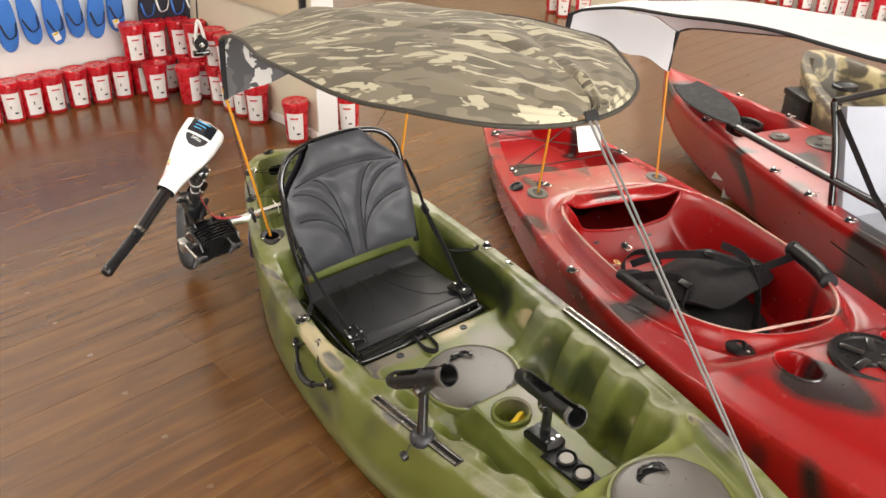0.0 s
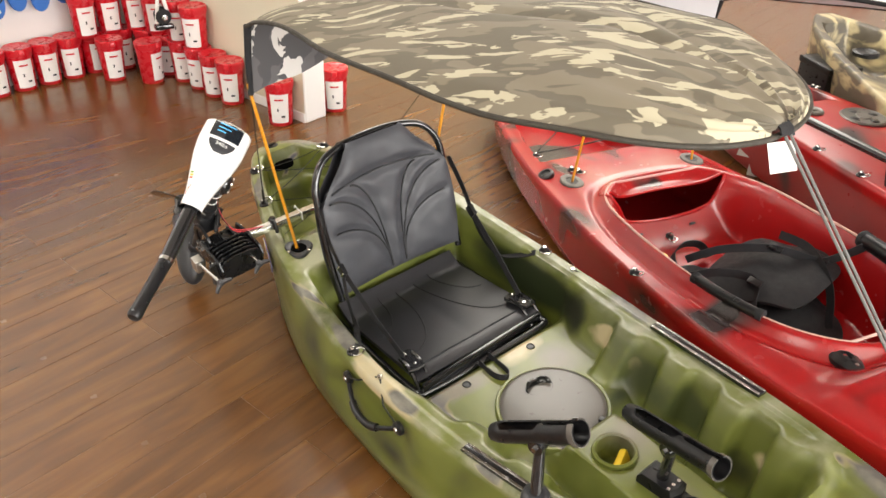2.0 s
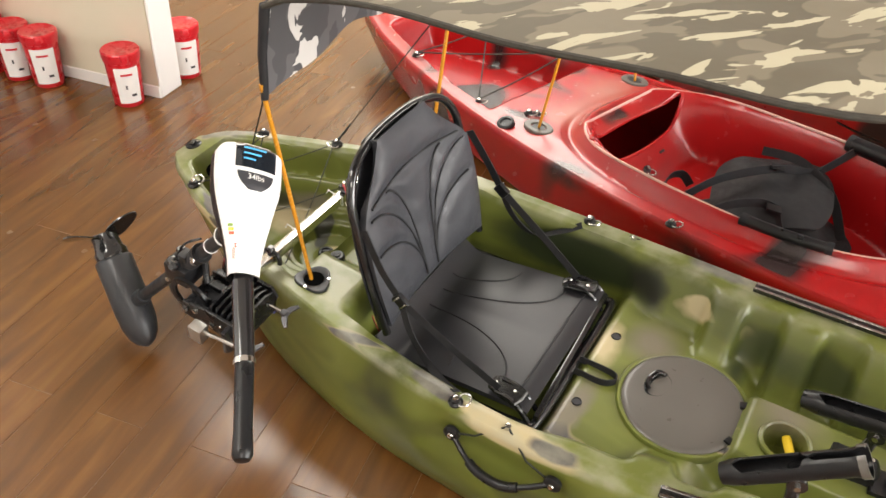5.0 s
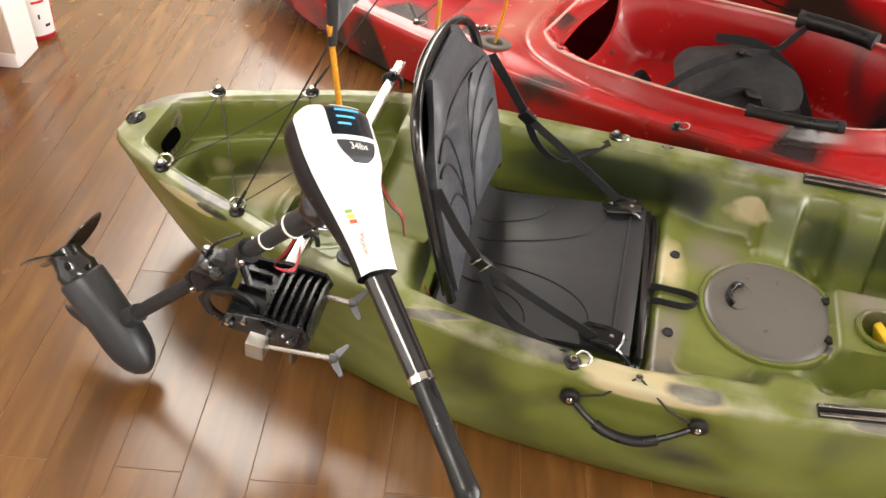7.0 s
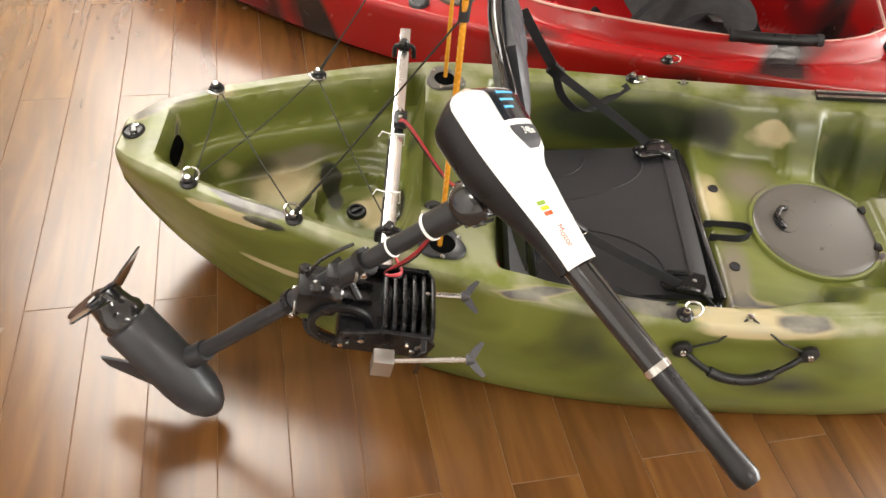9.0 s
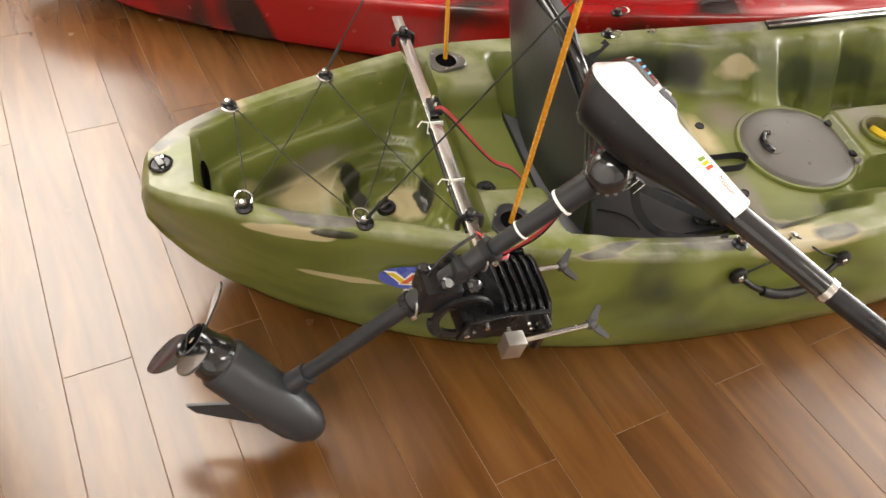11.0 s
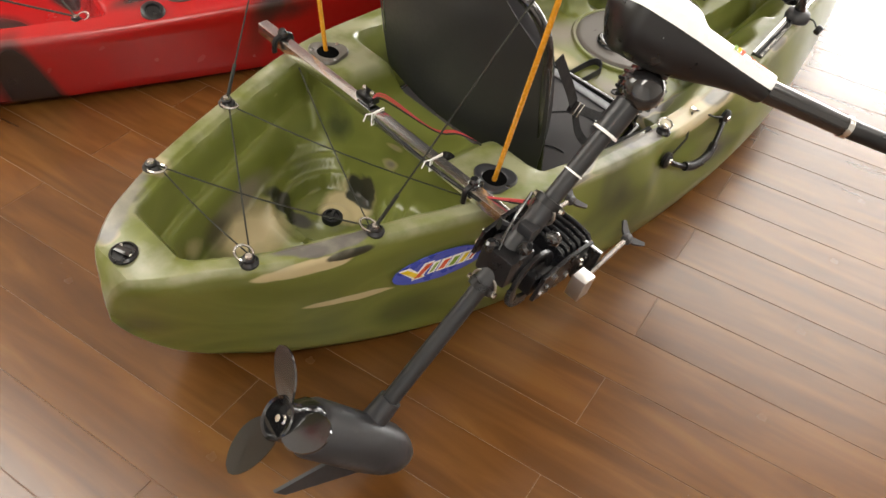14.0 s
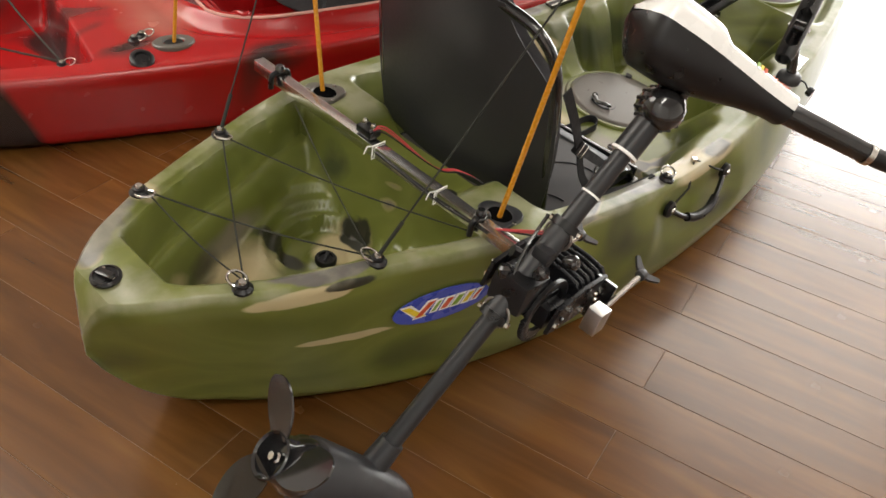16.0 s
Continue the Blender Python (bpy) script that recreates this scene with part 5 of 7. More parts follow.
def eyelet(parent, m, tilt=0.0, ring_r=0.0138):
    """A riveted black eye with a loose steel ring, on frame m (z off the deck)."""
    e = part("deck_eye", lathe(B(), [(0, 0.0), (0.0145, 0.0), (0.0145, 0.004), (0.010, 0.008), (0.0095, 0.012), (0.005, 0.014), (0, 0.014)], m, 14), M_BLACK, parent, "black deck eye")
    part("rivet", lathe(B(), [(0, 0.0130), (0.0062, 0.0130), (0.0052, 0.0165), (0, 0.0178)], m, 10), M_STEEL, e, "steel rivet")
    pts = []
    for k in range(20):
        a = 2 * math.pi * k / 20
        pts.append(m @ pose(0.010, 0, 0.006, 0, -18, tilt) @ Vector((ring_r * 0.5 + ring_r * math.cos(a), ring_r * math.sin(a), 0.0)))
    part("ring", tube(B(), pts, 0.0021, 6, closed=True), M_STEEL, e, "steel ring")


EYES = [(0.131, -0.125, 60), (0.131, 0.125, -60), (0.315, -0.190, 75), (0.315, 0.190, -75), (0.960, -0.308, 20), (0.960, 0.308, -20)]
for x, y, a in EYES:
    eyelet(kayak, KM @ Matrix.Translation(K(x, y, float(gun_g(x)) - 0.001)) @ pose(0, 0, 0, 0, 0, a), a)
m = KM @ Matrix.Translation(K(0.008, 0.0, float(gun_g(0.0)) + 0.0035)) @ pose(0, 0, 0, 0, -5, 0)
e = part("stern_eye", lathe(B(), [(0, 0), (0.0205, 0), (0.0205, 0.003), (0.0165, 0.0055), (0.0155, 0.003), (0, 0.003)], m, 22), M_BLACK, kayak, "black recessed stern fitting")
part("toggle", box(B(), m @ pose(0, 0, 0.007, 0, 0, 20), 0.012, 0.024, 0.006, 0.002), M_GLOSSBLACK, e)
for dy in (-0.012, 0.012):
    part("rivet", lathe(B(), [(0.0032, 0.0035), (0.0028, 0.006), (0, 0.0062)], m @ pose(0.004, dy, 0.0), 8), M_STEEL, e, "steel rivet")

for sg in (-1, 1):
    # flush rod socket in the deck
    m = KM @ Matrix.Translation(K(0.560, sg * 0.217, 0.3115)) @ pose(0, 0, 0, 0, 4, 0)
    out = []
    for k in range(36):
        a = 2 * math.pi * k / 36
        r = 0.0375 + 0.0048 * math.cos(3 * a + math.pi * (0.5 if sg < 0 else 0.2))
        out.append((r * math.cos(a), r * math.sin(a) * 0.95))
    inner = [(0.0215 * math.cos(2 * math.pi * k / 36), 0.0215 * math.sin(2 * math.pi * k / 36)) for k in range(36)]
    bm = B()
    rings = [[bm.verts.new(m @ Vector((x, y, z))) for x, y in pts] for pts, z in ((out, -0.004), (out, 0.0015), ([(x * 0.94, y * 0.94) for x, y in out], 0.004), ([(x * 1.12, y * 1.12) for x, y in inner], 0.004), (inner, 0.002), (inner, -0.008))]
    for a, b in zip(rings, rings[1:]):
        for k in range(36):
            bm.faces.new((a[k], a[(k + 1) % 36], b[(k + 1) % 36], b[k]))
    so = part("rod_socket", bm, M_MOTOR if sg < 0 else M_LID, kayak, "dark grey flush rod socket")
    part("socket_well", lathe(B(), [(0.0225, 0.0012), (0.0220, -0.004), (0, -0.004)], m, 24), M_HOLE, so)
    for k in range(3):
        a = 2 * math.pi * k / 3 + (math.pi * 0.167 if sg < 0 else 0.3)
        part("screw", lathe(B(), [(0.0042, 0.0035), (0.0036, 0.0052), (0, 0.0056)], m @ pose(0.031 * math.cos(a), 0.030 * math.sin(a), 0), 10), M_STEEL, so, "steel screw")
    # gear rail: two bright lips and a dark slot
    a, b = K(1.352, sg * 0.2900, float(gun_g(1.352)) + 0.0), K(1.665, sg * 0.2575, float(gun_g(1.665)) + 0.0)
    mid, d = (a + b) / 2, (b - a)
    fr = Matrix.Translation(mid) @ d.to_track_quat("X", "Z").to_matrix().to_4x4()
    rail = part("gear_rail", box(B(), fr @ pose(0, 0, 0.001), d.length, 0.024, 0.010, 0.0015), M_GLOSSBLACK, kayak, "black gear rail with bright lips", KM)
    for oy in (-0.0085, 0.0085):
        part("lip", box(B(), fr @ pose(0, oy, 0.0062), d.length - 0.004, 0.0062, 0.0018, 0.0005, 1), M_STEEL, rail, "bright metal lip", KM)
    # carrying handle with lashing on the hull's side
    h1, h2 = K(0.968, sg * 0.334, 0.208), K(1.180, sg * 0.338, 0.214)
    pts = smooth_path([h1, K(1.002, sg * 0.350, 0.186), K(1.042, sg * 0.364, 0.174), K(1.094, sg * 0.366, 0.174), K(1.140, sg * 0.354, 0.192), h2], 5)
    hd = part("carry_handle", tube(B(), pts, 0.0055, 8), M_BLACK, kayak, "black carrying handle", KM)
    part("grip", tube(B(), pts[7:19], 0.0095, 10), M_BLACK, hd, "moulded grip", KM)
    for h in (h1, h2):
        part("anchor", lathe(B(), [(0, -0.004), (0.017, -0.004), (0.017, 0.004), (0.011, 0.008), (0, 0.008)], KM @ frame_at(h, (0, sg, 0.1), (0, 0, 1)), 14), M_BLACK, hd)
        part("rivet", lathe(B(), [(0.006, 0.008), (0.005, 0.011), (0, 0.0115)], KM @ frame_at(h, (0, sg, 0.1), (0, 0, 1)), 10), M_STEEL, hd, "steel rivet")
    top = K(1.070, sg * 0.306, 0.268)
    for h in (h1, h2):
        part("lashing", tube(B(), [top, (top + h) / 2 + V(0, sg * 0.016, 0), h], 0.0022, 6), M_CORD, hd, "dark lashing cord", KM)
    part("cleat", lathe(B(), [(0, 0), (0.007, 0), (0.006, 0.009), (0, 0.010)], KM @ Matrix.Translation(top - V(0, 0, 0.006)), 10), M_STEEL, hd, "small steel cleat")

m = KM @ Matrix.Translation(K(0.545, -0.120, deck_z(0.545, -0.120) + 0.001))
knob_d = part("deck_plug", lathe(B(), [(0.0, -0.004), (0.017, -0.004), (0.017, 0.006), (0.014, 0.009), (0.008, 0.009), (0.007, 0.012), (0, 0.012)], m, 20), M_BLACK, kayak, "round black plug")
part("plug_slot", box(B(), m @ pose(0, 0, 0.0125, 0, 0, 30), 0.012, 0.003, 0.002, 0.0005, 1), M_MOTOR, knob_d)

# round hatches
def hatch(name, x, y, r, tiltx, label):
    z = deck_z(x, y) if x > 1.8 else 0.155
    m = KM @ Matrix.Translation(K(x, y, z)) @ pose(0, 0, 0, 0, tiltx, 0)
    part("hatch_ring", lathe(B(), [(r - 0.002, -0.01), (r + 0.011, -0.01), (r + 0.011, 0.003), (r + 0.008, 0.007), (r + 0.002, 0.007), (r - 0.002, 0.003)], m, 48), M_CAMO, kayak, "moulded green rim of the hatch")
    h = part(name, lathe(B(), [(r, -0.004), (r, 0.006), (r - 0.004, 0.0095), (r - 0.012, 0.0105), (r * 0.5, 0.0125), (0, 0.013)], m, 48), M_LID, kayak, label)
    part("seal", lathe(B(), [(r + 0.0005, 0.0), (r + 0.0022, 0.0015), (r + 0.0022, 0.004), (r + 0.0005, 0.005)], m, 48), M_BLACK, h)
    # finger recess with a turn handle
    hm = m @ pose(-0.058, 0.012, 0.0115, 0, 0, -12)
    part("handle_recess", lathe(B(), [(0.036, 0.0006), (0.0325, 0.0012), (0.031, 0.0004), (0, 0.0004)], hm @ Matrix.Diagonal((0.75, 1.0, 1, 1)), 28), M_BLACK, h)
    pts = [Vector((0.024 * math.cos(a) * 0.7 - 0.004, 0.027 * math.sin(a), 0.0065 + 0.004 * math.sin(2 * a) ** 2)) for a in np.linspace(radians(75), radians(265), 14)]
    part("turn_handle", tube(B(), [hm @ p for p in pts], 0.0058, 8, flat=0.8), M_GLOSSBLACK, h, "glossy black turn handle")
    for oy in (-0.050, 0.050):
        part("hinge", box(B(), m @ pose(r - 0.014, oy, 0.0125, 0, 0, math.degrees(oy / r)), 0.020, 0.016, 0.007, 0.002), M_BLACK, h)
        part("pin", tube(B(), [m @ V(r - 0.008, oy - 0.012, 0.017), m @ V(r - 0.008, oy + 0.012, 0.017)], 0.0022, 6), M_GLOSSBLACK, h)


hatch("deck_hatch", 1.313, 0.002, 0.124, 0, "round grey-brown hatch lid")
hatch("bow_hatch", 1.985, 0.020, 0.112, -3, "round grey-brown bow hatch lid")
# scupper bungs, drain plug
for x, y in ((1.127, 0.104), (1.127, -0.104)):
    part("scupper", lathe(B(), [(0.011, 0.003), (0.0095, 0.0055), (0.0075, 0.001), (0, -0.004)], KM @ Matrix.Translation(K(x, y, deck_z(x, y) - 0.002)), 16), M_MOTOR, kayak, "scupper hole")
m = KM @ Matrix.Translation(K(0.398, 0.006, deck_z(0.398, 0.006)))
dp = part("drain_plug", lathe(B(), [(0.0195, -0.002), (0.0195, 0.006), (0.017, 0.009), (0.013, 0.009), (0.012, 0.005), (0, 0.005)], m, 22), M_BLACK, kayak, "black drain plug")
part("plug_bar", box(B(), m @ pose(0, 0, 0.008, 0, 0, 35), 0.024, 0.006, 0.006, 0.0015), M_MOTOR, dp)
cupm = KM @ Matrix.Translation(K(1.512, -0.012, 0.192))
part("cup_rim", lathe(B(), [(0.040, -0.004), (0.050, -0.004), (0.049, 0.002), (0.043, 0.004), (0.040, 0.001), (0.040, -0.05)], cupm, 32, False), M_CAMO, kayak, "worn rim of the cup holder")
sponge = thing("sponge", "bright yellow sponge lying in the cup holder", "sponge", KM @ Matrix.Translation(K(1.512, -0.012, 0.14)))
part("sponge_block", box(B(), KM @ Matrix.Translation(K(1.531, -0.004, 0.150)) @ pose(0, 0, 0, 0, -22, 25), 0.018, 0.062, 0.052, 0.007), M_YELLOW, sponge)
# dark hand hole in the stern wall of the tank well
lm = KM @ frame_at(K(0.0745, 0.000, 0.285), (1, 0, 0.25), (0, 0, 1))
bm = prism(B(), lm, [(0.034 * math.copysign(abs(math.cos(a)) ** 0.6, math.cos(a)), 0.016 * math.copysign(abs(math.sin(a)) ** 0.6, math.sin(a))) for a in np.linspace(0, 2 * math.pi, 25)[:-1]], 0.003, 0.001)
part("hand_hole", bm, M_HOLE, kayak, "small dark hand hole")
# oval maker's mark on the side: plain coloured shapes
dx, dz = 0.412, 0.226
ym = -float(half_g(dx)) - 0.0045
dm = KM @ Matrix.Translation(K(dx, ym, dz)) @ pose(0, 0, 0, 90, 0, -19.5) @ pose(0, 0, 0, 0, 0, 4)
oval = [(0.084 * math.cos(a), 0.033 * math.sin(a)) for a in np.linspace(0, 2 * math.pi, 40)[:-1]]
dec = part("decal", prism(B(), dm @ pose(0, 0, -0.0015), oval, 0.002), M_DECAL, kayak, "blue oval mark with coloured slanting bars", smooth=False)
for i, (cx, w, hh, mt, lean) in enumerate(((-0.050, 0.020, 0.034, M_DECALY, -0.014), (-0.030, 0.018, 0.034, M_DECALR, 0.012), (-0.010, 0.013, 0.026, M_DECALG, 0.006), (0.008, 0.017, 0.026, M_DECALR, 0.006), (0.027, 0.017, 0.026, M_DECALG, 0.006), (0.045, 0.015, 0.026, M_DECALY, 0.006), (0.061, 0.012, 0.024, M_DECALR, 0.006))):
    def stroke(g):
        return [(-w / 2 - lean + g, -hh / 2 + g), (w / 2 - lean - g, -hh / 2 + g), (w / 2 + lean - g, hh / 2 - g), (-w / 2 + lean + g, hh / 2 - g)]
    part("stroke_edge", prism(B(), dm @ pose(cx, 0.001, 0.0006 + 0.0001 * (i % 2)), stroke(0.0), 0.0006), M_DECALW, dec, smooth=False)
    part("stroke_fill", prism(B(), dm @ pose(cx, 0.001, 0.0013 + 0.0001 * (i % 2)), stroke(0.0034), 0.0005), mt, dec, smooth=False)

# bungee cords over the tank well
bungee = thing("bungee_net", "dark elastic cord laced across the tank well", "cord", KM @ Matrix.Translation(K(0.22, 0, 0.32)))
E1S, E1P, E2S, E2P = [K(x, y, float(gun_g(x)) + 0.006) for x, y in ((0.138, -0.118), (0.138, 0.118), (0.312, -0.180), (0.312, 0.180))]
BK, BS = K(0.482, 0.205, 0.318), K(0.482, -0.215, 0.318)
for a, b, r in ((E1P, E2S, 0.0014), (E1P, E1S, 0.0013), (E2P, E1S, 0.0013), (E2P, BS, 0.0013), (BK, E2S, 0.0012)):
    pts = [a.lerp(b, k / 8) + V(0, 0, -0.010 * math.sin(math.pi * k / 8)) for k in range(9)]
    part("cord", tube(B(), pts, r, 6), M_CORD, bungee, frame_m=KM)

# ---- mounting bar across the tank well ----
P0, P1 = Vector((0.463, 0.342, 0.377)), Vector((0.493, -0.272, 0.320))
bar = thing("mounting_bar", "square aluminium bar clamped across the tank well", "bar", Matrix.Translation((0.47, 0.02, 0.34)))
bd = (P1 - P0)
bf = Matrix.Translation((P0 + P1) / 2) @ bd.to_track_quat("X", "Z").to_matrix().to_4x4()
part("tube", box(B(), bf, bd.length, 0.021, 0.021, 0.0022), M_ALU, bar, "brushed aluminium square tube")
part("tube_mouth", box(B(), bf @ pose(-bd.length / 2, 0, 0), 0.001, 0.016, 0.016, 0), M_HOLE, bar, smooth=False)


def on_bar(t, z=0.0, side=0.0):
    return bf @ Vector((bd.length * (t - 0.5), side, 0.0105 + z))


for t in (0.10, 0.885):
    c = on_bar(t)
    ub = [on_bar(t, -0.024, -0.019), on_bar(t, -0.004, -0.018), on_bar(t, 0.003, -0.010), on_bar(t, 0.003, 0.010), on_bar(t, -0.004, 0.018), on_bar(t, -0.024, 0.019)]
    part("clamp_strap", tube(B(), smooth_path(ub, 4), 0.005, 8), M_BLACK, bar, "black rubber clamp strap")
    part("clamp_nut", lathe(B(), [(0.009, 0), (0.009, 0.008), (0.006, 0.012), (0, 0.012)], Matrix.Translation(on_bar(t, 0.004)), 8), M_GLOSSBLACK, bar)
for t in (0.52, 0.75):
    part("cable_tie", tube(B(), [on_bar(t, 0.002, -0.013), on_bar(t, 0.002, 0.013), on_bar(t, -0.023, 0.013), on_bar(t, -0.023, -0.013)], 0.0014, 6, closed=True), M_PAPER, bar, "white cable tie")
    part("tie_tail", tube(B(), [on_bar(t, 0.002, -0.013), on_bar(t, 0.006, -0.026), on_bar(t, -0.006, -0.032)], 0.0012, 6), M_PAPER, bar, "white tie tail")
# terminal on the bar and the battery leads
tm = bf @ pose(bd.length * (0.47 - 0.5), 0.004, 0.020)
term = part("terminal_block", box(B(), tm, 0.036, 0.024, 0.014, 0.003), M_BLACK, bar, "small black terminal block")
for k in (-0.010, 0.010):
    part("bolt", lathe(B(), [(0.005, 0.006), (0.005, 0.014), (0.003, 0.017), (0, 0.017)], tm @ pose(k, 0, 0), 6), M_STEEL, term, "steel bolt")
leads = thing("battery_leads", "pair of thin red and black battery leads", "cable", Matrix.Translation((0.55, 0.0, 0.30)))
for off, mt, nm in ((0.0, M_REDWIRE, "red_lead"), (0.005, M_REDWIRE, "red_lead"), (-0.006, M_BLACK, "black_lead")):
    a = on_bar(0.49, 0.012)
    part(nm, tube(B(), smooth_path([a, a + V(0.02, -0.012, 0.004 + off), KM @ K(0.565, -0.066 + off, 0.312), KM @ K(0.600, -0.094 + off, 0.306), KM @ K(0.622, -0.142, 0.290), KM @ K(0.668, -0.165, 0.20), KM @ K(0.69, -0.16, 0.135)], 6), 0.0013, 6), mt, leads)
    if mt is M_BLACK:
        part(nm, tube(B(), smooth_path([on_bar(0.53, -0.006, -0.0125), on_bar(0.75, -0.012, -0.0130), on_bar(0.93, -0.004, -0.0130)], 6), 0.0022, 6), mt, leads)
    part(nm, tube(B(), smooth_path([on_bar(0.93, -0.002), Vector((0.520, -0.310, 0.356 + off)), Vector((0.496, -0.330, 0.373)), Vector((0.543, -0.363, 0.453 + off)), Vector((0.588, -0.367, 0.553)), Vector((0.608, -0.369, 0.608))], 6), 0.0014, 6), mt, leads)

# ---- the motor's clamp bracket, on the motor ----
def along_s(d):
    return S0 + SD * d


BXD = Vector((0.985, 0.10, -0.14)).normalized()
ux, uy = BXD, Vector((0, 1, 0.12))
uy = (uy - ux * uy.dot(ux)).normalized()
uz = ux.cross(uy)
BF = Matrix(((ux.x, uy.x, uz.x, 0.476), (ux.y, uy.y, uz.y, -0.336), (ux.z, uy.z, uz.z, 0.306), (0, 0, 0, 1)))
br = part("clamp_body", box(B(), BF @ pose(0.020, 0.0, -0.012), 0.130, 0.100, 0.036, 0.006), M_BRACKET, motor, "black ribbed clamp bracket")
fin = [(-0.034, -0.054), (0.018, -0.056), (0.030, -0.046), (0.034, -0.020), (0.034, 0.030), (0.026, 0.050), (0.010, 0.056), (-0.034, 0.056)]
for k in range(6):
    part("fin", prism(B(), BF @ pose(0.020 + 0.0142 * k, 0, -0.004, 0, -90, 0) @ pose(0, 0, -0.0028), fin, 0.0056, 0.0012), M_BRACKET, br, "glossy black cooling fin")
for q in (-0.030, 0.0, 0.030):
    part("top_rib", box(B(), BF @ pose(-0.020, q, 0.010), 0.045, 0.005, 0.012, 0.0015), M_BRACKET, br, "low black rib")
for sy in (-0.058, 0.058):
    out = [(-0.050, -0.026), (0.088, -0.032), (0.098, 0.002), (0.085, 0.024), (0.02, 0.026), (-0.040, 0.014)]
    part("cheek", prism(B(), BF @ pose(0, sy, 0, 90, 0, 0) @ pose(0, 0, -0.003), out, 0.006, 0.0015), M_BRACKET, br, "black cheek plate")
    for bx, bz in ((-0.038, -0.012), (-0.01, 0.004), (0.03, -0.014), (0.075, 0.004)):
        part("bolt", lathe(B(), [(0.0048, 0), (0.0048, 0.004), (0, 0.0055)], frame_at(BF @ V(bx, sy + math.copysign(0.0032, sy), bz), uy * math.copysign(1, sy)), 6), M_STEEL, br, "steel bolt")
part("tilt_sleeve", tube(B(), [along_s(0.25), along_s(0.40)], 0.0168, 18), M_MOTOR, br, "dark sleeve round the shaft")
for d in (0.250, 0.400):
    part("shaft_clamp", tube(B(), [along_s(d - 0.006), along_s(d + 0.006)], 0.0200, 18), M_BLACK, br, "black shaft clamp")
    for q in (-1, 1):
        part("bolt", lathe(B(), [(0.0045, 0), (0.0045, 0.005), (0, 0.0065)], frame_at(along_s(d) + HS * 0.0 + uy * (0.0205 * q), uy * q), 6), M_STEEL, br, "steel bolt")
part("tilt_rack", lathe(B(), [(0.044, -0.004), (0.048, -0.003), (0.048, 0.003), (0.044, 0.004), (0.036, 0.003), (0.036, -0.003), (0.044, -0.004)], frame_at((0.439, -0.379, 0.309), uy), 30, False), M_BLACK, br, "toothed tilt quadrant")
for k in range(14):
    a = math.pi * 1.0 + 0.13 * k
    c = Vector((0.439, -0.379, 0.309)) + ux * 0.050 * math.cos(a) + uz * 0.050 * math.sin(a)
    part("tooth", box(B(), Matrix.Translation(c) @ BF.to_3x3().to_4x4() @ pose(0, 0, 0, 0, -math.degrees(a), 0), 0.007, 0.007, 0.004, 0.0008, 1), M_BLACK, br)
# hooked end plate, silver block and the two thumb screws
part("hook_plate", prism(B(), BF @ pose(0.078, -0.020, -0.012, 0, 90, 0) @ pose(0, 0, -0.004), [(-0.034, -0.062), (0.030, -0.062), (0.040, -0.050), (0.040, -0.020), (0.012, -0.014), (0.008, 0.030), (-0.034, 0.030)], 0.008, 0.0015), M_GLOSSBLACK, br, "black hooked end plate")
part("pad_block", box(B(), Matrix.Translation((0.505, -0.422, 0.285)) @ BF.to_3x3().to_4x4(), 0.030, 0.024, 0.038, 0.002), M_CAST, br, "bare metal clamp pad")
for a, b in (((0.517, -0.420, 0.289), (0.624, -0.410, 0.294)), ((0.554, -0.303, 0.308), (0.611, -0.300, 0.307))):
    a, b = Vector(a), Vector(b)
    d = (b - a).normalized()
    sc = part("thumb_screw", tube(B(), [a, b], 0.0042, 8), M_STEEL, br, "steel thumb screw")
    fm = frame_at(b, d)
    part("wing_knob", lathe(B(), [(0, 0), (0.008, 0), (0.009, 0.004), (0.007, 0.012), (0, 0.013)], fm, 12), M_ZINC, sc, "dull grey wing knob")
    for q in (-1, 1):
        part("wing", prism(B(), fm @ pose(0, 0, 0.006, 0, 0, 30) @ pose(0, 0, 0, 90, 0, 0) @ pose(0, 0, -0.003), [(q * 0.002, -0.004), (q * 0.014, 0.002), (q * 0.026, 0.016), (q * 0.023, 0.021), (q * 0.012, 0.014), (q * 0.002, 0.008)], 0.006, 0.001), M_ZINC, sc)
part("lever", tube(B(), smooth_path([BF @ V(-0.02, -0.01, 0.03), BF @ V(-0.045, 0.015, 0.055), BF @ V(-0.06, 0.03, 0.062)], 4), 0.006, 8, 0.009), M_BLACK, br, "black release lever")

# small fastenings and links about the clamp
rb = random.Random(9)
for k in range(9):
    c = BF @ V(rb.uniform(-0.035, 0.08), rb.choice((-1, 1)) * 0.0635, rb.uniform(-0.02, 0.012))
    part("screw", lathe(B(), [(0.0035, -0.002), (0.0035, 0.0025), (0.0028, 0.0035), (0, 0.0036)], frame_at(c, uy * math.copysign(1, (BF.inverted() @ c).y)), 8), rb.choice((M_STEEL, M_STEEL, M_GLOSSBLACK)), br, "small screw")
part("swivel_block", box(B(), Matrix.Translation(along_s(0.305) - uz * 0.006) @ BF.to_3x3().to_4x4(), 0.058, 0.056, 0.050, 0.008), M_BLACK, br, "black swivel block round the shaft")
for d0, o_ in ((0.27, uz * 0.034 + uy * 0.012), (0.345, uz * 0.020 - uy * 0.034), (0.30, uz * 0.030 - uy * 0.018)):
    part("set_knob", lathe(B(), [(0, 0), (0.007, 0), (0.010, 0.006), (0.010, 0.016), (0.006, 0.020), (0, 0.020)], frame_at(along_s(d0) + o_, o_), 14), M_GLOSSBLACK, br, "small black set knob")
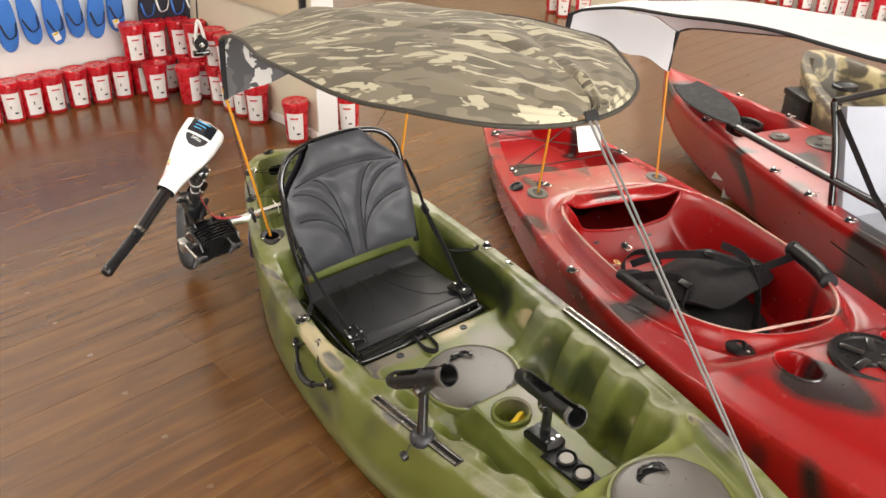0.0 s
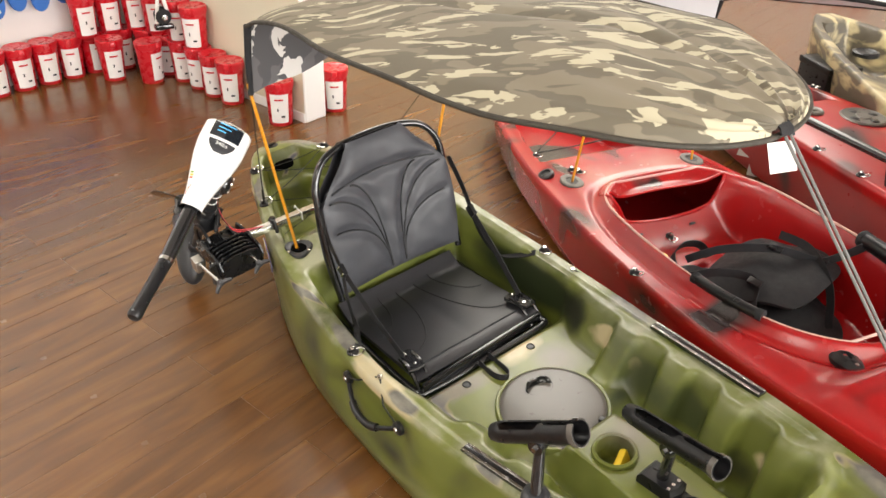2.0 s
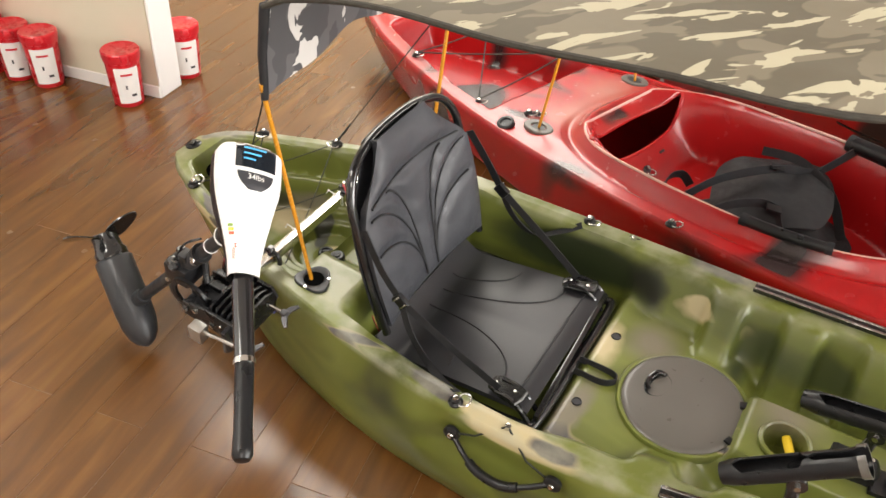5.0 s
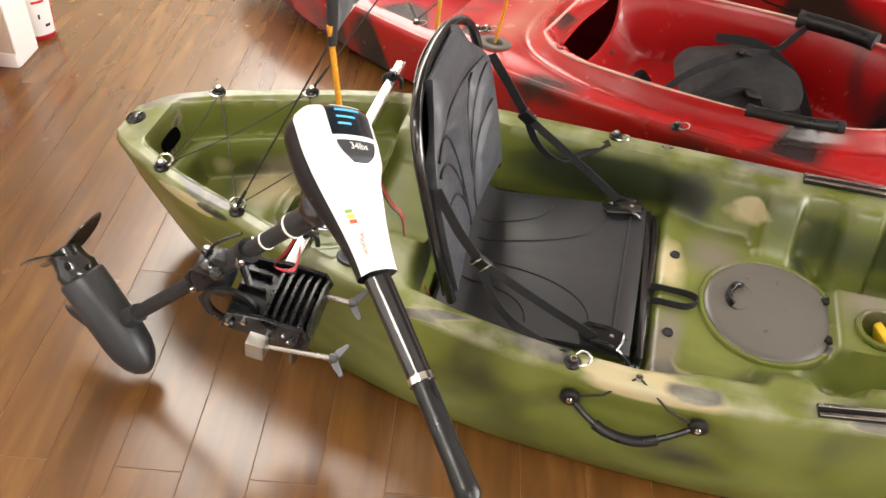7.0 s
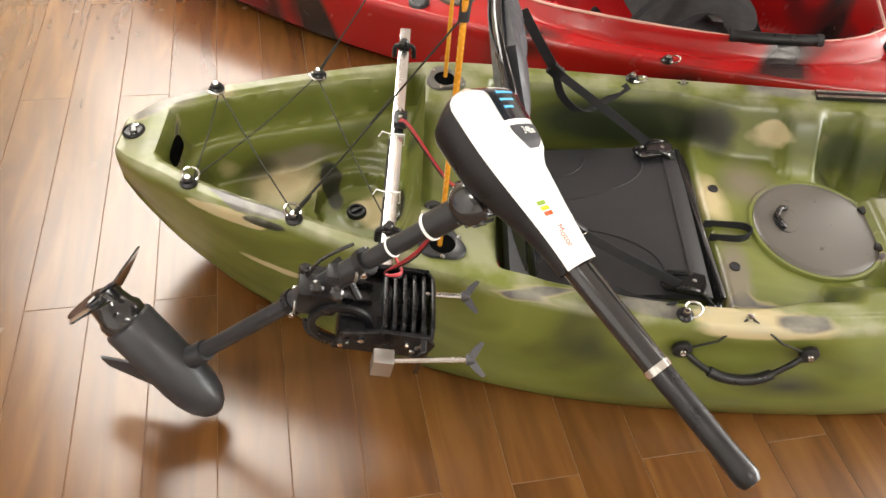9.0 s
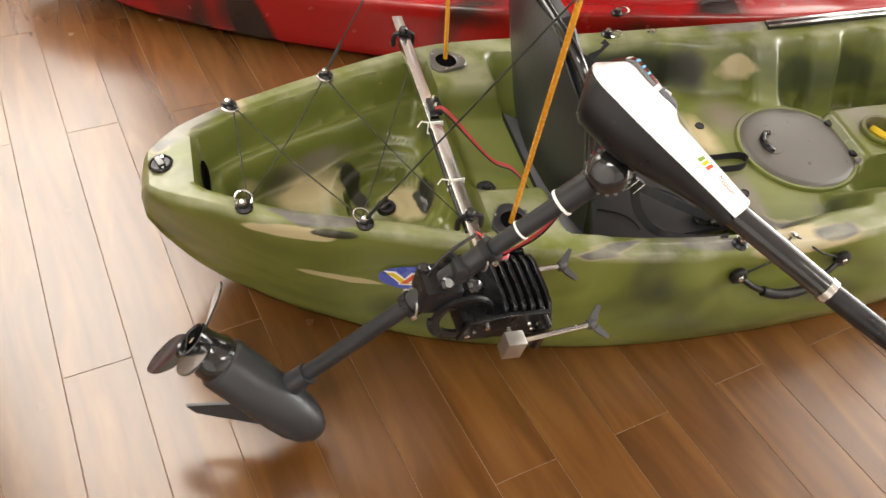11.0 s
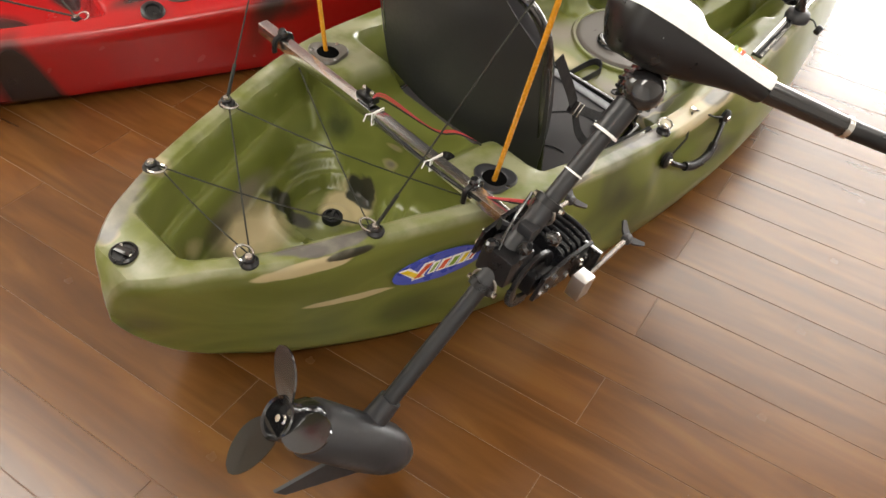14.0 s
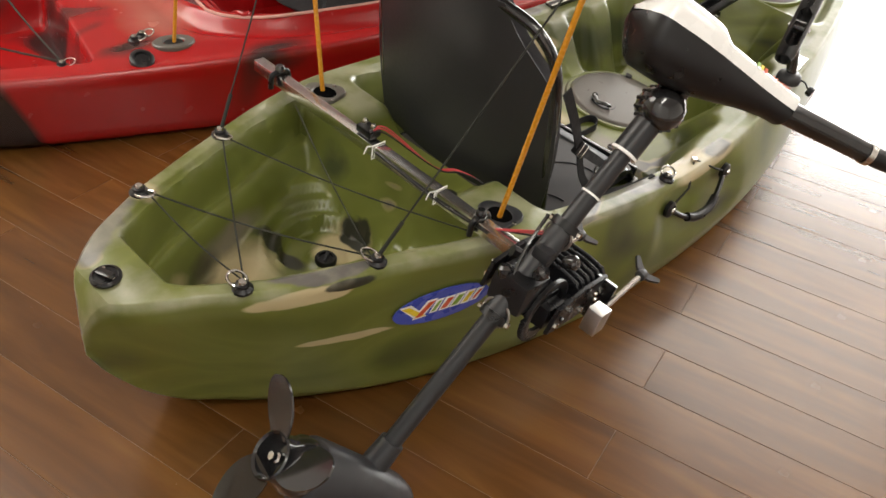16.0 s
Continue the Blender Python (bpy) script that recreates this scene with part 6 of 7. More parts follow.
part("link_rod", tube(B(), smooth_path([along_s(0.26) + uz * 0.03, along_s(0.30) + uz * 0.055 + uy * 0.01, along_s(0.37) + uz * 0.035 + uy * 0.02], 5), 0.0026, 8), M_GLOSSBLACK, br, "thin black link")
part("pin_block", box(B(), Matrix.Translation(along_s(0.335) + uz * 0.024 - uy * 0.006) @ BF.to_3x3().to_4x4(), 0.020, 0.026, 0.018, 0.004), M_MOTOR, br, "grey latch block")
for d0 in (0.255, 0.385):
    part("hose_clip", tube(B(), [along_s(d0) + (uy * math.cos(a) + uz * math.sin(a)) * 0.0205 for a in np.linspace(0, 6.283, 19)[:-1]], 0.0022, 6, closed=True), M_CAST, br, "steel hose clip")

# screen, badge and lettering on the motor's head
def head_top(t, q, lift=0.0006):
    """A place on the white cover: t along it, q from -1 to 1 across."""
    v = math.acos(max(-1, min(1, math.copysign(abs(q) ** (1 / 0.8), q)))) / math.pi
    a = math.pi * v
    return H0 + HD * (HL * t) + HS * (q * (head_w(t) + 0.004)) + HU * ((abs(math.sin(a)) ** 0.55) * head_up(t) + lift)


def decal_on_head(name, t0, t1, q0, q1, mt, parent, label, lift, taper=0.0, rnd=0.0):
    def fn(u, v):
        t = t0 + (t1 - t0) * u
        k = 1 - taper * u
        if rnd:
            k *= math.sqrt(max(0.02, 1 - (u * rnd) ** 2))
        return head_top(t, (q0 + q1) / 2 + (v - 0.5) * (q1 - q0) * k, lift)
    return part(name, sheet(B(), fn, 8, 8, 0.0004), mt, parent, label)


scr = decal_on_head("meter_screen", 0.055, 0.285, -0.62, 0.62, M_SCREEN, motor, "dark meter window with a blue scale", 0.0009)
for k in range(4):
    decal_on_head("scale_arc", 0.095 + 0.040 * k, 0.107 + 0.040 * k, -0.45 + 0.16 * k, 0.40, M_CYAN if k else M_DECALW, scr, "", 0.0016)
bad = decal_on_head("thrust_badge", 0.315, 0.435, -0.56, 0.56, M_INK, motor, "black half-round badge", 0.0009, 0.0, 0.93)
HMAT = Matrix(((-HS.x, -HD.x, HU.x, 0), (-HS.y, -HD.y, HU.y, 0), (-HS.z, -HD.z, HU.z, 0), (0, 0, 0, 1)))


def lettering(text, place_v, m3, size, mt, parent, name="lettering"):
    cu = bpy.data.curves.new(name, "FONT")
    cu.body, cu.size, cu.align_x, cu.align_y, cu.extrude = text, size, "CENTER", "CENTER", 0.0002
    tmp = new("tmp_text", cu)
    dg = bpy.context.evaluated_depsgraph_get()
    me = bpy.data.meshes.new_from_object(tmp.evaluated_get(dg))
    bpy.data.objects.remove(tmp)
    me.transform(WORLD[parent].inverted() @ Matrix.Translation(place_v) @ m3)
    me.materials.append(mt)
    o = new(name, me)
    o.parent = parent
    WORLD[o] = WORLD[parent]
    return o


lettering("34lbs", head_top(0.352, 0.0, 0.0022), HMAT, 0.0135, M_DECALW, bad)
# side lettering on the lower flank of the cover
side_n = (HS * 0.75 + HU * 0.65).normalized()
sx_ = HD
sy_ = side_n.cross(sx_)
SMAT = Matrix(((sx_.x, sy_.x, side_n.x, 0), (sx_.y, sy_.y, side_n.y, 0), (sx_.z, sy_.z, side_n.z, 0), (0, 0, 0, 1)))
lettering("Motor", head_top(0.86, 0.84, 0.002) , SMAT, 0.011, M_DECALR, motor)
for k, mt in enumerate((M_DECALG, M_DECALY, M_DECALR)):
    part("mark_bar", prism(B(), Matrix.Translation(head_top(0.68 + 0.028 * k, 0.86, 0.002)) @ SMAT, [(-0.003, -0.004), (0.002, -0.004), (0.004, 0.005), (-0.001, 0.005)], 0.0004), mt, motor, smooth=False)

# ---- rod holders ----
def rod_holder(base, back, front, label, railed):
    base, back, front = Vector(base), Vector(back), Vector(front)
    d = (front - back).normalized()
    ln = (front - back).length
    up = Vector((0, 0, 1))
    up = (up - d * up.dot(d)).normalized()
    sd = d.cross(up)
    t = thing("rod_holder", label, "rod holder", KM @ Matrix.Translation(base), "rod holders")

    def wallf(u, v):
        gap = 0.75 * float(ss(0.10, 0.16, u) * (1 - ss(0.56, 0.62, u))) + 0.30 * float(ss(0.62, 0.66, u))
        a0 = math.pi / 2 + gap
        a = a0 + (2 * math.pi - 2 * gap) * v
        r = 0.0215 + 0.003 * float(ss(0.90, 0.96, u)) - 0.004 * float(1 - ss(0.0, 0.10, u))
        return back + d * (ln * u) + sd * (r * math.cos(a)) + up * (r * math.sin(a))
    part("tube", sheet(B(), wallf, 30, 26, 0.0032), M_BLACK, t, "slotted black plastic tube", KM)
    # the rim's bright specular outline is put into a lighter material
    part("flared_rim", sheet(B(), lambda u, v: front - d * (0.012 * (1 - u)) + sd * ((0.0255) * math.cos(math.pi / 2 + 0.32 + (2 * math.pi - 0.64) * v)) + up * (0.0255 * math.sin(math.pi / 2 + 0.32 + (2 * math.pi - 0.64) * v)), 3, 26, 0.003), M_LID, t, "flared rim, paler to carry its glint", KM)
    mid = back.lerp(front, 0.50) - up * 0.022
    part("post", tube(B(), [base + V(0, 0, 0.012), base.lerp(mid, 0.55), mid - V(0, 0, 0.008)], 0.0125, 14, 0.0105), M_GLOSSBLACK, t, "glossy black post", KM)
    part("knuckle", tube(B(), [mid - sd * 0.020, mid + sd * 0.020], 0.0155, 14), M_GLOSSBLACK, t, "", KM)
    part("knuckle_bolt", tube(B(), [mid - sd * 0.025, mid + sd * 0.025], 0.0055, 8), M_STEEL, t, "steel bolt", KM)
    if railed:
        part("foot", lathe(B(), [(0, -0.008), (0.028, -0.008), (0.029, 0.0), (0.026, 0.010), (0.018, 0.016), (0, 0.016)], Matrix.Translation(base), 24), M_MOTOR, t, "round grey foot", KM)
        part("side_knob", lathe(B(), [(0, 0), (0.010, 0), (0.012, 0.006), (0.010, 0.014), (0, 0.014)], frame_at(base + V(0.012, -0.048, -0.012), (0, -1, -0.2)), 12), M_BLACK, t, "", KM)
        part("tether", tube(B(), smooth_path([base + V(0.005, -0.024, 0.004), base + V(0.008, -0.036, 0.003), base + V(0.012, -0.048, -0.010)], 4), 0.002, 6), M_CORD, t, "", KM)
    else:
        part("foot", prism(B(), Matrix.Translation(base - V(0, 0, 0.012)) @ pose(0, 0, 0, 0, 0, 2), [(-0.040, -0.030), (0.040, -0.027), (0.048, 0.0), (0.040, 0.027), (-0.040, 0.030)], 0.026, 0.009), M_BLACK, t, "black bolted foot", KM)
        for k in (-0.016, 0.0, 0.016):
            part("socket_screw", lathe(B(), [(0.0042, 0.0), (0.0042, 0.0012), (0, 0.0012)], Matrix.Translation(base + V(0.028, k, 0.0142)), 10), M_STEEL, t, "", KM)
    return t


rod_holder(K(1.547, -0.277, 0.290), K(1.432, -0.278, 0.372), K(1.608, -0.234, 0.486), "black rod holder clamped on the gear rail", True)
rod_holder(K(1.630, -0.004, 0.198), K(1.512, 0.018, 0.290), K(1.758, -0.022, 0.366), "black rod holder bolted on the middle console", False)
# twin tackle cups ahead of it
tray = thing("tackle_cups", "black strip with two pale screw cups on the console", "tray", KM @ Matrix.Translation(K(1.74, -0.01, 0.19)))
part("strip", prism(B(), Matrix.Translation(K(1.738, -0.010, 0.184)) @ pose(0, 0, 0, 0, 0, 4), [(-0.075, -0.030), (0.070, -0.026), (0.082, 0.0), (0.070, 0.026), (-0.075, 0.030)], 0.010, 0.003), M_BLACK, tray, frame_m=KM)
for x in (1.712, 1.768):
    cpt = part("cup", lathe(B(), [(0.0235, 0.0), (0.0245, 0.010), (0.0215, 0.012), (0.019, 0.004), (0, 0.004)], Matrix.Translation(K(x, -0.008, 0.193)), 24), M_BLACK, tray, frame_m=KM)
    part("insert", lathe(B(), [(0.0165, 0.004), (0.0165, 0.008), (0.012, 0.0095), (0, 0.009)], Matrix.Translation(K(x, -0.008, 0.193)), 20), M_CARD, cpt, "pale insert", KM)

# ---- fittings and seat of the red kayak ----
def RP(x, y, dz=0.0):
    return RM @ Vector((x, y, z_r(x, y) + dz))


RSOCK = ((-0.004, -0.250), (-0.006, 0.252))
for x, y in RSOCK:
    m = Matrix.Translation(RP(x, y, 0.0)) @ RM.to_3x3().to_4x4()
    so = part("rod_socket", lathe(B(), [(0.043, -0.006), (0.043, 0.002), (0.040, 0.005), (0.024, 0.005), (0.021, 0.002), (0.021, -0.004)], m @ Matrix.Diagonal((1.15, 0.85, 1, 1)), 28), M_LID, kayak_red, "worn grey flush rod socket")
    part("socket_well", lathe(B(), [(0.0215, 0.0012), (0.020, -0.002), (0, -0.002)], m, 20), M_BLACK, so)
for x, y in ((-0.082, -0.205), (-0.252, -0.250), (-0.62, -0.180), (-0.30, 0.262), (-0.62, 0.180), (-0.06, -0.19), (0.55, -0.385)):
    eyelet(kayak_red, Matrix.Translation(RP(x, y, -0.002)) @ RM.to_3x3().to_4x4(), 30)
m = Matrix.Translation(RP(-0.092, -0.296, 0.0)) @ RM.to_3x3().to_4x4()
part("drain_cap", lathe(B(), [(0.027, -0.008), (0.027, 0.010), (0.023, 0.013), (0.017, 0.013), (0.015, 0.008), (0, 0.008)], m @ pose(0, 0, 0, 24, 0, 0), 22), M_BLACK, kayak_red, "round black drain cap")
# lip round the oval opening, and a bar below it
lip = []
for k in range(64):
    a = 2 * math.pi * k / 64
    x, y = snap_r(OV[0] + OV[1] * math.cos(a), OV[2] * math.sin(a))
    lip.append(RP(x, y, 0.001))
part("opening_lip", tube(B(), lip, 0.006, 8, closed=True), M_RED, kayak_red, "rounded red lip of the oval opening")
for x, y, l in ((0.236, -0.12, 0.020), (0.236, 0.09, 0.024)):
    part("slot", box(B(), Matrix.Translation(RP(x, y, 0.001)) @ RM.to_3x3().to_4x4() @ pose(0, 0, 0, 0, 50, 0), 0.008, l, 0.004, 0.001), M_BLACK, kayak_red, "dark strap slot")
eyelet(kayak_red, Matrix.Translation(RP(0.252, -0.012, 0.0)) @ RM.to_3x3().to_4x4() @ pose(0, 0, 0, 0, 24, 0), 10)
# round hatch, cup wells' rims and the fitting on the fore deck
m = Matrix.Translation(RP(1.275, 0.068, 0.0)) @ RM.to_3x3().to_4x4() @ pose(0, 0, 0, 0, 2, 0)
rh = part("round_hatch", lathe(B(), [(0.100, -0.012), (0.104, 0.004), (0.098, 0.011), (0.084, 0.009), (0.080, 0.004), (0.030, 0.004), (0.026, 0.009), (0, 0.009)], m, 40), M_BLACK, kayak_red, "black screw hatch with a star grip")
for k in range(5):
    part("grip_arm", box(B(), m @ pose(0, 0, 0.008, 0, 0, 72 * k) @ pose(0.050, 0, 0), 0.058, 0.020, 0.008, 0.003), M_GLOSSBLACK, rh)
m = Matrix.Translation(RP(1.085, -0.165, 0.0)) @ RM.to_3x3().to_4x4()
ft = part("deck_fitting", lathe(B(), [(0.036, -0.008), (0.036, 0.003), (0.030, 0.009), (0.020, 0.012), (0.016, 0.016), (0.010, 0.016), (0.009, 0.008), (0, 0.008)], m @ Matrix.Diagonal((1.3, 0.9, 1, 1)), 24), M_BLACK, kayak_red, "black rod base fitting")
part("cap", lathe(B(), [(0.013, 0), (0.014, 0.012), (0.010, 0.016), (0, 0.016)], m @ pose(-0.045, 0.012, 0.004), 14), M_BLACK, ft)
part("bolt", lathe(B(), [(0.006, 0.009), (0.005, 0.012), (0, 0.012)], m @ pose(0.030, 0, 0), 8), M_STEEL, ft, "steel bolt")
for cy in (-0.115, 0.215):
    pts = [RP(1.235 + 0.068 * math.cos(2 * math.pi * k / 40), cy + 0.047 * math.sin(2 * math.pi * k / 40), 0.0) for k in range(40)]
    part("cup_rim", tube(B(), pts, 0.0045, 6, closed=True), M_RED, kayak_red)
# tank-well cords
net = thing("bungee_net", "thin dark cord laced over the red kayak's tank well", "cord", Matrix.Translation(RP(-0.45, 0.0, 0.1)))
EY = [RP(-0.252, -0.250, 0.012), RP(-0.62, 0.180, 0.012), RP(-0.62, -0.180, 0.012), RP(-0.30, 0.262, 0.012)]
for a, b in ((0, 1), (2, 3), (0, 3), (1, 2)):
    part("cord", tube(B(), [EY[a].lerp(EY[b], k / 6) + V(0, 0, -0.008 * math.sin(math.pi * k / 6)) for k in range(7)], 0.0024, 6), M_CORD, net)
# folded black seat lying in the cockpit
rseat = thing("folded_seat", "black padded kayak seat folded flat in the red cockpit", "seat", RM @ pose(0.72, 0.03, 0.05))


def pad(cx, cy, lx, ly, z0, h, tilt, turn):
    m = RM @ pose(cx, cy, z0, 0, tilt, turn)

    def fn(u, v):
        a, b = 2 * u - 1, 2 * v - 1
        r = (abs(a) ** 3.2 + abs(b) ** 3.2) ** (1 / 3.2)
        mx = max(abs(a), abs(b))
        k = mx / r if r > 1e-6 else 1
        dome = h * (1 - mx ** 2.6) + 0.008 * math.sin(11 * u) * math.sin(7 * v + 2)
        return m @ Vector((a * k * lx, b * k * ly, dome))
    return sheet(B(), fn, 22, 22, 0.012)


part("seat_pad", pad(0.66, 0.01, 0.20, 0.215, 0.060, 0.050, 4, -10), M_WEB, rseat, "black seat pad")
part("back_pad", pad(0.60, 0.095, 0.165, 0.200, 0.140, 0.048, -9, 24), M_WEB, rseat, "rounded black back pad")
part("side_flap", pad(0.50, -0.10, 0.085, 0.100, 0.075, 0.050, -14, -30), M_WEB, rseat, "crumpled side flap")
part("side_flap", pad(0.70, -0.13, 0.100, 0.070, 0.080, 0.045, 10, 20), M_WEB, rseat, "crumpled side flap")
for p in ([(0.44, -0.10, 0.13), (0.50, -0.02, 0.185), (0.60, 0.08, 0.222), (0.66, 0.20, 0.190), (0.70, 0.26, 0.225), (0.73, 0.30, 0.268)], [(0.50, -0.19, 0.115), (0.58, -0.10, 0.170), (0.66, -0.04, 0.175), (0.74, -0.10, 0.125), (0.84, -0.12, 0.070)], [(0.50, 0.20, 0.19), (0.62, 0.20, 0.205), (0.74, 0.17, 0.160), (0.82, 0.12, 0.075)], [(0.37, 0.06, 0.060), (0.345, 0.04, 0.095), (0.335, -0.02, 0.105), (0.35, -0.07, 0.085), (0.40, -0.10, 0.075)]):
    part("strap", strap(B(), smooth_path([RM @ Vector(q) for q in p], 6), 0.026, 0.003, (0.3, 0.3, 0.9)), M_WEB, rseat, "black webbing strap")
for q in ((0.60, 0.08, 0.226), (0.66, 0.21, 0.196), (0.67, -0.05, 0.180), (0.74, -0.10, 0.130)):
    part("buckle", box(B(), RM @ pose(*q, 6, 8, 30), 0.040, 0.030, 0.009, 0.003), M_BLACK, rseat)
part("brass_clip", tube(B(), [RM @ Vector((0.315 + 0.014 * math.cos(a), -0.075 + 0.008 * math.sin(a), 0.062)) for a in np.linspace(0, 6.28, 13)[:-1]], 0.0035, 6, closed=True), mat("brass", (0.75, 0.55, 0.22), 0.3, metal=1.0), rseat, "small brass clip")
# foam sleeves pulled over the coaming
def crest(x, sg):
    """A place on the crest of the coaming."""
    pw = 3.2 - 0.8 * float(ss(0.55, 0.70, x))
    k = 1.04 ** pw - abs((x - 0.585) / 0.49) ** pw
    y = 0.008 + sg * 0.292 * max(0.0, k) ** (1 / pw)
    return RP(x, y, 0.0)


def sleeve(sg, x0, x1, r, label):
    t = thing("foam_sleeve", label, "sleeve", Matrix.Translation(crest(x0, sg)), "coaming sleeves")
    n = 10
    pts = [crest(x0 + (x1 - x0) * k / n, sg) + V(0, 0, 0.002) for k in range(n + 1)]
    part("foam_tube", tube(B(), pts, r, 14), M_BLACK, t, "black foam tube")
    for q in (0, n):
        d = (pts[min(q + 1, n)] - pts[max(q - 1, 0)]).normalized()
        part("end_band", tube(B(), [pts[q] - d * 0.008, pts[q] + d * 0.008], r + 0.0015, 14), M_WEB, t)


sleeve(-1, 0.69, 0.89, 0.015, "thin black foam sleeve on the coaming")
sleeve(1, 0.70, 0.90, 0.024, "thick black foam sleeve on the coaming")
# scraped coaming crest; its bright highlight is given as a pale colour
edge_r = [crest(0.105 + 0.955 * k / 60, -1) + V(0, 0, -0.001) for k in range(61)] + [crest(0.105 + 0.955 * k / 60, 1) + V(0, 0, -0.001) for k in range(60, -1, -1)]
part("worn_edge_glint", tube(B(), edge_r, 0.0042, 6, closed=True), mat("scuffed_glint_plastic", (0.60, 0.33, 0.28), 0.35, var=0.35, vscale=25), kayak_red, "scuffed edge of the coaming with its highlight painted in pale")
tag2 = thing("yellow_tag", "small yellow card lying in the red kayak", "card", RM @ pose(1.02, -0.02, 0.06))
part("card", box(B(), RM @ pose(1.02, -0.05, 0.075, 0, 14, 20), 0.05, 0.04, 0.002), M_YELLOW, tag2, smooth=False)

# ---- second red kayak, beyond ----
SM = Matrix.Translation((-0.072, 2.043, 0)) @ pose(0, 0, 0, 0, 0, -8.5)
half_s = curve_of([(0.0, 0.02), (0.12, 0.085), (0.3, 0.15), (0.55, 0.205), (0.85, 0.245), (1.15, 0.275), (1.5, 0.295), (1.9, 0.295), (2.3, 0.26), (2.7, 0.18), (3.1, 0.08), (3.25, 0.02)])
gun_s = curve_of([(0.0, 0.335), (0.4, 0.305), (0.9, 0.29), (1.5, 0.28), (2.4, 0.30), (3.25, 0.38)])
foot_s = curve_of([(0.0, 0.005), (0.2, 0.04), (0.55, 0.11), (0.95, 0.17), (1.5, 0.20), (2.2, 0.18), (2.8, 0.09), (3.25, 0.01)])
keel_s = curve_of([(0.0, 0.16), (0.15, 0.08), (0.5, 0.02), (1.0, 0.006), (2.4, 0.006), (2.9, 0.04), (3.25, 0.18)])


def deck_s(x, y, w, g):
    ay = np.abs(y)
    z = np.full_like(y, g) + 0.02 * (1 - (ay / max(w, 0.02)) ** 2)
    wi = w - 0.05
    z = z - (z - 0.20) * ss(0.33, 0.39, x) * (1 - ss(0.70, 0.76, x)) * (1 - ss(wi - 0.03, wi, ay))
    z = z - (z - 0.10) * ss(1.30, 1.40, x) * (1 - ss(2.3, 2.4, x)) * (1 - ss(wi - 0.06, wi - 0.01, ay))
    return z


kayak_two = thing("red_kayak", "second red and black fishing kayak with a paddle laid on it", "kayak", SM)
part("hull", hull_mesh(0.0, 3.25, 150, 60, half_s, gun_s, foot_s, keel_s, deck_s, lambda x: 0.0), M_RED2, kayak_two, frame_m=SM, angle=55)


def SP(x, y, dz=0.0):
    return SM @ Vector((x, y, float(deck_s(np.array([x]), np.array([y]), float(half_s(x)), float(gun_s(x)))[0]) + dz))


for x, y, r in ((0.83, -0.035, 0.040), (0.94, 0.11, 0.085), (1.14, 0.14, 0.045)):
    m = Matrix.Translation(SP(x, y)) @ SM.to_3x3().to_4x4()
    w = part("round_fitting", lathe(B(), [(r, -0.006), (r, 0.006), (r - 0.006, 0.010), (r - 0.014, 0.007), (r * 0.35, 0.007), (r * 0.30, 0.011), (0, 0.011)], m, 32), M_LID, kayak_two, "grey round deck fitting")
    for k in range(4 if r > 0.06 else 0):
        part("hole", lathe(B(), [(0.017, 0.0085), (0.016, 0.0092), (0, 0.0092)], m @ pose(0, 0, 0, 0, 0, 90 * k) @ pose(0.050, 0, 0), 16), M_BLACK, w, "dark finger hole")
m = Matrix.Translation(SP(0.52, 0.06, 0.02)) @ SM.to_3x3().to_4x4()
part("storage_bin", lathe(B(), [(0.075, -0.02), (0.080, 0.03), (0.074, 0.034), (0.066, 0.030), (0.062, 0.012), (0, 0.012)], m, 32), M_BLACK, kayak_two, "round black bin in the tank well")
for x, sg in ((0.35, 1), (0.62, 1), (0.95, 1), (1.05, -1), (1.25, -1), (1.45, -1), (0.55, -1)):
    eyelet(kayak_two, Matrix.Translation(SP(x, sg * (float(half_s(x)) - 0.02), -0.003)) @ SM.to_3x3().to_4x4(), 20)
# paddle laid along its near edge
pad2 = thing("paddle", "black paddle lying along the second red kayak", "paddle", Matrix.Translation(SP(0.8, -0.2, 0.02)))
pa, pb = Vector((0.702, 1.676, 0.372)), Vector((1.906, 1.508, 0.36))
pdn = (pb - pa).normalized()
part("shaft", tube(B(), [pa, pb], 0.0150, 14), M_GLOSSBLACK, pad2, "glossy black shaft")
psd = pdn.cross(Vector((0, 0, 1))).normalized()


def blade2(u, v):
    wv = 0.100 * math.sin(math.pi * min(0.96, 0.16 + 0.84 * u)) ** 0.6
    b = 2 * v - 1
    return pa + (Vector((0.207, 1.876, 0.362)) - pa) * (1 - u) + psd * (b * wv) + V(0, 0, 0.012 * b * b + 0.006 - 0.008 * u)


part("blade", sheet(B(), blade2, 20, 14, 0.006), M_WEB, pad2, "broad black blade")
# pale seat at its cockpit
ps = thing("kayak_seat", "pale grey cloth seat with a black frame", "seat", SM @ pose(1.45, 0.0, 0.14))
bm = sheet(B(), lambda u, v: SM @ Vector((1.36 - 0.10 * u, (v - 0.5) * 0.46, 0.25 + 0.36 * u - 0.02 * math.sin(math.pi * v))), 14, 14, 0.025)
part("backrest", bm, M_GREYCLOTH, ps, "pale grey backrest")
bm = sheet(B(), lambda u, v: SM @ Vector((1.36 + 0.40 * u, (v - 0.5) * 0.46, 0.25 - 0.02 * math.sin(math.pi * u))), 12, 12, 0.03)
part("seat_cushion", bm, M_GREYCLOTH, ps, "pale grey seat cushion")
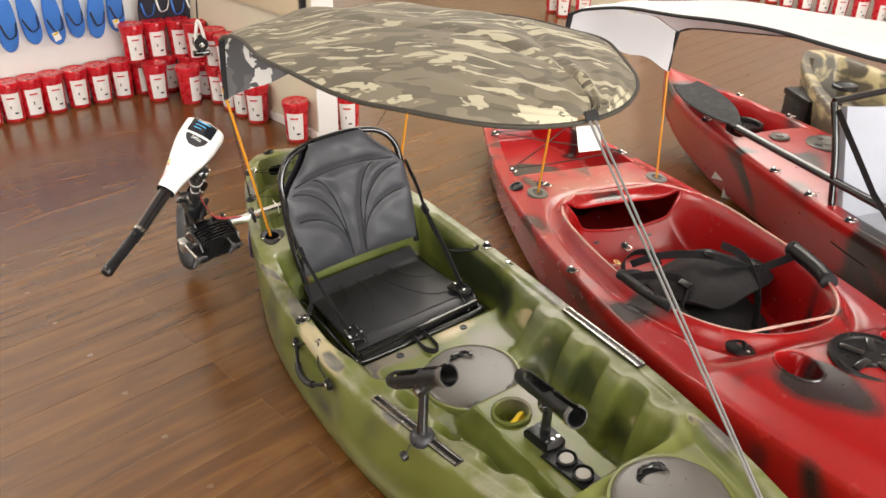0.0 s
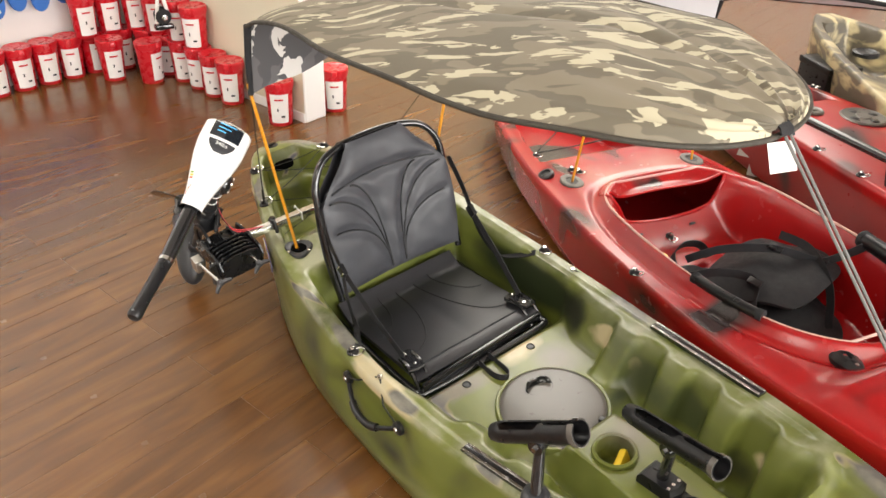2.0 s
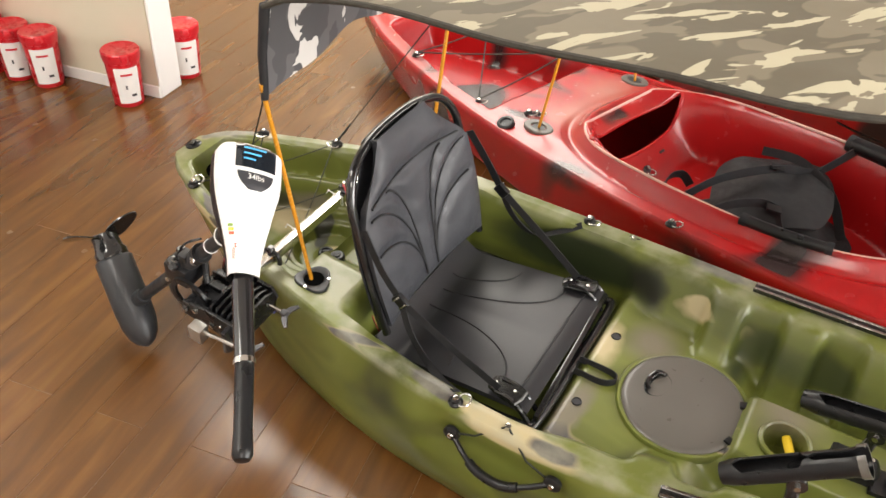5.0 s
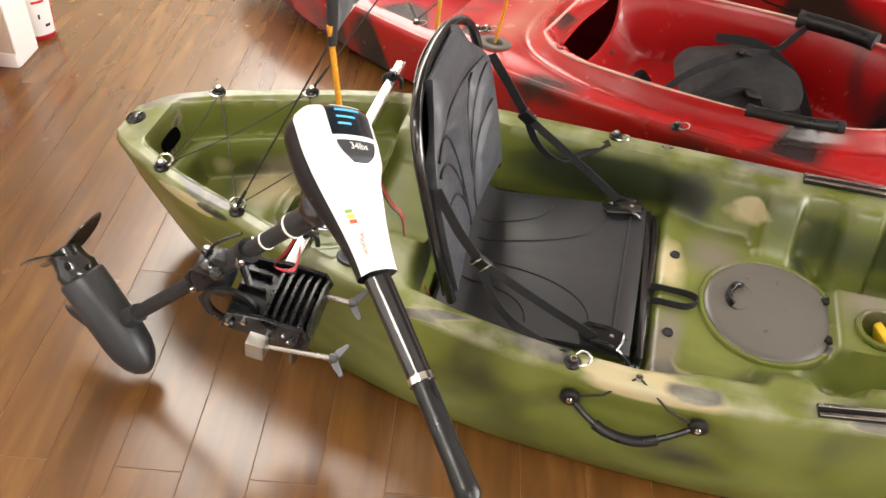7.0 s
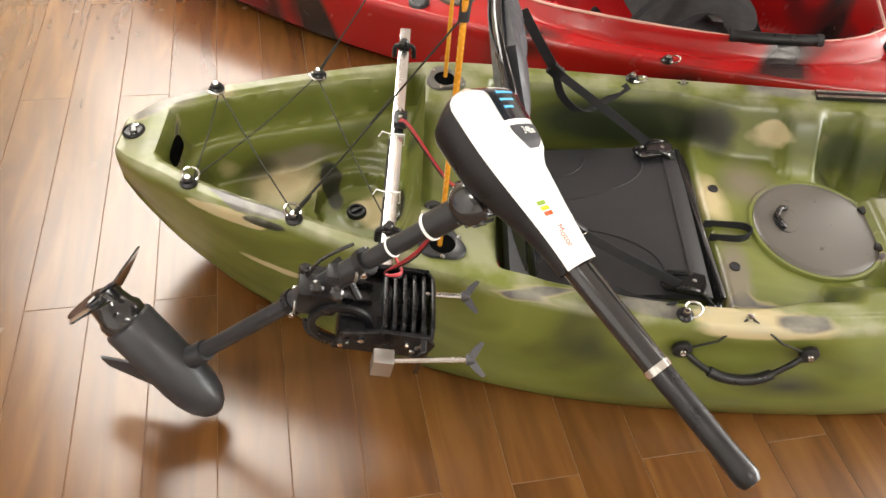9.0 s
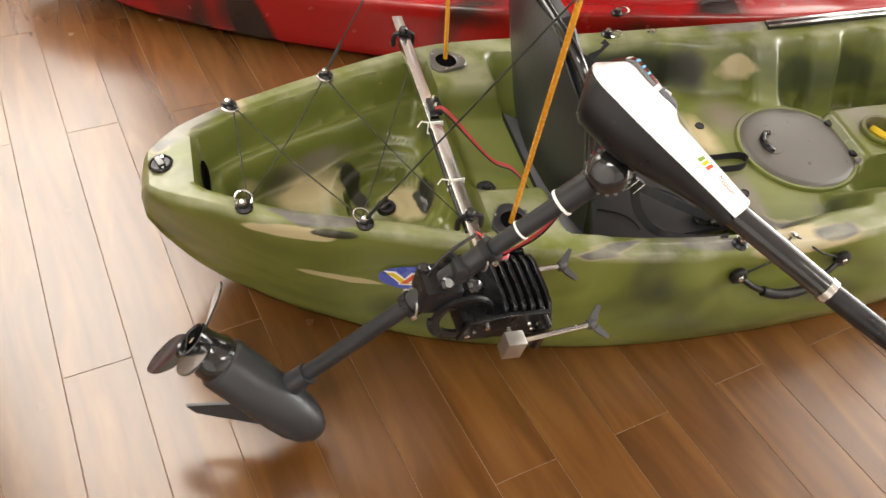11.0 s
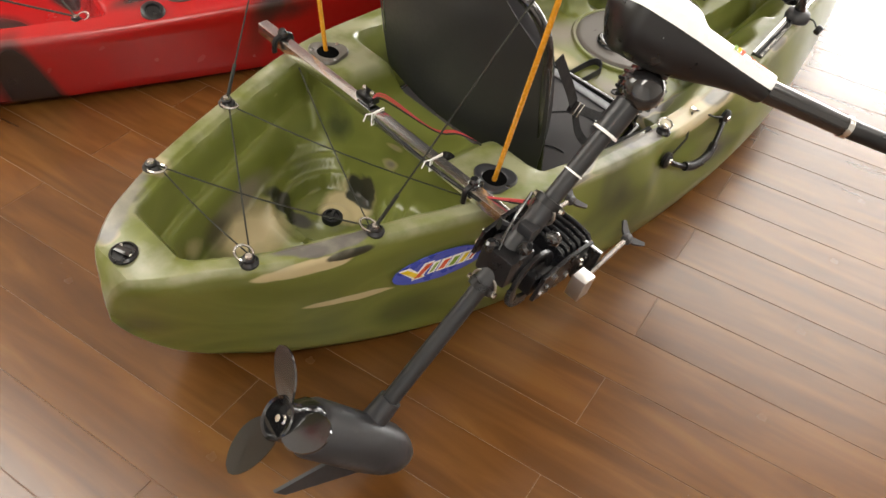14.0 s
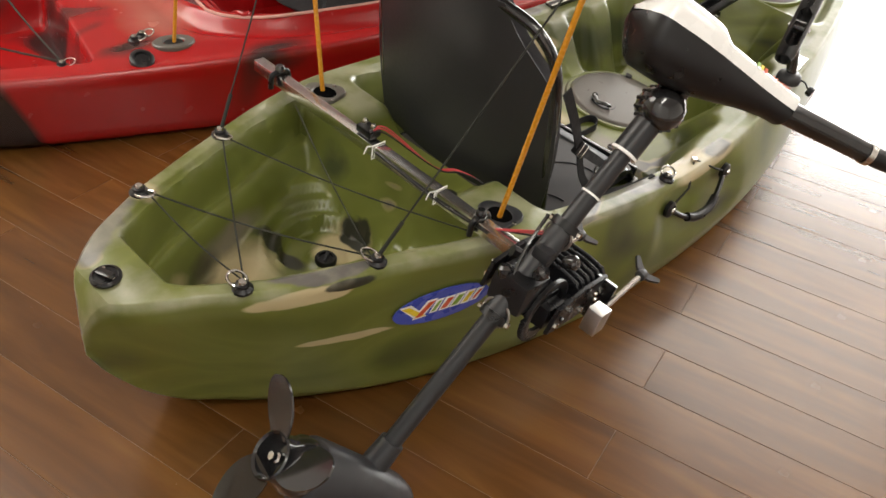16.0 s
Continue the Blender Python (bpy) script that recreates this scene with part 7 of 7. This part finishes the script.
for sg in (-1, 1):
    part("side_frame", tube(B(), smooth_path([SM @ Vector(q) for q in ((1.24, sg * 0.245, 0.62), (1.30, sg * 0.245, 0.46), (1.35, sg * 0.245, 0.26), (1.40, sg * 0.245, 0.17), (1.75, sg * 0.245, 0.16))], 5), 0.012, 10), M_GLOSSBLACK, ps, "black frame tube")
    part("side_strap", strap(B(), [SM @ Vector((1.27, sg * 0.25, 0.60)), SM @ Vector((1.50, sg * 0.26, 0.40)), SM @ Vector((1.72, sg * 0.25, 0.25))], 0.022, 0.003, (0.5, 0, 0.5)), M_WEB, ps)
part("top_bar", tube(B(), [SM @ Vector((1.24, -0.245, 0.62)), SM @ Vector((1.235, 0.0, 0.635)), SM @ Vector((1.24, 0.245, 0.62))], 0.012, 10), M_GLOSSBLACK, ps)
# a carton between the kayaks
cb = thing("carton", "small pale grey carton on the floor between the kayaks", "box", Matrix.Translation((0.64, 1.856, 0)))
part("carton_body", box(B(), Matrix.Translation((0.64, 1.876, 0.045)) @ pose(0, 0, 0, 0, 0, 25), 0.15, 0.10, 0.09, 0.002), M_CARD, cb)
part("flap", box(B(), Matrix.Translation((0.602, 1.816, 0.088)) @ pose(0, 0, 0, 18, 0, 25), 0.14, 0.05, 0.003, 0.001), M_CARD, cb)

# ---- sand-coloured kayak at the far side ----
DM = Matrix.Translation((0.184, 2.750, 0.0)) @ pose(0, 0, 0, 0, 0, -22.5)
half_d = curve_of([(0.0, 0.05), (0.1, 0.12), (0.35, 0.22), (0.7, 0.30), (1.2, 0.36), (1.9, 0.36), (2.5, 0.22), (2.9, 0.04)])
gun_d = curve_of([(0.0, 0.42), (0.6, 0.38), (1.4, 0.34), (2.9, 0.42)])
foot_d = curve_of([(0.0, 0.03), (0.3, 0.14), (0.8, 0.26), (1.5, 0.33), (2.3, 0.22), (2.9, 0.01)])
keel_d = curve_of([(0.0, 0.16), (0.2, 0.06), (0.6, 0.01), (2.3, 0.01), (2.9, 0.14)])


def deck_d(x, y, w, g):
    ay = np.abs(y)
    z = np.full_like(y, g)
    wi = w - 0.045
    z = z - (z - 0.22) * ss(0.10, 0.15, x) * (1 - ss(0.62, 0.68, x)) * (1 - ss(wi - 0.03, wi, ay))
    return z - (z - 0.14) * ss(0.85, 0.92, x) * (1 - ss(2.0, 2.1, x)) * (1 - ss(wi - 0.05, wi, ay))


kayak_three = thing("sand_kayak", "sand and brown camouflage fishing kayak standing behind the red ones", "kayak", DM)
part("hull", hull_mesh(0.0, 2.9, 110, 50, half_d, gun_d, foot_d, keel_d, deck_d, lambda x: 0.0), M_SAND, kayak_three, frame_m=DM, angle=55)
m = DM @ pose(0.46, -0.10, 0.385)
part("round_fitting", lathe(B(), [(0.055, -0.006), (0.055, 0.008), (0.045, 0.012), (0.03, 0.006), (0, 0.006)], m, 28), M_BLACK, kayak_three, "black round fitting")
bx = thing("black_case", "small black case beside the sand kayak", "case", Matrix.Translation((0.456, 2.438, 0)))
part("case_body", box(B(), Matrix.Translation((0.456, 2.438, 0.15)) @ pose(0, 0, 0, 0, 0, -20), 0.20, 0.16, 0.30, 0.012), M_BLACK, bx)
part("case_lid", box(B(), Matrix.Translation((0.456, 2.438, 0.312)) @ pose(0, 0, 0, 0, 0, -20), 0.21, 0.17, 0.03, 0.008), M_BLACK, bx)

# ---- slatted display board and sandals on the walls ----
board = tagged(part("slat_board", box(B(), ROOM @ pose(-1.18, YB - 0.011, 1.52), 1.00, 0.018, 1.90, 0.002), M_SLAT, smooth=False), "tan slatted display board on the partition", "display board", kind="structure")
for k in range(18):
    part("slat", box(B(), ROOM @ pose(-1.18, YB - 0.026, 0.615 + 0.105 * k), 1.00, 0.012, 0.092, 0.003), M_SLAT, board)
tagged(part("trim", box(B(), ROOM @ pose(-0.665, YB - 0.014, 1.52), 0.022, 0.026, 1.92, 0.003), M_BLACK, smooth=False), "dark edge strip of the display board", "trim", kind="structure")


def sole_outline(s=1.0):
    out = []
    for k in range(28):
        a = 2 * math.pi * k / 28
        y = 0.138 * math.sin(a)
        w = 0.049 + 0.008 * math.sin(a) - 0.006 * math.cos(2 * a)
        out.append((w * math.cos(a) * s, y * s))
    return out


def sandal(m, col, strap_m, label, tag=False):
    t = thing("sandal", label, "sandal", m, "sandals on the wall")
    part("sole", prism(B(), m @ pose(0, 0, -0.009), sole_outline(), 0.018, 0.004), col, t)
    part("footbed", prism(B(), m @ pose(0, 0, 0.0092), sole_outline(0.90), 0.003, 0.001), col, t)
    for sg in (-1, 1):
        part("strap", tube(B(), smooth_path([m @ V(0, 0.070, 0.012), m @ V(sg * 0.022, 0.045, 0.034), m @ V(sg * 0.036, -0.005, 0.012)], 5), 0.0055, 8, flat=0.5), strap_m, t, "dark toe strap")
    if tag:
        part("price_card", box(B(), m @ pose(0.012, 0.085, 0.022, 0, 0, 12), 0.034, 0.046, 0.001), M_PAPER, t, "white card", smooth=False)
        part("card_band", box(B(), m @ pose(0.016, 0.072, 0.0235, 0, 0, 12), 0.026, 0.010, 0.001), M_YELLOW, t, "yellow band", smooth=False)
    return t


rng = random.Random(4)
for k in range(11):
    yy = -0.78 + 0.1095 * k
    zz = 0.482 - 0.014 * (k % 2) - 0.001 * k
    m = ROOM @ pose(XA + 0.055 + 0.016 * (k % 2), yy, zz) @ pose(0, 0, 0, 90, 0, 90) @ pose(0, 0, 0, -6, 0, 180 + rng.uniform(-9, 9))
    sandal(m, M_BLUE, M_NAVY, "bright blue foam sandal hanging on the wall", k % 3 == 1)
for k in range(4):
    yy = 0.47 + 0.076 * k
    m = ROOM @ pose(XA + 0.10 + 0.02 * k, yy, 0.470 + 0.02 * (k % 2)) @ pose(0, 0, 0, 90, 0, 90) @ pose(0, 0, 0, -10, 8, 180 + rng.uniform(-12, 12))
    sandal(m, M_NAVY, M_DECALW if k % 2 else M_BLUE, "dark sandal with a pale strap hanging on the wall")
hs = thing("hanging_reel", "black line reel with a pale bail hanging over the buckets", "reel", ROOM @ pose(-1.397, 0.532, 0.30))
part("cord", tube(B(), [ROOM @ V(-1.397, 0.532, 0.46), ROOM @ V(-1.427, 0.582, 0.9)], 0.004, 6), M_CORD, hs)
rm_ = ROOM @ pose(-1.397, 0.532, 0.335) @ pose(0, 0, 0, 90, 0, 70)
part("drum", lathe(B(), [(0.018, -0.030), (0.034, -0.030), (0.036, -0.024), (0.024, -0.018), (0.024, 0.018), (0.036, 0.024), (0.034, 0.030), (0, 0.030)], rm_, 24), M_BLACK, hs)
part("foot_plate", box(B(), ROOM @ pose(-1.397, 0.532, 0.285, 0, 0, 70), 0.085, 0.050, 0.022, 0.008), M_GLOSSBLACK, hs)
part("bail", tube(B(), smooth_path([ROOM @ V(-1.412, 0.507, 0.30), ROOM @ V(-1.407, 0.522, 0.40), ROOM @ V(-1.397, 0.532, 0.45), ROOM @ V(-1.392, 0.547, 0.40), ROOM @ V(-1.387, 0.562, 0.30)], 5), 0.009, 8), M_DECALW, hs, "pale bail arm")
for q in (-0.036, 0.036):
    part("side_knob", lathe(B(), [(0, 0), (0.012, 0), (0.013, 0.010), (0, 0.012)], rm_ @ pose(0, 0, q), 14), M_STEEL, hs)
og = thing("orange_floats", "orange net bag on the far buckets", "bag", ROOM @ pose(-1.433, 3.65, 0.37))
part("bag", lathe(B(), [(0, 0), (0.06, 0.01), (0.085, 0.06), (0.07, 0.12), (0.02, 0.16), (0, 0.16)], ROOM @ pose(-1.475, 3.65, 0.191), 18), M_ORANGE, og)

# ---- floor planks: the nearest ones singly, the rest as one ----
def planks():
    near, far = [], []
    for i in range(-48, 60):
        off = 0.707 * (i % 2) + 0.003 * ((i * 7) % 5)
        for j in range(-5, 7):
            X = 0.002 + PLANK_W * (i + 0.5)
            Y = -0.106 - 0.5 * PLANK_L + off + PLANK_L * j
            if not (-4.1 < X < 6.8 and -5.6 < Y < 8.1):
                continue
            (near if -0.95 < X < 1.75 and -1.6 < Y < 1.9 else far).append((X, Y))
    return near, far


near, far = planks()
me = plank_mesh()
for X, Y in near:
    o = new("plank", me)
    o.parent = floor_ob
    o.matrix_basis = ROOM @ pose(X, Y, 0)
v0 = [tuple(v.co) for v in me.vertices]
f0 = [tuple(p.vertices) for p in me.polygons]
verts, faces = [], []
for X, Y in far:
    k = len(verts)
    verts += [tuple(ROOM @ Vector((min(max(v[0] + X, -4.10), 6.80), min(max(v[1] + Y, -5.0), 7.5), v[2]))) for v in v0]
    faces += [tuple(k + i for i in f) for f in f0]
fm = bpy.data.meshes.new("outer_planks")
fm.from_pydata(verts, [], faces)
fm.materials.append(M_FLOOR)
o = new("outer_planks", fm)
o.parent = floor_ob
tagged(o, "brown laminate planks further off", kind="stuff")
